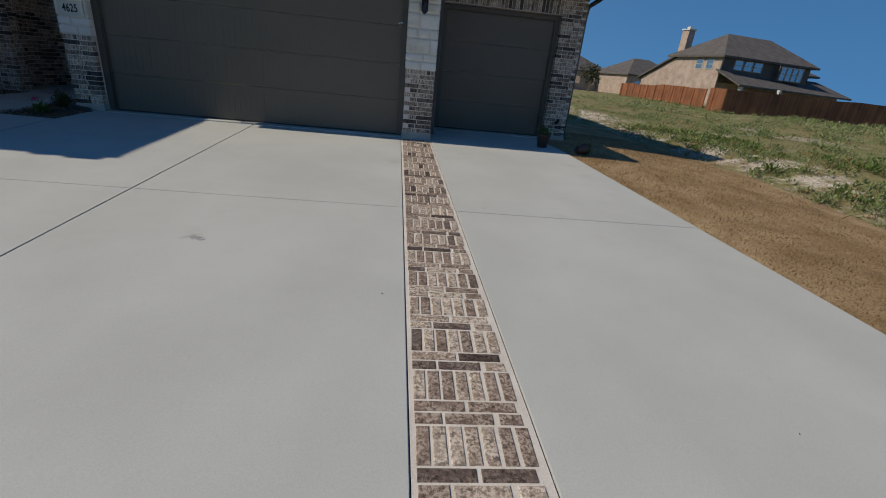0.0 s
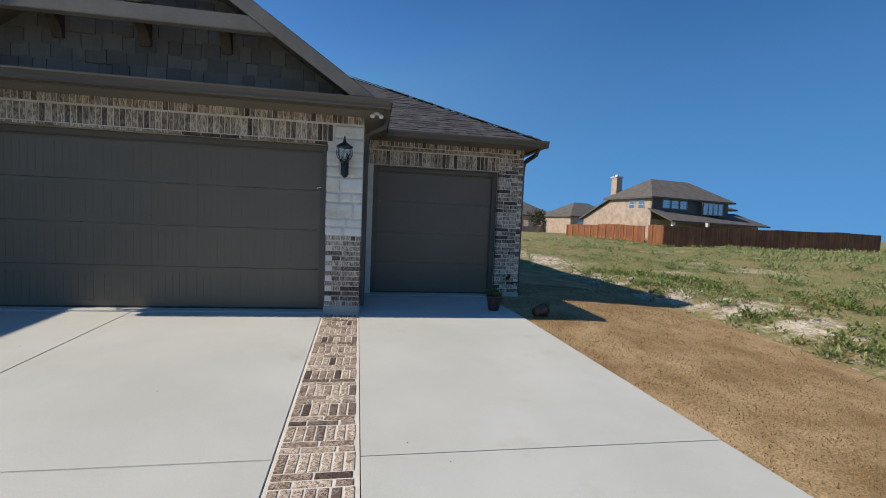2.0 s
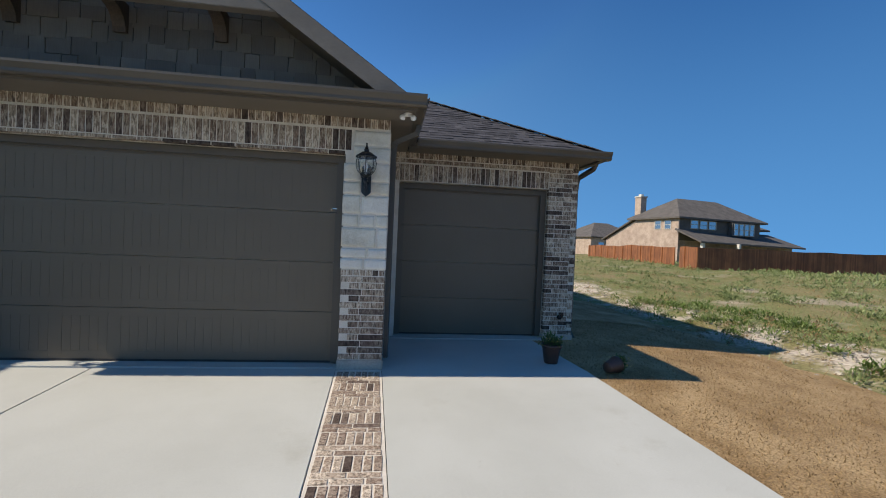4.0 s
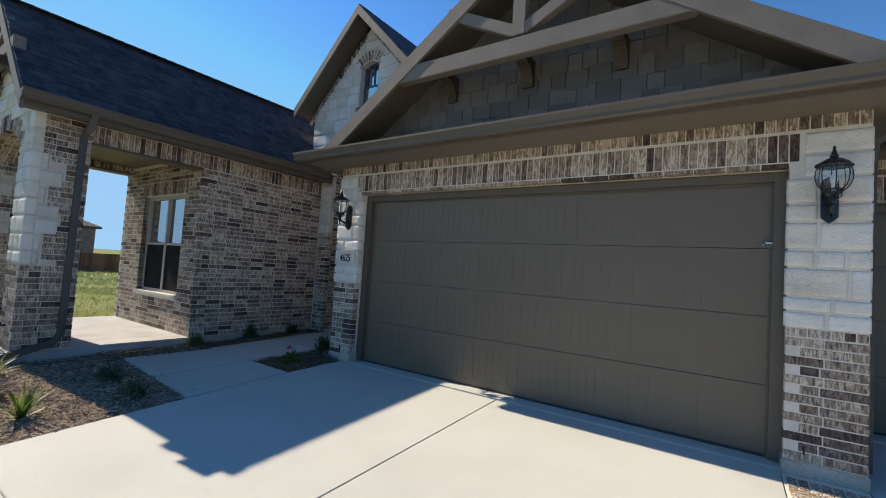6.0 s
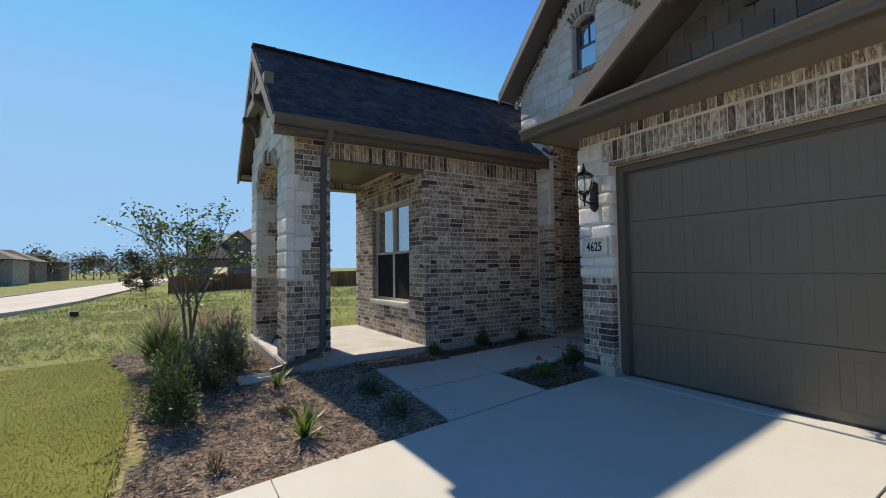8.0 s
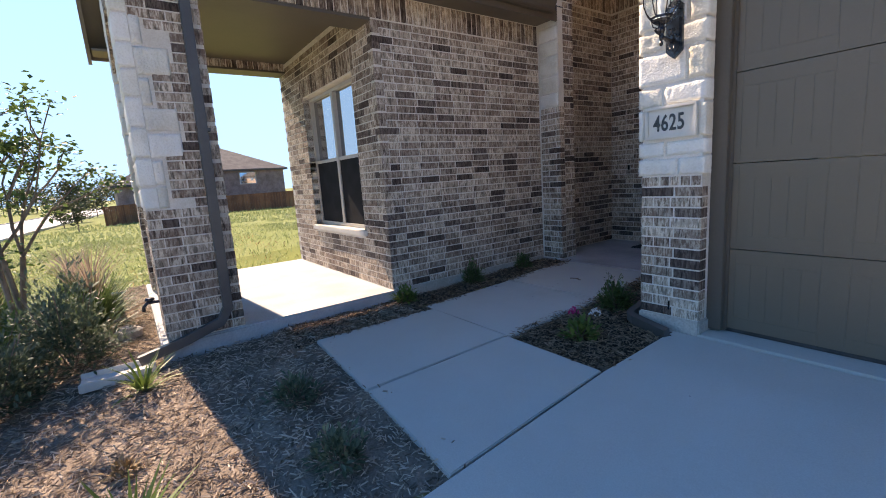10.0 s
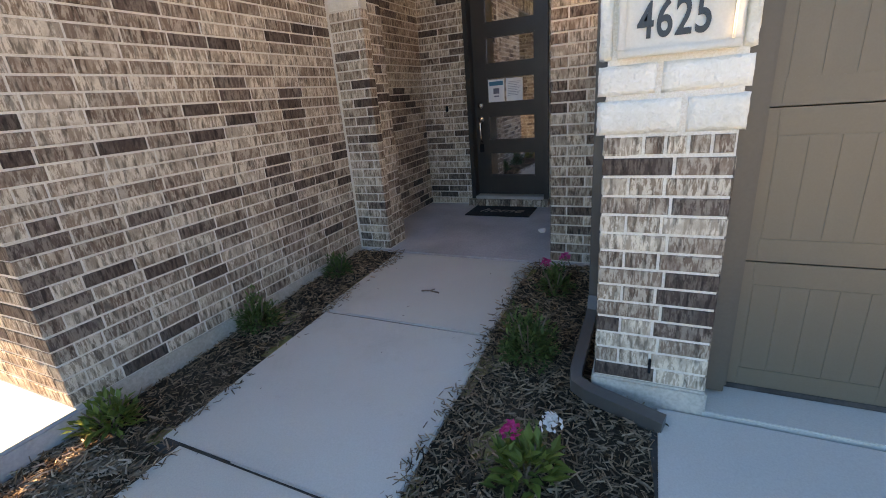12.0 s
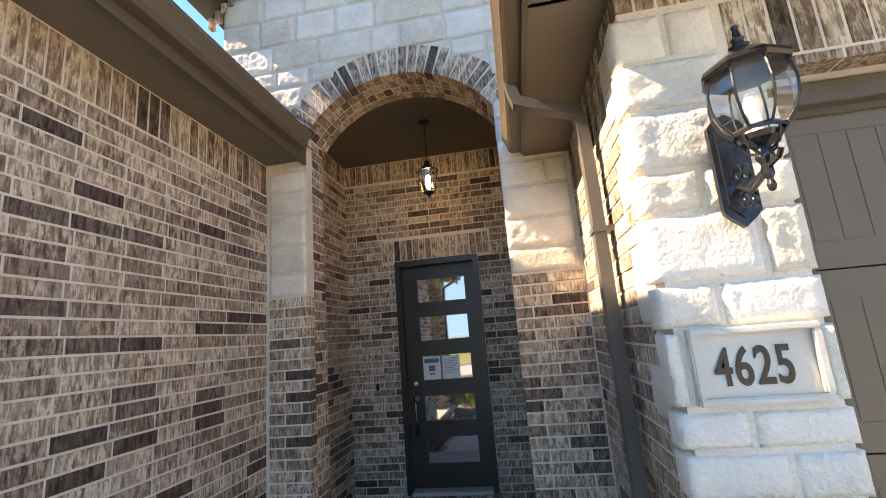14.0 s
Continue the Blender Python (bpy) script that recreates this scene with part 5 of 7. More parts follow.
# door mat
mat_thing = thing("doormat", "black doormat with pale worn script on the entry floor", "doormat")
boxes("mat", [(-7.28, 10.68, 0.48, -6.53, 11.10, 0.494)], MATBLACK, mat_thing, 0.004)
cu = bpy.data.curves.new("lettering", "FONT")
cu.body, cu.size, cu.extrude, cu.align_x, cu.shear = "home", 0.22, 0.001, "CENTER", 0.4
tx = new("lettering", cu)
cu.materials.append(GREYPALE)
tx.matrix_world = pose(-6.905, 10.82, 0.4955)
tx.parent = mat_thing
# bell button
boxes_b = boxes("bell_push", [(-7.66, 11.215, 1.62, -7.63, 11.238, 1.69)], BLACK, None, 0.005)
tagged(boxes_b, "black bell button on the alcove brick", "doorbell")
# crumpled paper
bm = bmesh.new()
bmesh.ops.create_icosphere(bm, subdivisions=2, radius=0.04)
for v in bm.verts:
    v.co *= 1 + 0.5 * noise.noise(v.co * 40)
    v.co.z *= 0.5
ob = part("litter", bm, PAPER)
ob.location = (-6.28, 10.2, 0.497)
tagged(ob, "crumpled white paper scrap on the entry floor", "litter")

# ---- windows ----
def window(name, x0, x1, y, z0, z1, label, double, paint=VINYL):
    w = thing(name, label, "window", "", "structure")
    f = 0.045
    bm = bmesh.new()
    for q in ((x0, z0, x0 + f, z1), (x1 - f, z0, x1, z1), (x0 + f, z0, x1 - f, z0 + f), (x0 + f, z1 - f, x1 - f, z1)):
        add_box(bm, q[0], y, q[1], q[2], y + 0.08, q[3], 0.004)
    part("window_frame", bm, paint, w)
    xm, zm = (x0 + x1) / 2, (z0 + z1) / 2
    if double:
        bm = bmesh.new()
        add_box(bm, xm - 0.035, y - 0.004, z0 + f, xm + 0.035, y + 0.07, z1 - f, 0.004)
        part("mullion", bm, paint, w)
    panes = [(x0 + f, xm - 0.035), (xm + 0.035, x1 - f)] if double else [(x0 + f, x1 - f)]
    for a, b in panes:
        bm = bmesh.new()
        add_box(bm, a, y + 0.004, zm - 0.022, b, y + 0.07, zm + 0.022, 0.003)
        part("meeting_rail", bm, paint, w)
        bm = bmesh.new()
        add_box(bm, a, y + 0.05, zm + 0.022, b, y + 0.056, z1 - f)
        part("pane", bm, PANE, w, "sky-reflecting pane")
        bm = bmesh.new()
        add_box(bm, a, y + 0.012, z0 + f, b, y + 0.016, zm - 0.022)
        part("screen" if double else "pane", bm, SCREEN if double else PANE, w, "dark insect screen" if double else "")
    if not double:
        boxes("muntin", [(xm - 0.008, y + 0.03, z0 + f, xm + 0.008, y + 0.05, z1 - f)], paint, w)
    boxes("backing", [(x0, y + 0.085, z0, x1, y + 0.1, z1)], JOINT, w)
    return w


win = window("window_1", -10.08, -8.45, WY1 + 0.095, 1.14, 2.925, "twin double-hung window with dark insect screens", True)
sill = structure("window_sill", [(-10.13, WY1 - 0.035, 1.07, -8.40, WY1 + 0.13, 1.135)], CAST, "pale stone window sill", "window sill", 0.008)
window("window_2", -6.95, -6.46, EY + 0.12, 5.08, 6.02, "small blue-reflecting attic window in the limestone gable", False, BLUEGREY)

# ---- number plaque ----
plq = thing("house_number", "cream cast stone house number plaque with black numerals", "house number")
bm = bmesh.new()
px0, px1, pz0, pz1, py = -5.535, -5.165, 1.866, 2.096, GY - 0.03
add_box(bm, px0, py + 0.02, pz0, px1, py + 0.08, pz1)
for q in ((px0, pz0, px1, pz0 + 0.022), (px0, pz1 - 0.022, px1, pz1), (px0, pz0 + 0.022, px0 + 0.026, pz1 - 0.022), (px1 - 0.026, pz0 + 0.022, px1, pz1 - 0.022)):
    add_box(bm, q[0], py, q[1], q[2], py + 0.02, q[3], 0.005)
part("plate", bm, CAST, plq)
for k, ch in enumerate("4625"):
    cu = bpy.data.curves.new("numeral", "FONT")
    cu.body, cu.size, cu.extrude, cu.offset, cu.align_x = ch, 0.158, 0.002, 0.0028, "CENTER"
    tx = new("numeral", cu)
    cu.materials.append(BLACK)
    tx.matrix_world = Matrix.Translation(((px0 + px1) / 2 + (k - 1.5) * 0.057 - 0.012, py + 0.017, pz0 + 0.058)) @ pose(0, 0, 0, 90) @ Matrix.Diagonal((0.66, 1, 1, 1))
    tx.parent = plq

# ---- wall lanterns ----
def lantern():
    """A black coach lantern: backplate, scrolled arm, glass cage, roof and finial."""
    t = thing("wall_lantern", "black coach lantern with curved clear glass on the limestone pier", "wall lamp", "garage lanterns")
    bm = bmesh.new()
    pts = [(x, z * 1.15 + 0.01) for x, z in [(-0.055, -0.13), (-0.035, -0.15), (-0.02, -0.16), (0, -0.175), (0.02, -0.16), (0.035, -0.15), (0.055, -0.13), (0.055, 0.12), (0.035, 0.14), (0, 0.155), (-0.035, 0.14), (-0.055, 0.12)]]
    prism(bm, pts, -0.022, 0)
    prism(bm, [(x * 0.7, z * 0.85) for x, z in pts], -0.03, -0.0215)
    part("backplate", bm, BLACK, t)
    yc = -0.19
    bm = bmesh.new()
    tube(bm, [(0, -0.02, -0.06), (0, -0.09, -0.095), (0, -0.17, -0.07), (0, yc, -0.02)], 0.02)
    tube(bm, [(0, yc - 0.075, -0.035), (0, yc - 0.06, -0.05), (0, yc, -0.06), (0, -0.10, -0.075), (0, -0.035, -0.09)], 0.015)
    lathe(bm, [(0, -0.13), (0.008, -0.125), (0.012, -0.11), (0.007, -0.095), (0.014, -0.08), (0.014, -0.05), (0.024, -0.03), (0.018, 0.0), (0.05, 0.02), (0.058, 0.035), (0, 0.036)], 12, pose(0, yc, 0))
    part("arm", bm, BLACK, t)
    for s in (-1, 1):
        bm = bmesh.new()
        tube(bm, [(s * 0.012, -0.06 + 0.035 * math.cos(a) * (1 - a / 9), -0.03 + 0.035 * math.sin(a) * (1 - a / 9)) for a in [k * 0.5 for k in range(14)]], 0.007, None, 6)
        part("scroll", bm, BLACK, t)
        bm = bmesh.new()
        tube(bm, [(s * 0.012, -0.075 + 0.03 * math.cos(a) * (1 - a / 9), -0.115 - 0.03 * math.sin(a) * (1 - a / 9)) for a in [k * 0.5 for k in range(14)]], 0.007, None, 6)
        part("scroll", bm, BLACK, t)
    prof = [(0.068, 0.05), (0.092, 0.08), (0.107, 0.12), (0.111, 0.16), (0.106, 0.20), (0.094, 0.235)]
    bm = bmesh.new()
    lathe(bm, prof + [(r - 0.003, z) for r, z in prof[::-1]] + [prof[0]], 8, pose(0, yc, 0))
    g = part("glass", bm, GLASS, t, "clear bevelled glass")
    g.visible_shadow = False
    for k in range(8):
        a = k * math.tau / 8
        bm = bmesh.new()
        tube(bm, [((r + 0.002) * math.cos(a), yc + (r + 0.002) * math.sin(a), z) for r, z in prof], 0.008, None, 6)
        part("rib", bm, BLACK, t)
    bm = bmesh.new()
    lathe(bm, [(0.064, 0.04), (0.068, 0.04), (0.068, 0.055), (0.058, 0.055)], 8, pose(0, yc, 0))
    part("base_ring", bm, BLACK, t)
    for k in range(4):
        a = k * math.tau / 4 + 0.4
        bm = bmesh.new()
        tube(bm, [(0.062 * math.cos(a), yc + 0.062 * math.sin(a), 0.045), (0.05 * math.cos(a), yc + 0.05 * math.sin(a), 0.0), (0.012 * math.cos(a), yc + 0.012 * math.sin(a), -0.02)], 0.008, None, 6)
        part("stay", bm, BLACK, t)
    bm = bmesh.new()
    lathe(bm, [(0.0, 0.225), (0.112, 0.225), (0.119, 0.235), (0.112, 0.25), (0.062, 0.285), (0.03, 0.295), (0.026, 0.31), (0.03, 0.318), (0.016, 0.33), (0.02, 0.342), (0.012, 0.352), (0.008, 0.375), (0.011, 0.385), (0, 0.395)], 8, pose(0, yc, 0))
    part("roof", bm, BLACK, t)
    bm = bmesh.new()
    lathe(bm, [(0, 0.04), (0.014, 0.04), (0.014, 0.09), (0.022, 0.115), (0.024, 0.135), (0.014, 0.165), (0, 0.175)], 10, pose(0, yc, 0))
    part("bulb", bm, PAPER, t, "unlit white bulb")
    return t


lamp = lantern()
lamp.matrix_world = pose(-5.315, GY - 0.03, 2.585)
copy_thing(lamp, pose(0.18, GY - 0.03, 2.64))

# ---- pendant in the alcove ----
pend = thing("pendant_lamp", "lit black hanging lantern in the entry alcove", "pendant lamp")
PX, PY, PZ = -6.76, 10.40, 3.60
bm = bmesh.new()
lathe(bm, [(0, NZ), (0.06, NZ), (0.055, NZ - 0.02), (0.02, NZ - 0.035), (0, NZ - 0.035)], 14, pose(PX, PY, 0))
part("canopy", bm, BLACK, pend)
bm = bmesh.new()
tube(bm, [(PX, PY, NZ - 0.03), (PX, PY, PZ + 0.22)], 0.012)
part("rod", bm, BLACK, pend)
bm = bmesh.new()
lathe(bm, [(0, 0.24), (0.02, 0.24), (0.03, 0.21), (0.045, 0.19), (0.105, 0.145), (0.112, 0.135), (0, 0.135)], 6, pose(PX, PY, PZ))
part("cap", bm, BLACK, pend)
bm = bmesh.new()
lathe(bm, [(0.0, -0.14), (0.01, -0.13), (0.018, -0.11), (0.03, -0.1), (0.063, -0.085), (0, -0.085)], 6, pose(PX, PY, PZ))
part("base", bm, BLACK, pend)
for k in range(6):
    a = k * math.tau / 6
    bm = bmesh.new()
    tube(bm, [(PX + 0.098 * math.cos(a), PY + 0.098 * math.sin(a), PZ + 0.137), (PX + 0.06 * math.cos(a), PY + 0.06 * math.sin(a), PZ - 0.087)], 0.009, None, 6)
    part("rib", bm, BLACK, pend)
bm = bmesh.new()
lathe(bm, [(0.058, -0.084), (0.095, 0.135), (0.093, 0.135), (0.056, -0.084)], 6, pose(PX, PY, PZ))
gl = part("glass", bm, GLASS, pend)
gl.visible_shadow = False
bm = bmesh.new()
lathe(bm, [(0, -0.05), (0.018, -0.04), (0.028, 0.0), (0.03, 0.04), (0.018, 0.09), (0, 0.1)], 10, pose(PX, PY, PZ))
part("bulb", bm, GLOW, pend, "glowing warm bulb")
bl = new("bulb_light", bpy.data.lights.new("bulb_light", "POINT"))
bl.data.energy, bl.data.color, bl.data.shadow_soft_size = 2.2, (1.0, 0.78, 0.52), 0.03
bl.location, bl.parent = (PX, PY, PZ + 0.03), pend

# ---- flood light, downspouts ----
fl = thing("flood_light", "white twin flood lamp under the garage soffit", "flood lamp")
bm = bmesh.new()
lathe(bm, [(0, 0), (0.05, 0), (0.045, -0.02), (0, -0.025)], 14, pose(0.62, 7.62, SOF))
part("base", bm, PAPER, fl)
for x in (0.56, 0.68):
    bm = bmesh.new()
    lathe(bm, [(0, 0.035), (0.018, 0.03), (0.032, 0.0), (0.032, -0.014), (0, -0.018)], 14, pose(x, 7.60, SOF - 0.045, 60, 0, 10 if x < 0.62 else -10))
    tube(bm, [(0.62, 7.62, SOF - 0.02), (x, 7.61, SOF - 0.035)], 0.014)
    part("head", bm, PAPER, fl)


def downspout(pts, label, straps=()):
    d = thing("downspout", label, "downspout")
    bm = bmesh.new()
    smoothp = []
    for i, p in enumerate(pts):
        p = Vector(p)
        if 0 < i < len(pts) - 1:
            a, b = Vector(pts[i - 1]), Vector(pts[i + 1])
            r = 0.07
            smoothp += [p + (a - p).normalized() * min(r, (a - p).length * 0.45), p.lerp((a + b) / 2, 0.06), p + (b - p).normalized() * min(r, (b - p).length * 0.45)]
        else:
            smoothp.append(p)
    tube(bm, smoothp, 0.075, 0.055)
    for e in bm.edges:
        e.smooth = False
    part("pipe", bm, PLASTIC, d)
    for x, y, z, dx, dy2 in straps:
        boxes("strap", [(x - dx, y - dy2, z, x + dx, y + dy2, z + 0.025)], PLASTIC, d)
    return d


downspout([(-5.96, 8.52, 3.42), (-5.94, 8.52, 3.27), (-5.64, 8.52, 3.17), (-5.63, 8.52, 2.9), (-5.63, 8.5, 0.60), (-5.66, 7.92, 0.47), (-5.28, 7.80, 0.445)], "grey-brown metal downspout with a curved outlet beside the pier", [(-5.61, 8.52, 2.55, 0.055, 0.05)])
downspout([(0.78, 8.1, 3.40), (0.76, 8.1, 3.27), (0.49, 8.2, 3.16), (0.482, 8.22, 2.9), (0.482, 8.22, 0.50)], "taupe downspout on the garage return wall")
downspout([(3.80, 9.55, 3.40), (3.78, 9.6, 3.28), (3.65, 9.9, 3.16), (3.64, 9.95, 3.0), (3.64, 9.95, 0.45), (3.75, 9.85, 0.35)], "taupe downspout on the house corner")
downspout([(WE + 0.05, 5.32, EZ - 0.08), (WE, 5.32, EZ - 0.2), (WX1 + 0.06, 5.32, WT - 0.22), (WX1 + 0.05, 5.32, 3.1), (WX1 + 0.05, 5.30, 0.62), (WX1 + 0.05, 4.95, 0.50), (WX1 + 0.05, 4.62, 0.42)], "grey-brown downspout on the porch column", [(WX1 + 0.03, 5.32, 2.2, 0.05, 0.05)])


def splash_block(x, y, z, turn):
    bm = bmesh.new()
    add_box(bm, -0.11, -0.24, 0, 0.11, 0.24, 0.03, 0.006)
    add_box(bm, -0.13, -0.24, 0, -0.11, 0.24, 0.07, 0.006)
    add_box(bm, 0.11, -0.24, 0, 0.13, 0.24, 0.07, 0.006)
    add_box(bm, -0.11, 0.22, 0.03, 0.11, 0.24, 0.06, 0.006)
    ob = part("splash_block", bm, CAST)
    ob.matrix_world = pose(x, y, z, 0, 0, turn)
    return tagged(ob, "pale concrete splash block under a downspout", "splash block", "splash blocks")


splash_block(WX1 + 0.05, 4.48, 0.325, 0)
splash_block(3.78, 9.45, 0.27, -20)

# ---- planting helpers ----
def scatter(name, template, spots, material, parent=None, label="", category="", kind="stuff"):
    """One mesh of many copies of a small template (vertices, faces); spots are matrices."""
    tv, tf = template
    tv = np.array(tv, float)
    n = len(spots)
    ms = np.array([[list(r) for r in m] for m in spots])
    v = np.einsum("nij,vj->nvi", ms[:, :3, :3], tv) + ms[:, None, :3, 3]
    v = v.reshape(-1, 3)
    faces = [tuple(i + k * len(tv) for i in f) for k in range(n) for f in tf]
    me = bpy.data.meshes.new(name)
    me.from_pydata(v.tolist(), [], faces)
    me.materials.append(material)
    ob = new(name, me)
    if parent is not None:
        ob.parent = parent
    return tagged(ob, label, category, "", kind)


BLADE = ([(-0.5, 0, 0), (0.5, 0, 0), (0.35, 0.12, 0.55), (-0.35, 0.12, 0.55), (0, 0.4, 1)], [(0, 1, 2, 3), (3, 2, 4)])
LEAFT = ([(0, 0, 0), (0.3, 0.45, 0.05), (0, 1, -0.08), (-0.3, 0.45, 0.05), (0, 0.5, -0.03)], [(0, 1, 4), (1, 2, 4), (2, 3, 4), (3, 0, 4)])
CHIPT = ([(0, 0, 0), (1, 0.1, 0), (0.9, 0.3, 0), (0.1, 0.25, 0), (0.1, 0.05, 0.12), (0.85, 0.15, 0.14)], [(0, 1, 5, 4), (1, 2, 5), (2, 3, 4, 5), (3, 0, 4)])
PEBBLE = ([(-0.5, -0.4, 0), (0.5, -0.45, 0), (0.55, 0.4, 0), (-0.45, 0.5, 0), (-0.25, -0.2, 0.45), (0.3, -0.15, 0.55), (0.2, 0.25, 0.4), (-0.2, 0.3, 0.5)],
          [(0, 1, 5, 4), (1, 2, 6, 5), (2, 3, 7, 6), (3, 0, 4, 7), (4, 5, 6, 7)])


def turned(x, y, z, sx, sy, sz, rng, lean=0.3):
    return Matrix.LocRotScale((x, y, z), Euler((rng.gauss(0, lean), rng.gauss(0, lean), rng.uniform(0, math.tau))), (sx, sy, sz))


def tufts(name, area, count, height, width, material, label, seed, test=None, lean=0.35):
    rng = random.Random(seed)
    x0, y0, x1, y1 = area
    spots = []
    while len(spots) < count:
        x, y = rng.uniform(x0, x1), rng.uniform(y0, y1)
        if test and not test(x, y, rng):
            count -= 1
            continue
        h = height * rng.uniform(0.5, 1.3)
        spots.append(turned(x, y, land(x, y) + 0.002, width * rng.uniform(0.6, 1.4), h, h, rng, lean))
    return scatter(name, BLADE, spots, material, None, label, "grass")


# ---- lawn, dormant turf, mulch beds ----
def over(h, dz):
    return lambda x, y: h(x, y) + dz


sheet("lawn", -12.6, -5.5, -4.4, 3.15, over(land, 0.012), LAWN, "mown green lawn beside the driveway", "lawn", 0.4)
tufts("lawn_grass", (-12.6, -1.0, -4.4, 3.2), 80000, 0.024, 0.008, GRASSBLADE, "short green lawn blades", 1, lambda x, y, r: x < drive_x(DL, y) - 0.03)
sheet("lawn_side", 2.75, -6, 6.9, 16, over(land, 0.012), DORMANT, "brown dormant turf strip beside the driveway", "lawn", 0.4)
tufts("dormant_grass", (2.9, -1.0, 7.0, 12), 85000, 0.03, 0.010, DRYBLADE, "short brown dormant grass", 2, lambda x, y, r: drive_x(DR, y) + 0.02 < x and not (y > 9.6 and x < 3.7) and x < 6.6 + 0.5 * noise.noise(Vector((y * 0.8, 0, 0))), 0.6)
sheet("lawn_strip", -14.5, 6.2, -11.55, 9.5, over(land, 0.012), LAWN, "green lawn strip beyond the porch", "lawn", 0.4)


def bed_z(x, y):
    return 0.105 + 0.041 * y + rise(x, y) - 0.03 + 0.015 * noise.noise(Vector((x * 3, y * 3, 0)))


def mulch(name, inside, area, count, seed, label, soil=MULCHSHADE, chip=CHIPSHADE):
    x0, y0, x1, y1 = area
    step = 0.12
    nx, ny = int((x1 - x0) / step), int((y1 - y0) / step)
    vs, fs, ids = [], [], {}

    def vid(i, k):
        if (i, k) not in ids:
            x, y = x0 + i * step, y0 + k * step
            ids[i, k] = len(vs)
            vs.append((x, y, bed_z(x, y)))
        return ids[i, k]
    for i in range(nx):
        for k in range(ny):
            if inside(x0 + (i + 0.5) * step, y0 + (k + 0.5) * step):
                fs.append((vid(i, k), vid(i + 1, k), vid(i + 1, k + 1), vid(i, k + 1)))
    me = bpy.data.meshes.new(name)
    me.from_pydata(vs, [], fs)
    me.materials.append(soil)
    tagged(new(name, me), label, "mulch bed", "", "structure")
    rng = random.Random(seed)
    spots = []
    for _ in range(count):
        x, y = rng.uniform(x0, x1), rng.uniform(y0, y1)
        if inside(x, y):
            l = rng.uniform(0.018, 0.062)
            spots.append(turned(x, y, bed_z(x, y) + rng.uniform(0.002, 0.016), l, l * rng.uniform(0.3, 0.65), l * 0.8, rng, 0.3))
    scatter("mulch_chips", CHIPT, spots, chip, None, "shredded brown bark mulch", "mulch")


def front_bed(x, y):
    low = 3.2 + 0.15 * math.sin(x * 1.7) - 0.5 * smooth(8.5, 10.5, -x)
    if not (-11.9 < x < drive_x(DL, y) + 0.02 and low < y):
        return False
    if x > -7.24 and y > 5.92:
        return False
    return y < 4.78 if x < -7.88 else y < 6.95


# one mulch everywhere; the beds by the walk get its shade-coloured copy
mulch("mulch_bed", front_bed, (-11.9, 2.4, -4.95, 7.0), 62000, 3, "bark mulch bed in front of the porch, coloured paler as sunlit", MULCHBED, CHIP)
mulch("mulch_bed", lambda x, y: -7.95 < x < -7.24 - 0.16 * (y > 7.05) + 0.05 * math.sin(y * 7) and 5.7 < y < 9.42, (-7.96, 5.7, -7.2, 9.42), 9000, 4, "bark mulch strip along the wing wall, coloured darker for shade")
mulch("mulch_bed", lambda x, y: -6.2 + 0.03 * math.sin(y * 9) < x < -5.29 and 7.05 < y < 9.42 and (y < 7.94 or x < -5.56), (-6.25, 7.05, -5.25, 9.42), 11000, 5, "bark mulch bed beside the garage pier, coloured darker for shade")


def strewn(x0, y0, x1, y1, count, seed, wide=0.07):
    """Chips that lie over a slab's edge, from one point to another."""
    rng = random.Random(seed)
    out = []
    for _ in range(count):
        k = rng.random()
        x, y = x0 + (x1 - x0) * k + abs(rng.gauss(0, wide)) * (1 if x0 < -6.8 else -1), y0 + (y1 - y0) * k
        if noise.noise(Vector((x0, y * 3.1, 4))) < rng.uniform(-0.5, 0.3):
            continue
        l = rng.uniform(0.015, 0.055)
        out.append(turned(x, y, walk_z(x, y) + rng.uniform(0.002, 0.008), l, l * 0.5, l * 0.5, rng, 0.08))
    return out


scatter("mulch_chips", CHIPT, strewn(-7.41, 7.1, -7.45, 9.38, 520, 91, 0.035) + strewn(-6.18, 7.1, -6.20, 9.38, 420, 92, 0.03) + strewn(-7.25, 5.9, -7.25, 7.0, 160, 93, 0.025),
        CHIPSHADE, None, "bark chips strewn over the walk edges", "mulch")


# ---- shrubs and flowers ----
def leafy(rng, centre, rad, tall, count, size, flat=0.6):
    """Leaf poses over an uneven clump."""
    out = []
    off = Vector((rng.uniform(0, 99), rng.uniform(0, 99), 0))
    for _ in range(count):
        a, b = rng.uniform(0, math.tau), rng.random()
        d = Vector((math.cos(a) * math.sqrt(1 - b * b), math.sin(a) * math.sqrt(1 - b * b), b))
        r = rng.uniform(0.45, 1.0) * (0.72 + 0.45 * noise.noise(d * 2.3 + off))
        p = Vector((d.x * rad * r, d.y * rad * r, d.z * tall * r + tall * 0.08))
        q = (d + Vector((rng.gauss(0, flat), rng.gauss(0, flat), rng.gauss(0.4, flat)))).to_track_quat("Y", "Z")
        s = size * rng.uniform(0.6, 1.3)
        out.append(Matrix.LocRotScale(centre + p, q, (s * 0.7, s, s)))
    return out


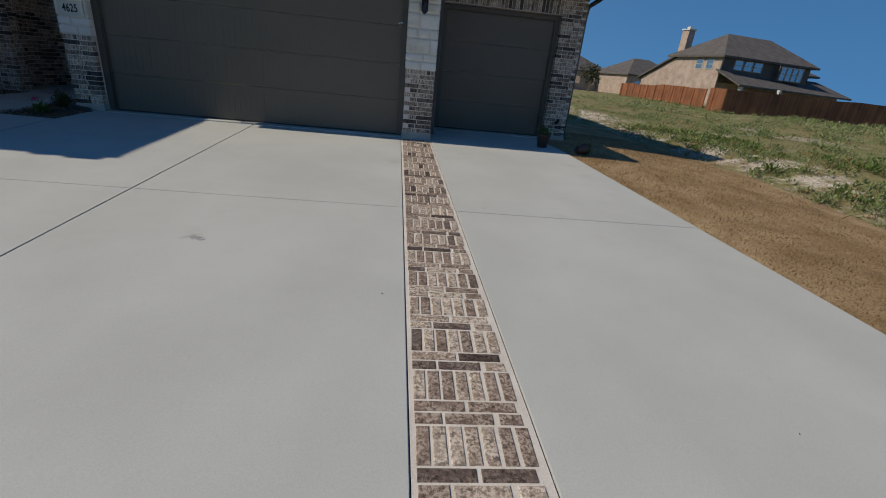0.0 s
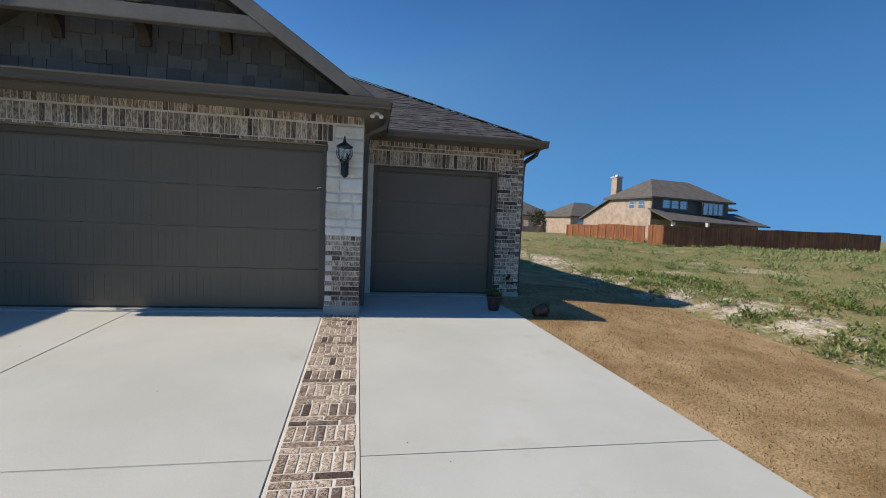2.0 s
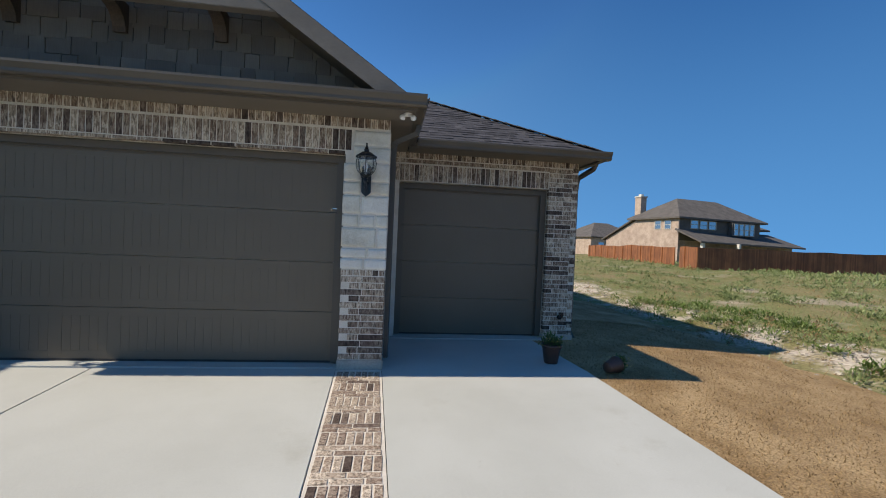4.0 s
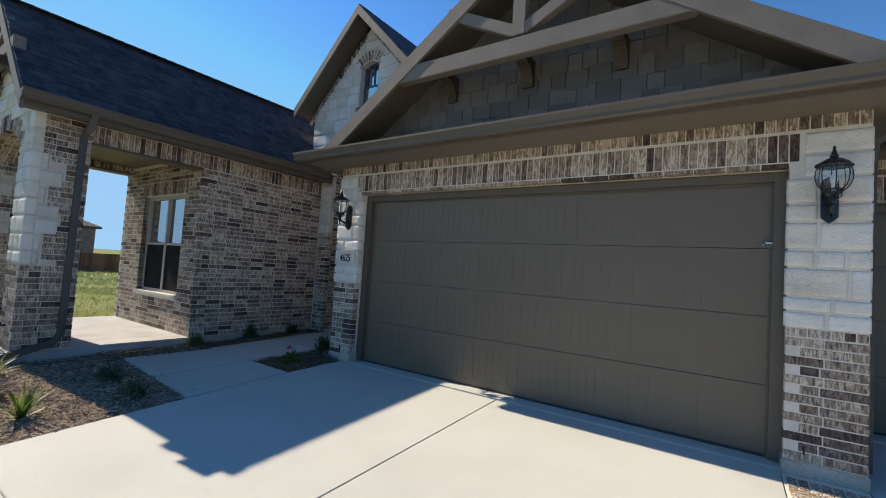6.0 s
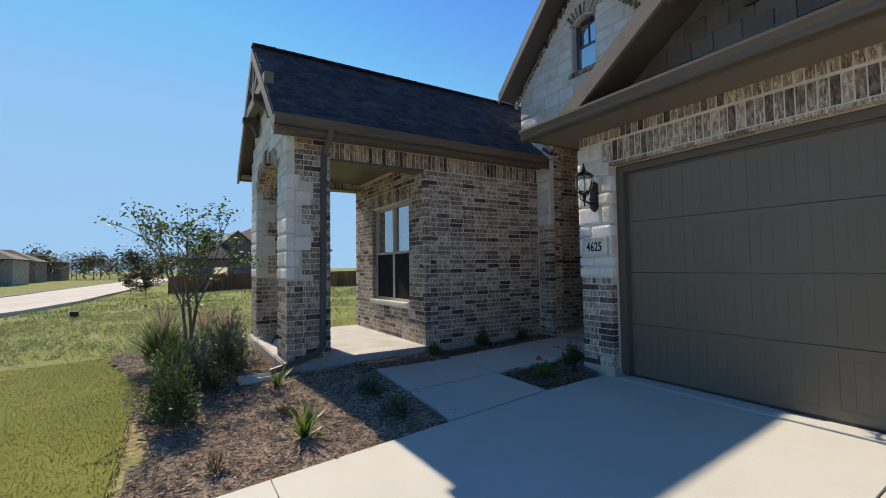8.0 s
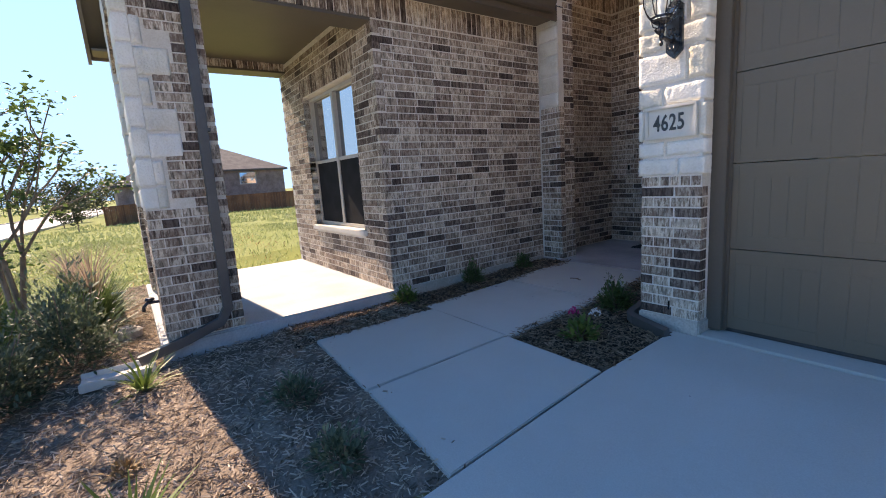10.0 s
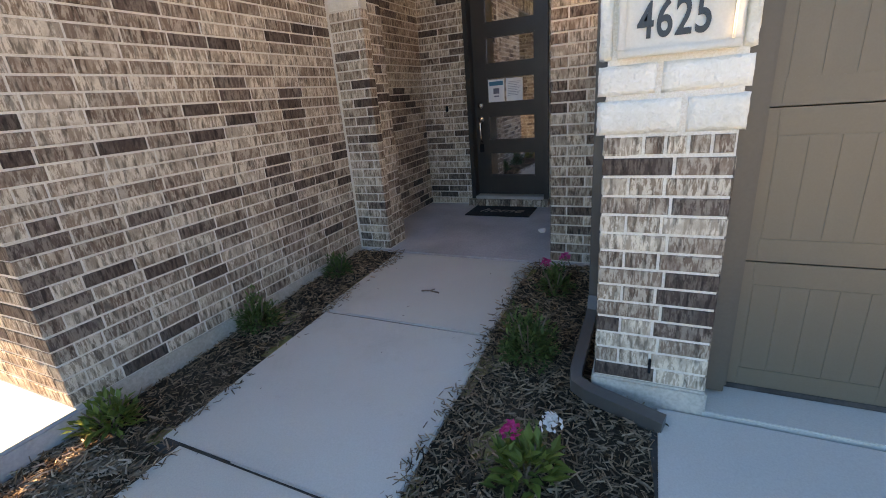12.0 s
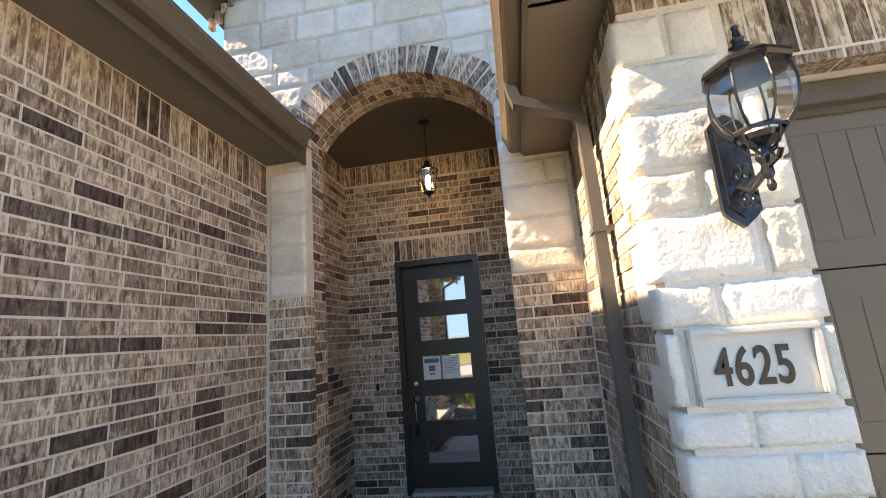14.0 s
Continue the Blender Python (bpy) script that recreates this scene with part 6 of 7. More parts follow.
def shrub(x, y, z, rad, tall, count, size, mat, label, seed, petals=None, category="shrub"):
    rng = random.Random(seed)
    z = max(z, bed_z(x, y) - 0.005)
    t = thing("shrub" if petals is None else "flowering_plant", label, category, at=pose(x, y, z))
    bm = bmesh.new()
    for k in range(6):
        a = k * 1.05 + rng.uniform(-0.3, 0.3)
        tube(bm, [(0, 0, -0.02), (rad * 0.25 * math.cos(a), rad * 0.25 * math.sin(a), tall * 0.35), (rad * 0.5 * math.cos(a), rad * 0.5 * math.sin(a), tall * 0.75)], 0.008, None, 5)
    st = part("stem", bm, BARK, t)
    lv = scatter("foliage", LEAFT, leafy(rng, Vector((0, 0, 0)), rad, tall, count, size), mat, t, kind="")
    if petals:
        for mat2, dx, dy2, h in petals:
            sp = []
            for _ in range(46):
                a, rr = rng.uniform(0, math.tau), rng.uniform(0, 0.042)
                sp.append(Matrix.LocRotScale((dx + rr * math.cos(a), dy2 + rr * math.sin(a), h + 0.03 - rr * rr * 14 + rng.uniform(0, 0.03)), Euler((rng.uniform(-0.9, 0.9), rng.uniform(-0.9, 0.9), a)), (0.027, 0.027, 0.027)))
            scatter("blossom", LEAFT, sp, mat2, t, kind="")
    return t


shrub(-7.72, 7.02, 0.37, 0.17, 0.2, 260, 0.06, LEAFLIGHT, "low yellow-green plant at the wall corner", 11)
shrub(-7.72, 7.98, 0.40, 0.17, 0.33, 1150, 0.034, LEAF, "small rounded boxwood in mulch by the wing wall", 12)
shrub(-7.72, 8.86, 0.43, 0.16, 0.24, 700, 0.035, LEAF, "small dark boxwood near the entry", 13)
shrub(-5.76, 7.42, 0.38, 0.15, 0.17, 170, 0.075, LEAFLIGHT, "low plant with pink and white blossoms in mulch", 14, [(PINK, -0.05, -0.01, 0.19), (WHITEPETAL, 0.08, 0.08, 0.19)], "flower")
shrub(-5.93, 8.16, 0.40, 0.2, 0.36, 1350, 0.035, LEAF, "rounded boxwood beside the downspout", 15)
shrub(-5.93, 8.92, 0.43, 0.16, 0.26, 380, 0.042, LEAF, "small plant with crimson blossoms by the entry", 16, [(PINK, -0.05, -0.02, 0.22), (PINK, 0.06, 0.05, 0.24)], "flower")
shrub(-8.45, 4.15, 0.25, 0.5, 0.95, 3000, 0.058, LEAFGREY, "glossy grey-green shrub in front of the porch", 17)
shrub(-7.95, 3.75, 0.24, 0.45, 0.72, 2400, 0.058, LEAFGREY, "rounded grey-green shrub in the mulch bed", 18)
shrub(-8.8, 3.6, 0.22, 0.5, 0.75, 2600, 0.058, LEAF, "dense green shrub in the mulch bed", 19)
shrub(-6.85, 3.55, 0.23, 0.32, 0.72, 1700, 0.052, LEAF, "upright green shrub at the bed edge", 20)
shrub(-7.5, 3.45, 0.22, 0.36, 0.55, 1500, 0.052, LEAF, "low green shrub at the bed edge", 24)
shrub(-6.46, 5.42, 0.30, 0.2, 0.22, 380, 0.05, LEAFGREY, "low shaded shrub in the mulch", 21)
shrub(-5.68, 5.38, 0.30, 0.18, 0.24, 380, 0.05, LEAFGREY, "low shaded shrub by the driveway", 22)
shrub(-6.4, 4.5, 0.27, 0.09, 0.1, 90, 0.05, WEED, "small dried plant in the mulch", 25)
shrub(-5.55, 3.82, 0.24, 0.12, 0.14, 120, 0.05, WEED, "small dried plant by the driveway", 26)


def spiky(name, x, y, z, count, tall, width, mat, label, seed, spread=0.7, plume=None):
    rng = random.Random(seed)
    z = max(z, bed_z(x, y) - 0.005)
    t = thing(name, label, "plant", at=pose(x, y, z))
    sp = []
    for k in range(count):
        a, tilt = rng.uniform(0, math.tau), abs(rng.gauss(0, spread))
        h = tall * rng.uniform(0.6, 1.1)
        sp.append(Matrix.LocRotScale((0.04 * math.cos(a) * tall, 0.04 * math.sin(a) * tall, 0), Euler((-min(tilt, 1.3), 0, a), "XYZ"), (width, h, h)))
    if count < 60:
        for m in sp:
            scatter("leaf", BLADE, [m], mat, t, kind="")
    else:
        scatter("blade_tuft", BLADE, sp, mat, t)
    if plume:
        scatter("plume", BLADE, [Matrix.LocRotScale((0, 0, tall * 0.5), Euler((-min(abs(rng.gauss(0, spread * 0.8)), 1.0), 0, rng.uniform(0, math.tau))), (0.016, tall * 0.85, tall * 0.85)) for _ in range(plume)], PLUME, t, kind="")
    return t


spiky("yucca", -5.75, 4.53, 0.27, 46, 0.34, 0.028, LEAFLIGHT, "small spiky yucca in the mulch bed", 31, 0.55)
spiky("yucca", -7.42, 4.62, 0.27, 40, 0.30, 0.026, LEAFLIGHT, "small spiky yucca beside the splash block", 32, 0.7)
spiky("ornamental_grass", -9.9, 3.40, 0.2, 950, 0.85, 0.015, LEAF, "tall fountain grass with faded plumes", 33, 0.45, 70)
spiky("ornamental_grass", -9.6, 4.3, 0.22, 500, 0.75, 0.014, LEAF, "fountain grass with faded pink plumes by the porch", 34, 0.45, 60)
spiky("ornamental_grass", -11.0, 4.0, 0.2, 300, 0.7, 0.012, LEAF, "fountain grass clump at the bed end", 35, 0.45, 60)


def tree(x, y, z, tall, stems, leaves, size, mat, label, seed, spread=0.35):
    """A many-stemmed small tree with a loose, gappy crown."""
    rng = random.Random(seed)
    t = thing("tree", label, "tree", at=pose(x, y, z))
    bm = bmesh.new()
    tips = []

    def limb(p, d, l, r, depth):
        q = p + d * l
        mid = p.lerp(q, 0.5) + Vector((rng.gauss(0, l * 0.05), rng.gauss(0, l * 0.05), 0))
        tube(bm, [p, mid, q], r * 2, None, 6)
        if depth == 0:
            tips.append((q, l))
            return
        tips.append((q, l * 0.6))
        for _ in range(rng.choice((2, 3))):
            nd = (d + Vector((rng.gauss(0, 0.5), rng.gauss(0, 0.5), rng.gauss(0.15, 0.25)))).normalized()
            limb(q, nd, l * rng.uniform(0.5, 0.8), r * 0.6, depth - 1)
    for k in range(stems):
        a = k * math.tau / stems + rng.uniform(-0.4, 0.4)
        limb(Vector((0, 0, -0.02)), Vector((math.cos(a) * spread, math.sin(a) * spread, 1)).normalized(), tall * 0.36, 0.012 + tall * 0.004, 3)
    part("trunk", bm, BARK, t)
    sp = []
    for _ in range(leaves):
        q, l = rng.choice(tips)
        p = q + Vector((rng.gauss(0, 0.4), rng.gauss(0, 0.4), rng.gauss(0, 0.35))) * l * 0.55
        s = size * rng.uniform(0.6, 1.3)
        sp.append(Matrix.LocRotScale(p, Euler((rng.uniform(-1, 1), rng.uniform(-1, 1), rng.uniform(0, math.tau))), (s, s, s)))
    scatter("crown", LEAFT, sp, mat, t, kind="")
    return t


tree(-9.4, 3.75, 0.2, 2.9, 3, 2300, 0.06, LEAF, "young many-stemmed tree with sparse leaves in the bed", 41, 0.12)

# ---- canister, hose tap and drain cap by the porch column ----
can = thing("canister", "dark green plastic canister standing in the mulch by the porch", "canister", at=pose(-10.10, 4.44, bed_z(-10.10, 4.44) - 0.01))
bm = bmesh.new()
lathe(bm, [(0, 0), (0.07, 0), (0.078, 0.01), (0.085, 0.26), (0.08, 0.27), (0, 0.27)], 16)
part("body", bm, surface("dark_green_plastic", (0.012, 0.022, 0.018), (0.02, 0.034, 0.028), 6, 80, 0.5, 0.1), can)
bm = bmesh.new()
lathe(bm, [(0, 0.27), (0.09, 0.268), (0.092, 0.285), (0.06, 0.30), (0, 0.302)], 16)
part("lid", bm, BLACK, can, "black lid")
tap = thing("hose_tap", "black garden hose tap on the porch column", "hose tap", at=pose(-8.20, 4.83, 0.80))
bm = bmesh.new()
tube(bm, [(0, 0.0, 0), (0, -0.09, 0), (0, -0.12, -0.03), (0, -0.125, -0.07)], 0.028)
part("spout", bm, BLACK, tap)
bm = bmesh.new()
lathe(bm, [(0, 0.02), (0.035, 0.02), (0.038, 0.03), (0.03, 0.042), (0, 0.045)], 12, pose(0, -0.07, 0))
part("wheel", bm, BLACK, tap)
cap_bm = lathe(bmesh.new(), [(0, 0), (0.12, 0), (0.125, 0.01), (0.12, 0.075), (0.1, 0.085), (0.07, 0.085), (0.065, 0.11), (0, 0.112)], 18)
drain = part("drain_cap", cap_bm, FOOTING)
drain.matrix_world = pose(-9.05, 4.55, bed_z(-9.05, 4.55) - 0.005)
tagged(drain, "tan round drain cap set in the mulch bed", "drain cap")

# ---- flower pots ----
def pot(label, seed):
    t = thing("flower_pot", label, "flower pot", "flower pots")
    bm = bmesh.new()
    lathe(bm, [(0, 0), (0.10, 0), (0.105, 0.01), (0.145, 0.25), (0.158, 0.255), (0.16, 0.29), (0.148, 0.292), (0.14, 0.26), (0, 0.25)], 20)
    p = part("pot", bm, TERRA, t)
    for f in p.data.polygons:
        f.use_smooth = True
    rng = random.Random(seed)
    scatter("foliage", LEAFT, leafy(rng, Vector((0, 0, 0.27)), 0.24, 0.2, 420, 0.05), LEAF, t, kind="")
    scatter("blossom", LEAFT, [Matrix.LocRotScale((rng.gauss(0, 0.12), rng.gauss(0, 0.12), 0.38 + rng.uniform(-0.03, 0.05)), Euler((rng.uniform(-1, 1), 0, rng.uniform(0, 6))), (0.03, 0.03, 0.03)) for _ in range(60)], YELLOW, t, kind="")
    return t


a = pot("brown glazed pot of pale flowers standing by the garage", 51)
a.matrix_world = pose(2.66, 8.28, ground_z(0, 8.28)) @ Matrix.Scale(0.85, 4)
b = pot("brown glazed pot of yellow flowers lying on its side", 52)
b.matrix_world = pose(3.22, 7.85, land(3.3, 7.85) + 0.10, 0, 84, 25) @ Matrix.Scale(0.66, 4)

# ---- weeds, rocks, rough field ----
def weedy(x, y, r):
    n = noise.noise(Vector((x * 0.45, y * 0.45, 7)))
    return n + r.uniform(-0.25, 0.35) > 0.0


tufts("weeds", (6.7, -2, 26, 40), 20000, 0.12, 0.012, WEEDLEAF, "rough green weeds on the open lot", 61, weedy, 0.5)
tufts("dry_weeds", (6.4, -2, 24, 30), 14000, 0.13, 0.012, DRYBLADE, "dry brown weeds among bare soil", 62, lambda x, y, r: not weedy(x, y, r) or r.random() < 0.3, 0.6)
tufts("weeds", (26, 0, 60, 62), 16000, 0.32, 0.09, WEEDLEAF, "far rough green weeds", 63, weedy, 0.5)
tufts("weeds", (-30, -4, -12.6, 14), 20000, 0.12, 0.02, WEEDLEAF, "rough grass on the neighbouring lot", 64, weedy, 0.5)
tufts("dry_weeds", (-24, -4, -12.6, 8), 3000, 0.12, 0.014, DRYBLADE, "dry grass on the neighbouring lot", 65, lambda x, y, r: not weedy(x, y, r), 0.6)
tufts("weeds", (-62, -4, -30, 30), 16000, 0.22, 0.06, WEEDLEAF, "far rough grass", 66, weedy, 0.5)
tufts("weeds", (-30, 9.4, -12.0, 24), 9000, 0.12, 0.03, WEEDLEAF, "grass on the lot behind the porch", 67, weedy, 0.5)


def clumps(area, count, seed, big, label, mat):
    """Low bushy weeds of many small leaves, thicker in some patches."""
    rng = random.Random(seed)
    x0, y0, x1, y1 = area
    sp = []
    for _ in range(count):
        x, y = rng.uniform(x0, x1), rng.uniform(y0, y1)
        if noise.noise(Vector((x * 0.4, y * 0.4, 11))) < rng.uniform(-0.35, 0.2):
            continue
        r = big * rng.uniform(0.4, 1.2)
        sp += leafy(rng, Vector((x, y, land(x, y) - 0.01)), r, r * rng.uniform(0.5, 1.0), 42, r * 0.28)
    scatter("weeds", LEAFT, sp, mat, None, label, "weeds")


clumps((6.9, 0, 14, 22), 1100, 71, 0.26, "bushy sage-green weeds along the lot edge", WEEDLEAF)
clumps((12, 4, 34, 44), 1200, 72, 0.42, "bushy green weeds across the open lot", WEEDLEAF)
clumps((7.3, 1.5, 10.5, 16), 380, 75, 0.30, "thick green weeds on the bank of the lot", LEAFLIGHT)
clumps((6.8, 1, 11, 18), 420, 73, 0.16, "dry brown weed clumps on bare soil", DRYBLADE)
clumps((-30, -4, -12.8, 6), 1500, 74, 0.22, "bushy weeds on the neighbouring lot", WEEDLEAF)
rng = random.Random(7)
for k in range(46):
    y = rng.uniform(1, 22)
    x = 6.9 + rng.gauss(0.5, 0.7) + 0.02 * y
    s = rng.choice((0.04, 0.05, 0.06, 0.07, 0.08, 0.12))
    bm = bmesh.new()
    bmesh.ops.create_icosphere(bm, subdivisions=2, radius=1)
    off = Vector((k * 3.1, 0, 0))
    for v in bm.verts:
        v.co *= 1 + 0.45 * noise.noise(v.co * 1.3 + off)
        v.co = Vector((v.co.x * s, v.co.y * s * 0.8, v.co.z * s * 0.45))
    ob = part("rock", bm, ROCK)
    ob.matrix_world = pose(x, y, land(x, y) + s * 0.12, 0, 0, rng.uniform(0, 360))
    tagged(ob, "pale limestone rock on bare soil", "rock", "lot edge rocks")
spots = []
for k in range(2600):
    y = rng.uniform(-1, 26)
    x = 7.3 + rng.gauss(0.4, 0.6)
    s = rng.uniform(0.01, 0.05)
    spots.append(turned(x, y, land(x, y), s, s, s, rng, 0.2))
scatter("pebbles", PEBBLE, spots, ROCK, None, "pale pebbles and rubble along the lot edge", "rubble")

# ---- street ----
def street_y(x, off):
    return -7.9 - 0.085 * (x if x < 0 else x * 0.2) + off


def ribbon(name, off0, off1, dz, material, label, category, x0=-170, x1=60, step=4):
    vs, fs = [], []
    n = int((x1 - x0) / step)
    for i in range(n + 1):
        x = x0 + i * step
        ya, yb = street_y(x, off0), street_y(x, off1)
        zz = (land(x, street_y(x, 0)) + land(x, street_y(x, -9.5))) / 2 + dz
        vs += [(x, ya, zz), (x, yb, zz), (x, ya, zz - 0.3), (x, yb, zz - 0.3)]
    for i in range(n):
        a = 4 * i
        fs += [(a, a + 4, a + 5, a + 1), (a + 2, a + 6, a + 4, a), (a + 1, a + 5, a + 7, a + 3)]
    me = bpy.data.meshes.new(name)
    me.from_pydata(vs, [], fs)
    me.materials.append(material)
    return tagged(new(name, me), label, category, "", "structure")


ribbon("road", -9.5, 0, 0.14, ASPHALT, "pale concrete street past the lots", "road")
ribbon("kerb", -0.02, 0.16, 0.26, ASPHALT, "pale concrete kerb along the street", "kerb")
ribbon("kerb", -9.66, -9.48, 0.26, ASPHALT, "pale concrete kerb on the far side", "kerb")

# ---- fences ----
def fence(p, q, label, near, tall=1.83):
    f = thing("fence", label, "fence", "lot fences")
    p, q = Vector((*p, 0)), Vector((*q, 0))
    L = (q - p).length
    d = (q - p) / L
    ang = math.atan2(d.y, d.x)
    n = int(L / 0.145)
    me = bpy.data.meshes.new("board")
    bm = bmesh.new()
    add_box(bm, 0, -0.01, 0, 0.138, 0.01, tall)
    bm.to_mesh(me)
    bm.free()
    me.materials.append(FENCE)
    for i in range(n):
        c = p + d * (i * 0.145)
        ob = new("board", me)
        ob.parent = f
        ob.matrix_world = Matrix.Translation((c.x, c.y, land(c.x, c.y) - 0.03)) @ Matrix.Rotation(ang, 4, "Z")
    for k in range(int(L / 2.4) + 1):
        c = p + d * min(k * 2.4, L)
        bm = bmesh.new()
        add_box(bm, -0.05, 0.012, -0.1, 0.05, 0.11, tall - 0.02)
        ob = part("post", bm, FENCE2, f)
        ob.matrix_world = Matrix.Translation((c.x, c.y, land(c.x, c.y))) @ Matrix.Rotation(ang, 4, "Z")
    return f


fence((24.7, 34.2), (52.5, 38.2), "red-brown cedar board fence round the neighbouring yard", 0)
fence((24.7, 34.2), (25.7, 37.8), "red-brown cedar board fence beside the yard opening", 0)
fence((28.3, 42.0), (31.2, 66.6), "sunlit orange cedar board fence along the yard", 0)
fence((-55.5, 3.0), (-54, 24), "red-brown cedar board fence behind the neighbouring lot", 0)


# ---- houses ----
def far_window(h, face, u, v, w, t):
    wn2 = bpy.data.objects.new("window", None)
    scene.collection.objects.link(wn2)
    wn2.parent = h
    bm = bmesh.new()
    for a, b, c, d in ((u, v, u + 0.09, v + t), (u + w - 0.09, v, u + w, v + t), (u + 0.09, v, u + w - 0.09, v + 0.09), (u + 0.09, v + t - 0.09, u + w - 0.09, v + t), (u + 0.09, v + t / 2 - 0.03, u + w - 0.09, v + t / 2 + 0.03)):
        add_box(bm, a, -0.05, b, c, 0.02, d)
    bmesh.ops.transform(bm, matrix=face.matrix(0, 0), verts=bm.verts)
    part("frame", bm, VINYL, wn2)
    bm = bmesh.new()
    add_box(bm, u + 0.09, -0.015, v + 0.09, u + w - 0.09, 0.01, v + t - 0.09)
    bmesh.ops.transform(bm, matrix=face.matrix(0, 0), verts=bm.verts)
    part("pane", bm, PANE, wn2)


def hip(bm, x0, y0, x1, y1, z, rise, over=0.45, inset=None):
    """A hipped roof over a rectangle."""
    x0, y0, x1, y1 = x0 - over, y0 - over, x1 + over, y1 + over
    i = min(x1 - x0, y1 - y0) / 2 if inset is None else inset
    if x1 - x0 > y1 - y0:
        r0, r1 = (x0 + i, (y0 + y1) / 2, z + rise), (x1 - i, (y0 + y1) / 2, z + rise)
    else:
        r0, r1 = ((x0 + x1) / 2, y0 + i, z + rise), ((x0 + x1) / 2, y1 - i, z + rise)
    c = [bm.verts.new(p) for p in ((x0, y0, z), (x1, y0, z), (x1, y1, z), (x0, y1, z))]
    lo = [bm.verts.new((v.co.x, v.co.y, z - 0.22)) for v in c]
    a, b = bm.verts.new(r0), bm.verts.new(r1)
    if x1 - x0 > y1 - y0:
        for f in ((c[0], c[1], b, a), (c[1], c[2], b), (c[2], c[3], a, b), (c[3], c[0], a)):
            bm.faces.new(f)
    else:
        for f in ((c[0], c[1], a), (c[1], c[2], b, a), (c[2], c[3], b), (c[3], c[0], a, b)):
            bm.faces.new(f)
    for k in range(4):
        bm.faces.new((c[k], lo[k], lo[(k + 1) % 4], c[(k + 1) % 4]))
    bm.faces.new(lo)
    bmesh.ops.recalc_face_normals(bm, faces=bm.faces[:])


def neighbour_house():
    """Two-storey brick house with a covered patio; local x along its yard side."""
    h = thing("house", "two-storey tan brick house with grey hipped roof and covered patio", "house")
    z1, z2 = 3.2, 6.0
    boxes("wall", [(0, 0, -0.5, 22, 13, z1)], TANBRICK, h)
    boxes("upper_wall", [(0.22, 0.02, z1, 15, 7.0, z2)], SIDING, h)
    bm = bmesh.new()
    prism(bm, [(-13, z1), (0, z1), (0, z2), (-7, z2), (-12.8, z1 + 0.2)], 0, 0.2, Matrix.Rotation(radians(-90), 4, "Z"))
    part("gable_wall", bm, TANBRICK, h)
    bm = bmesh.new()
    hip(bm, 0, 0, 15.5, 8, z2 + 0.2, 2.9)
    roof_plane(bm, [(-0.4, 7.2, z2 + 0.25), (15, 7.2, z2 + 0.25), (15, 13.6, z1 + 0.1), (-0.4, 13.6, z1 + 0.1)], 0.2)
    part("roof", bm, FARROOF, h)
    bm = bmesh.new()
    hip(bm, 13, 2, 19, 10, z2 - 0.6, 1.6)
    boxes("wing_wall", [(14, 2.5, z1, 18.6, 9.5, z2 - 0.75)], SIDING, h)
    part("roof_wing", bm, FARROOF, h)
    bm = bmesh.new()
    roof_plane(bm, [(-0.4, -3.6, z1 - 0.1), (22.6, -1.4, z1 - 0.2), (20.5, 2.5, z1 + 1.6), (-0.4, 0.2, z1 + 1.5)], 0.2)
    part("patio_roof", bm, FARROOF, h)
    for x in (0.3, 6.5):
        boxes("post", [(x, -3.3, -0.5, x + 0.35, -2.95, z1 - 0.2)], CAST, h)
    boxes("chimney", [(0.6, 7.0, z2 - 0.5, 1.6, 8.1, z2 + 3.3)], TANBRICK, h)
    boxes("chimney_cap", [(0.5, 6.9, z2 + 3.3, 1.7, 8.2, z2 + 3.45), (0.9, 7.3, z2 + 3.45, 1.3, 7.8, z2 + 3.75)], CAST, h)
    f = Face((0, 0, 0), (1, 0, 0))
    for u in (2.0, 3.6, 5.2):
        far_window(h, f, u, z1 + 1.55, 1.4, 1.15)
    boxes("bay", [(8.8, -0.6, z1 + 0.9, 13.2, 0.02, z2 - 0.1)], SIDING, h)
    f2 = Face((0, -0.6, 0), (1, 0, 0))
    for u in (9.1, 10.1, 11.1, 12.1):
        far_window(h, f2, u, z1 + 1.0, 0.9, 1.6)
    for u in (1.6, 9.5, 11.3, 16.5, 18.2):
        far_window(h, f, u, 0.7, 1.5, 1.7)
    boxes("patio_door", [(2.6, -0.03, -0.2, 4.4, 0.01, 2.2)], PANE, h)
    fw = Face((0, 13, 0), (0, -1, 0))
    for u in (9.2, 10.8):
        far_window(h, fw, u, z1 + 1.4, 1.1, 1.2)
    return h


nh = neighbour_house()
nh.matrix_world = pose(36.9, 53.7, 0.37, 0, 0, 13.0)


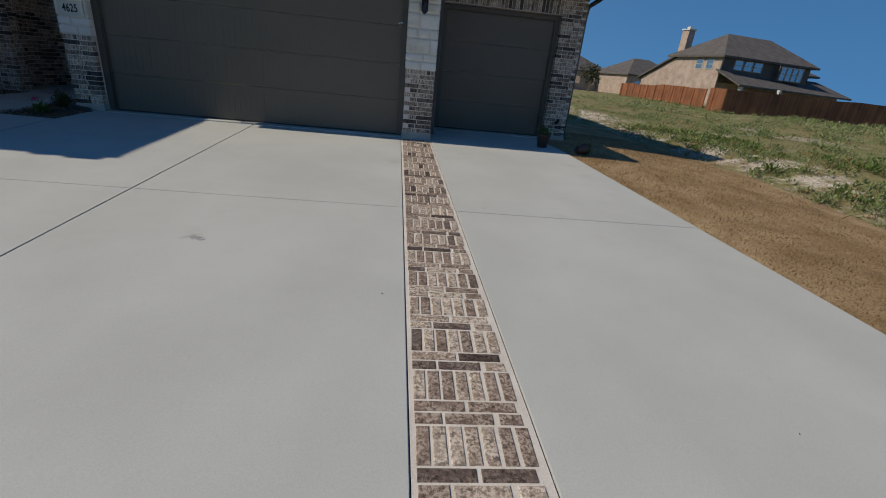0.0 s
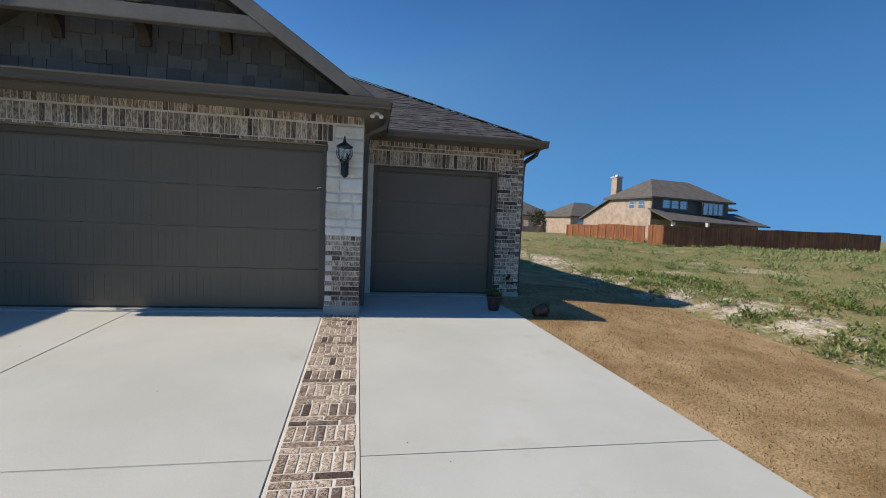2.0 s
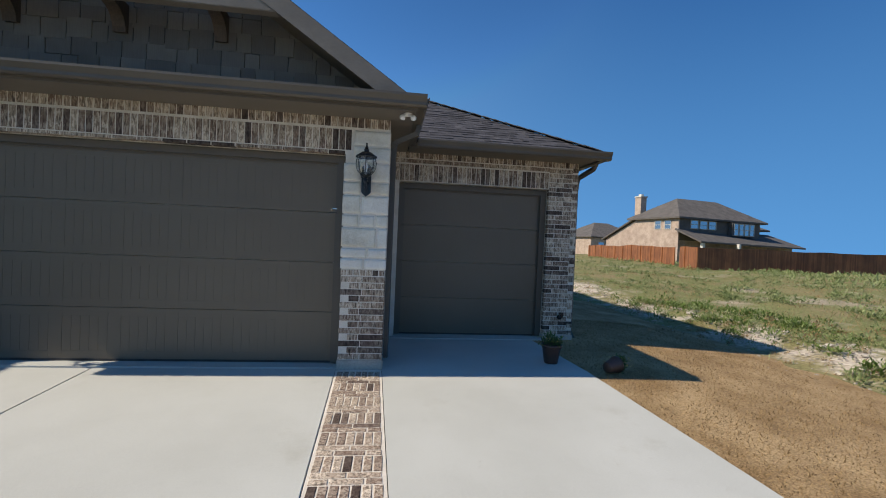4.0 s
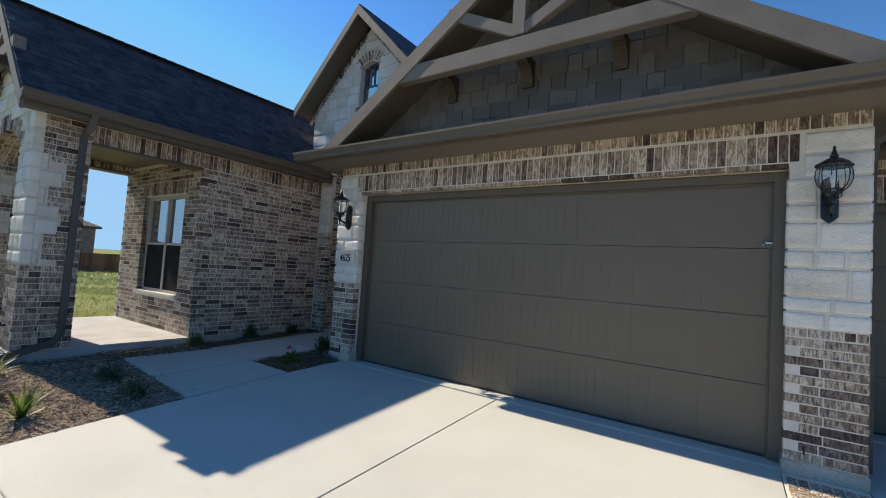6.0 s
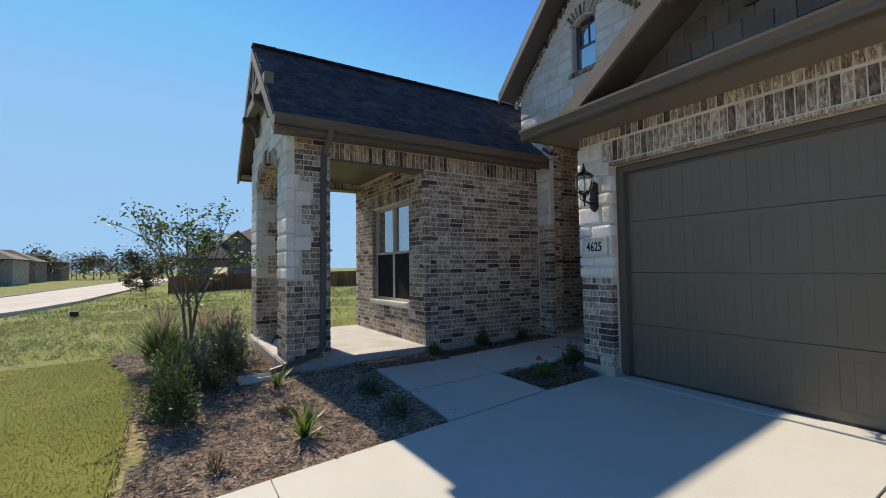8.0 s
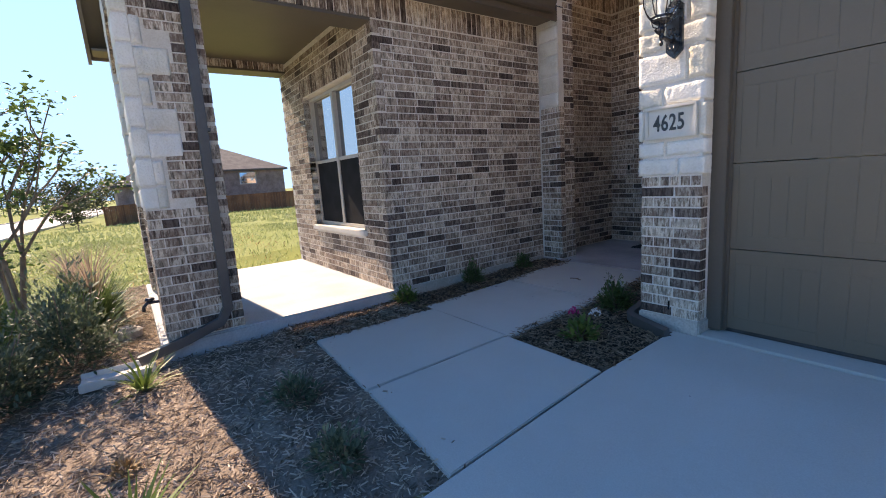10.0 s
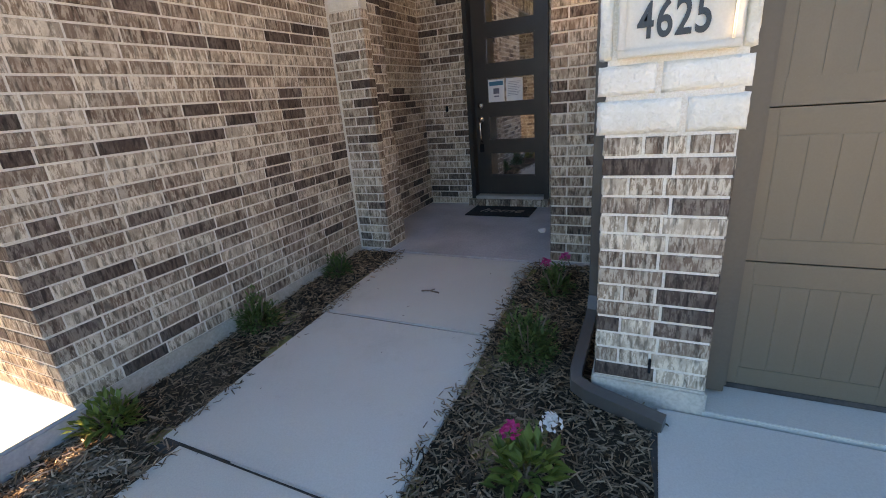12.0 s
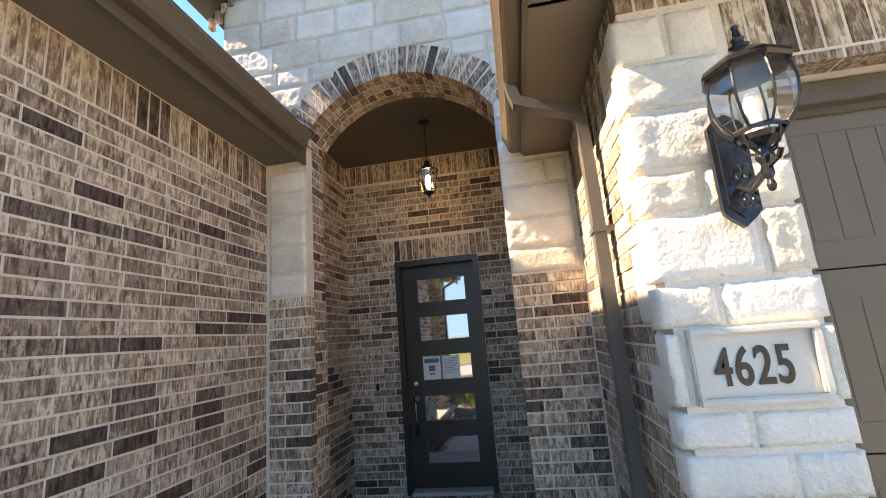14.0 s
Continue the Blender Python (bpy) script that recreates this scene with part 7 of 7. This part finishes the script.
def plain_house(label, w, d, tall, rise, wall, roof, windows, gables=()):
    h = thing("house", label, "house", "street houses")
    boxes("wall", [(0, 0, -0.8, w, d, tall)], wall, h)
    bm = bmesh.new()
    hip(bm, 0, 0, w, d, tall + 0.15, rise, 0.45)
    part("roof", bm, roof, h)
    for gx, gw, gz in gables:
        bm = bmesh.new()
        prism(bm, [(gx, -0.8), (gx + gw, -0.8), (gx + gw, tall), (gx + gw / 2, tall + gz), (gx, tall)], -1.2, 0.5)
        part("gable_wall", bm, wall, h)
        bm = bmesh.new()
        for s in (-1, 1):
            c = [(gx + gw / 2, -1.6, tall + gz + 0.15), (gx + gw / 2 + s * (gw / 2 + 0.4), -1.6, tall - 0.2), (gx + gw / 2 + s * (gw / 2 + 0.4), d / 2, tall - 0.2), (gx + gw / 2, d / 2, tall + gz + 0.15)]
            roof_plane(bm, c if s > 0 else c[::-1], 0.15)
        part("gable_roof", bm, roof, h)
    f = Face((0, 0, 0), (1, 0, 0))
    for u, v, ww, t in windows:
        far_window(h, f, u, v, ww, t)
    return h


lh = plain_house("brown brick house with a grey hipped roof behind a fence", 15, 13, 4.6, 3.4, GREYBRICK, FARROOF, [(5.0, 2.9, 1.8, 1.5), (9.5, 2.9, 2.0, 1.5), (3.5, 0.2, 1.4, 1.6)], [(0.5, 5.0, 2.2)])
lh.matrix_world = pose(-61.5, 7.0, -0.4, 0, 0, 94)
lh2 = plain_house("brown brick house with a dark roof beside the street", 7, 10, 3.4, 2.4, GREYBRICK, DARKROOF, [(3, 1.0, 1.6, 1.6)])
lh2.matrix_world = pose(-57.5, 4.2, -0.5, 0, 0, 92)
for x, y, c, rf, tl in ((-125, -40, TANBRICK, FARROOF, 5.2), (-152, -42, GREYBRICK, DARKROOF, 5.2), (-182, -42, TANBRICK, DARKROOF, 5.4)):
    o = plain_house("two-tone brick street house with a dark roof", 15, 12, tl, 3.2, c, rf, [(2, 3.3, 1.6, 1.5), (9, 3.3, 1.8, 1.5), (3, 0.4, 1.4, 1.8)], [(8.0, 5.0, 2.0)])
    o.matrix_world = pose(x, y, -0.8, 0, 0, 90)
for x, y in ((44, 92), (30, 98), (60, 100)):
    o = plain_house("pale brick house with a grey roof beyond the field", 15, 11, 3.4, 3.4, TANBRICK, FARROOF, [(2, 0.8, 1.6, 1.6), (6, 0.8, 1.6, 1.6), (10, 0.8, 1.6, 1.6)])
    o.matrix_world = pose(x, y, 1.2, 0, 0, 15)


# ---- far trees ----
def far_tree(x, y, tall, wide, seed):
    rng = random.Random(seed)
    z = land(x, y)
    t = thing("tree", "dark leafy tree beyond the street", "tree", "far trees", at=pose(x, y, z))
    bm = bmesh.new()
    lathe(bm, [(0.02 * tall, -0.2), (0.016 * tall, tall * 0.3), (0.008 * tall, tall * 0.7), (0, tall * 0.8)], 7)
    part("trunk", bm, BARK, t)
    sp = []
    lobes = [(Vector((rng.gauss(0, wide * 0.3), rng.gauss(0, wide * 0.3), tall * rng.uniform(0.35, 0.85))), wide * rng.uniform(0.2, 0.42)) for _ in range(9)]
    for c, r in lobes:
        for _ in range(90):
            d = Vector((rng.gauss(0, 1), rng.gauss(0, 1), rng.gauss(0, 0.8))).normalized() * r * rng.uniform(0.5, 1.05)
            s = tall * rng.uniform(0.05, 0.1)
            sp.append(Matrix.LocRotScale(c + d, Euler((rng.uniform(-1, 1), rng.uniform(-1, 1), rng.uniform(0, 6))), (s, s, s)))
    scatter("crown", LEAFT, sp, FARLEAF, t, kind="")


rng = random.Random(9)
for k in range(26):
    far_tree(-175 - rng.uniform(0, 60), -34 + k * 2.6 + rng.uniform(-1, 1), rng.uniform(6, 11), rng.uniform(7, 11), 100 + k)
for k, (x, y, s) in enumerate(((-52, 1.2, 2.6), (-64, -0.8, 3.0), (-74, 0.0, 4.2), (-90, 1.0, 4.0), (-52, -20.5, 3.4), (31, 78, 4.5))):
    far_tree(x, y, s, s * 0.55, 200 + k)
# utility box on the lot
ub = boxes("utility_box", [(-27.2, -0.4, -0.4, -26.9, -0.1, -0.06), (-27.22, -0.42, -0.06, -26.88, -0.08, -0.02)], BLACK, None, 0.02)
tagged(ub, "dark utility box in the rough grass", "utility box")
boxes_v = boxes("sign_board", [(-44.03, -9.5, 0.1, -43.97, -8.3, 0.75)], PAPER, None, 0.01)
tagged(boxes_v, "white board standing in the street", "sign")

# ---- brick band in the driveway ----
band = tagged(slab("pavement_band", askew(-0.082, -7.6, 0.443, 7.92), lambda x, y: ground_z(x, y) - 0.004, 0.1, MORTAR, "", "", 0), "brick paver band with white mortar across the driveway", "driveway band", "", "structure")
SLOPE = math.atan(0.041)
pav, y, rng = [], 7.86, random.Random(12)


def paver(x, y, w, l):
    """One paver lying flat: w across the drive, l along it."""
    m = Matrix.Translation((drive_x(x, y), y, ground_z(x, y) + 0.001)) @ Matrix.Rotation(SLOPE, 4, "X") @ Matrix.Rotation(radians(-90), 4, "X")
    # local x across, local z along the drive, local y downwards
    pav.append((m, w, l, 0.05))


x0b, wb = -0.060, 0.488
while y > -5:
    p7 = wb / 7
    y -= 0.215
    for k in range(7):
        paver(x0b + k * p7, y, p7 - 0.011, 0.2)
    for r in range(2):
        y -= 0.075
        u = 0.0
        cuts = (0.25, wb) if r == 0 else (0.135, 0.37, wb)
        for c in cuts:
            paver(x0b + u, y, c - u - 0.011, 0.062)
            u = c
laying(band, pav, "paver", PAVER, PAVERS, (0.2, 1.5, 0.1))

# ---- small litter on the walk and drive ----
rng = random.Random(77)
bm = bmesh.new()
tube(bm, [(-6.86, 8.72, walk_z(0, 8.72) + 0.006), (-6.80, 8.735, walk_z(0, 8.73) + 0.008), (-6.72, 8.72, walk_z(0, 8.72) + 0.006)], 0.012, None, 6)
tube(bm, [(-6.80, 8.735, walk_z(0, 8.73) + 0.008), (-6.77, 8.76, walk_z(0, 8.76) + 0.01)], 0.007, None, 5)
tagged(part("twig", bm, BARK), "small dark twig on the concrete walk", "twig")
for k in range(26):
    if k < 12:
        x, y = rng.uniform(-7.3, -6.3), rng.uniform(6, 9.2)
        z = walk_z(x, y)
    else:
        x, y = rng.uniform(-5, 2.9), rng.uniform(0.3, 7.4)
        z = ground_z(x, y)
    s = rng.uniform(0.01, 0.025)
    ob = scatter("mulch_scrap", CHIPT, [turned(x, y, z + 0.001, s, s, s, rng, 0.1)], MATBLACK, None, "dark bark scrap on the pale concrete", "bark scrap", "")
    ob["group"] = "bark scraps"

# ---- bricks, stones and other pieces of the walls and floors ----
for job, extra in LATER:
    lay(*job, **extra)
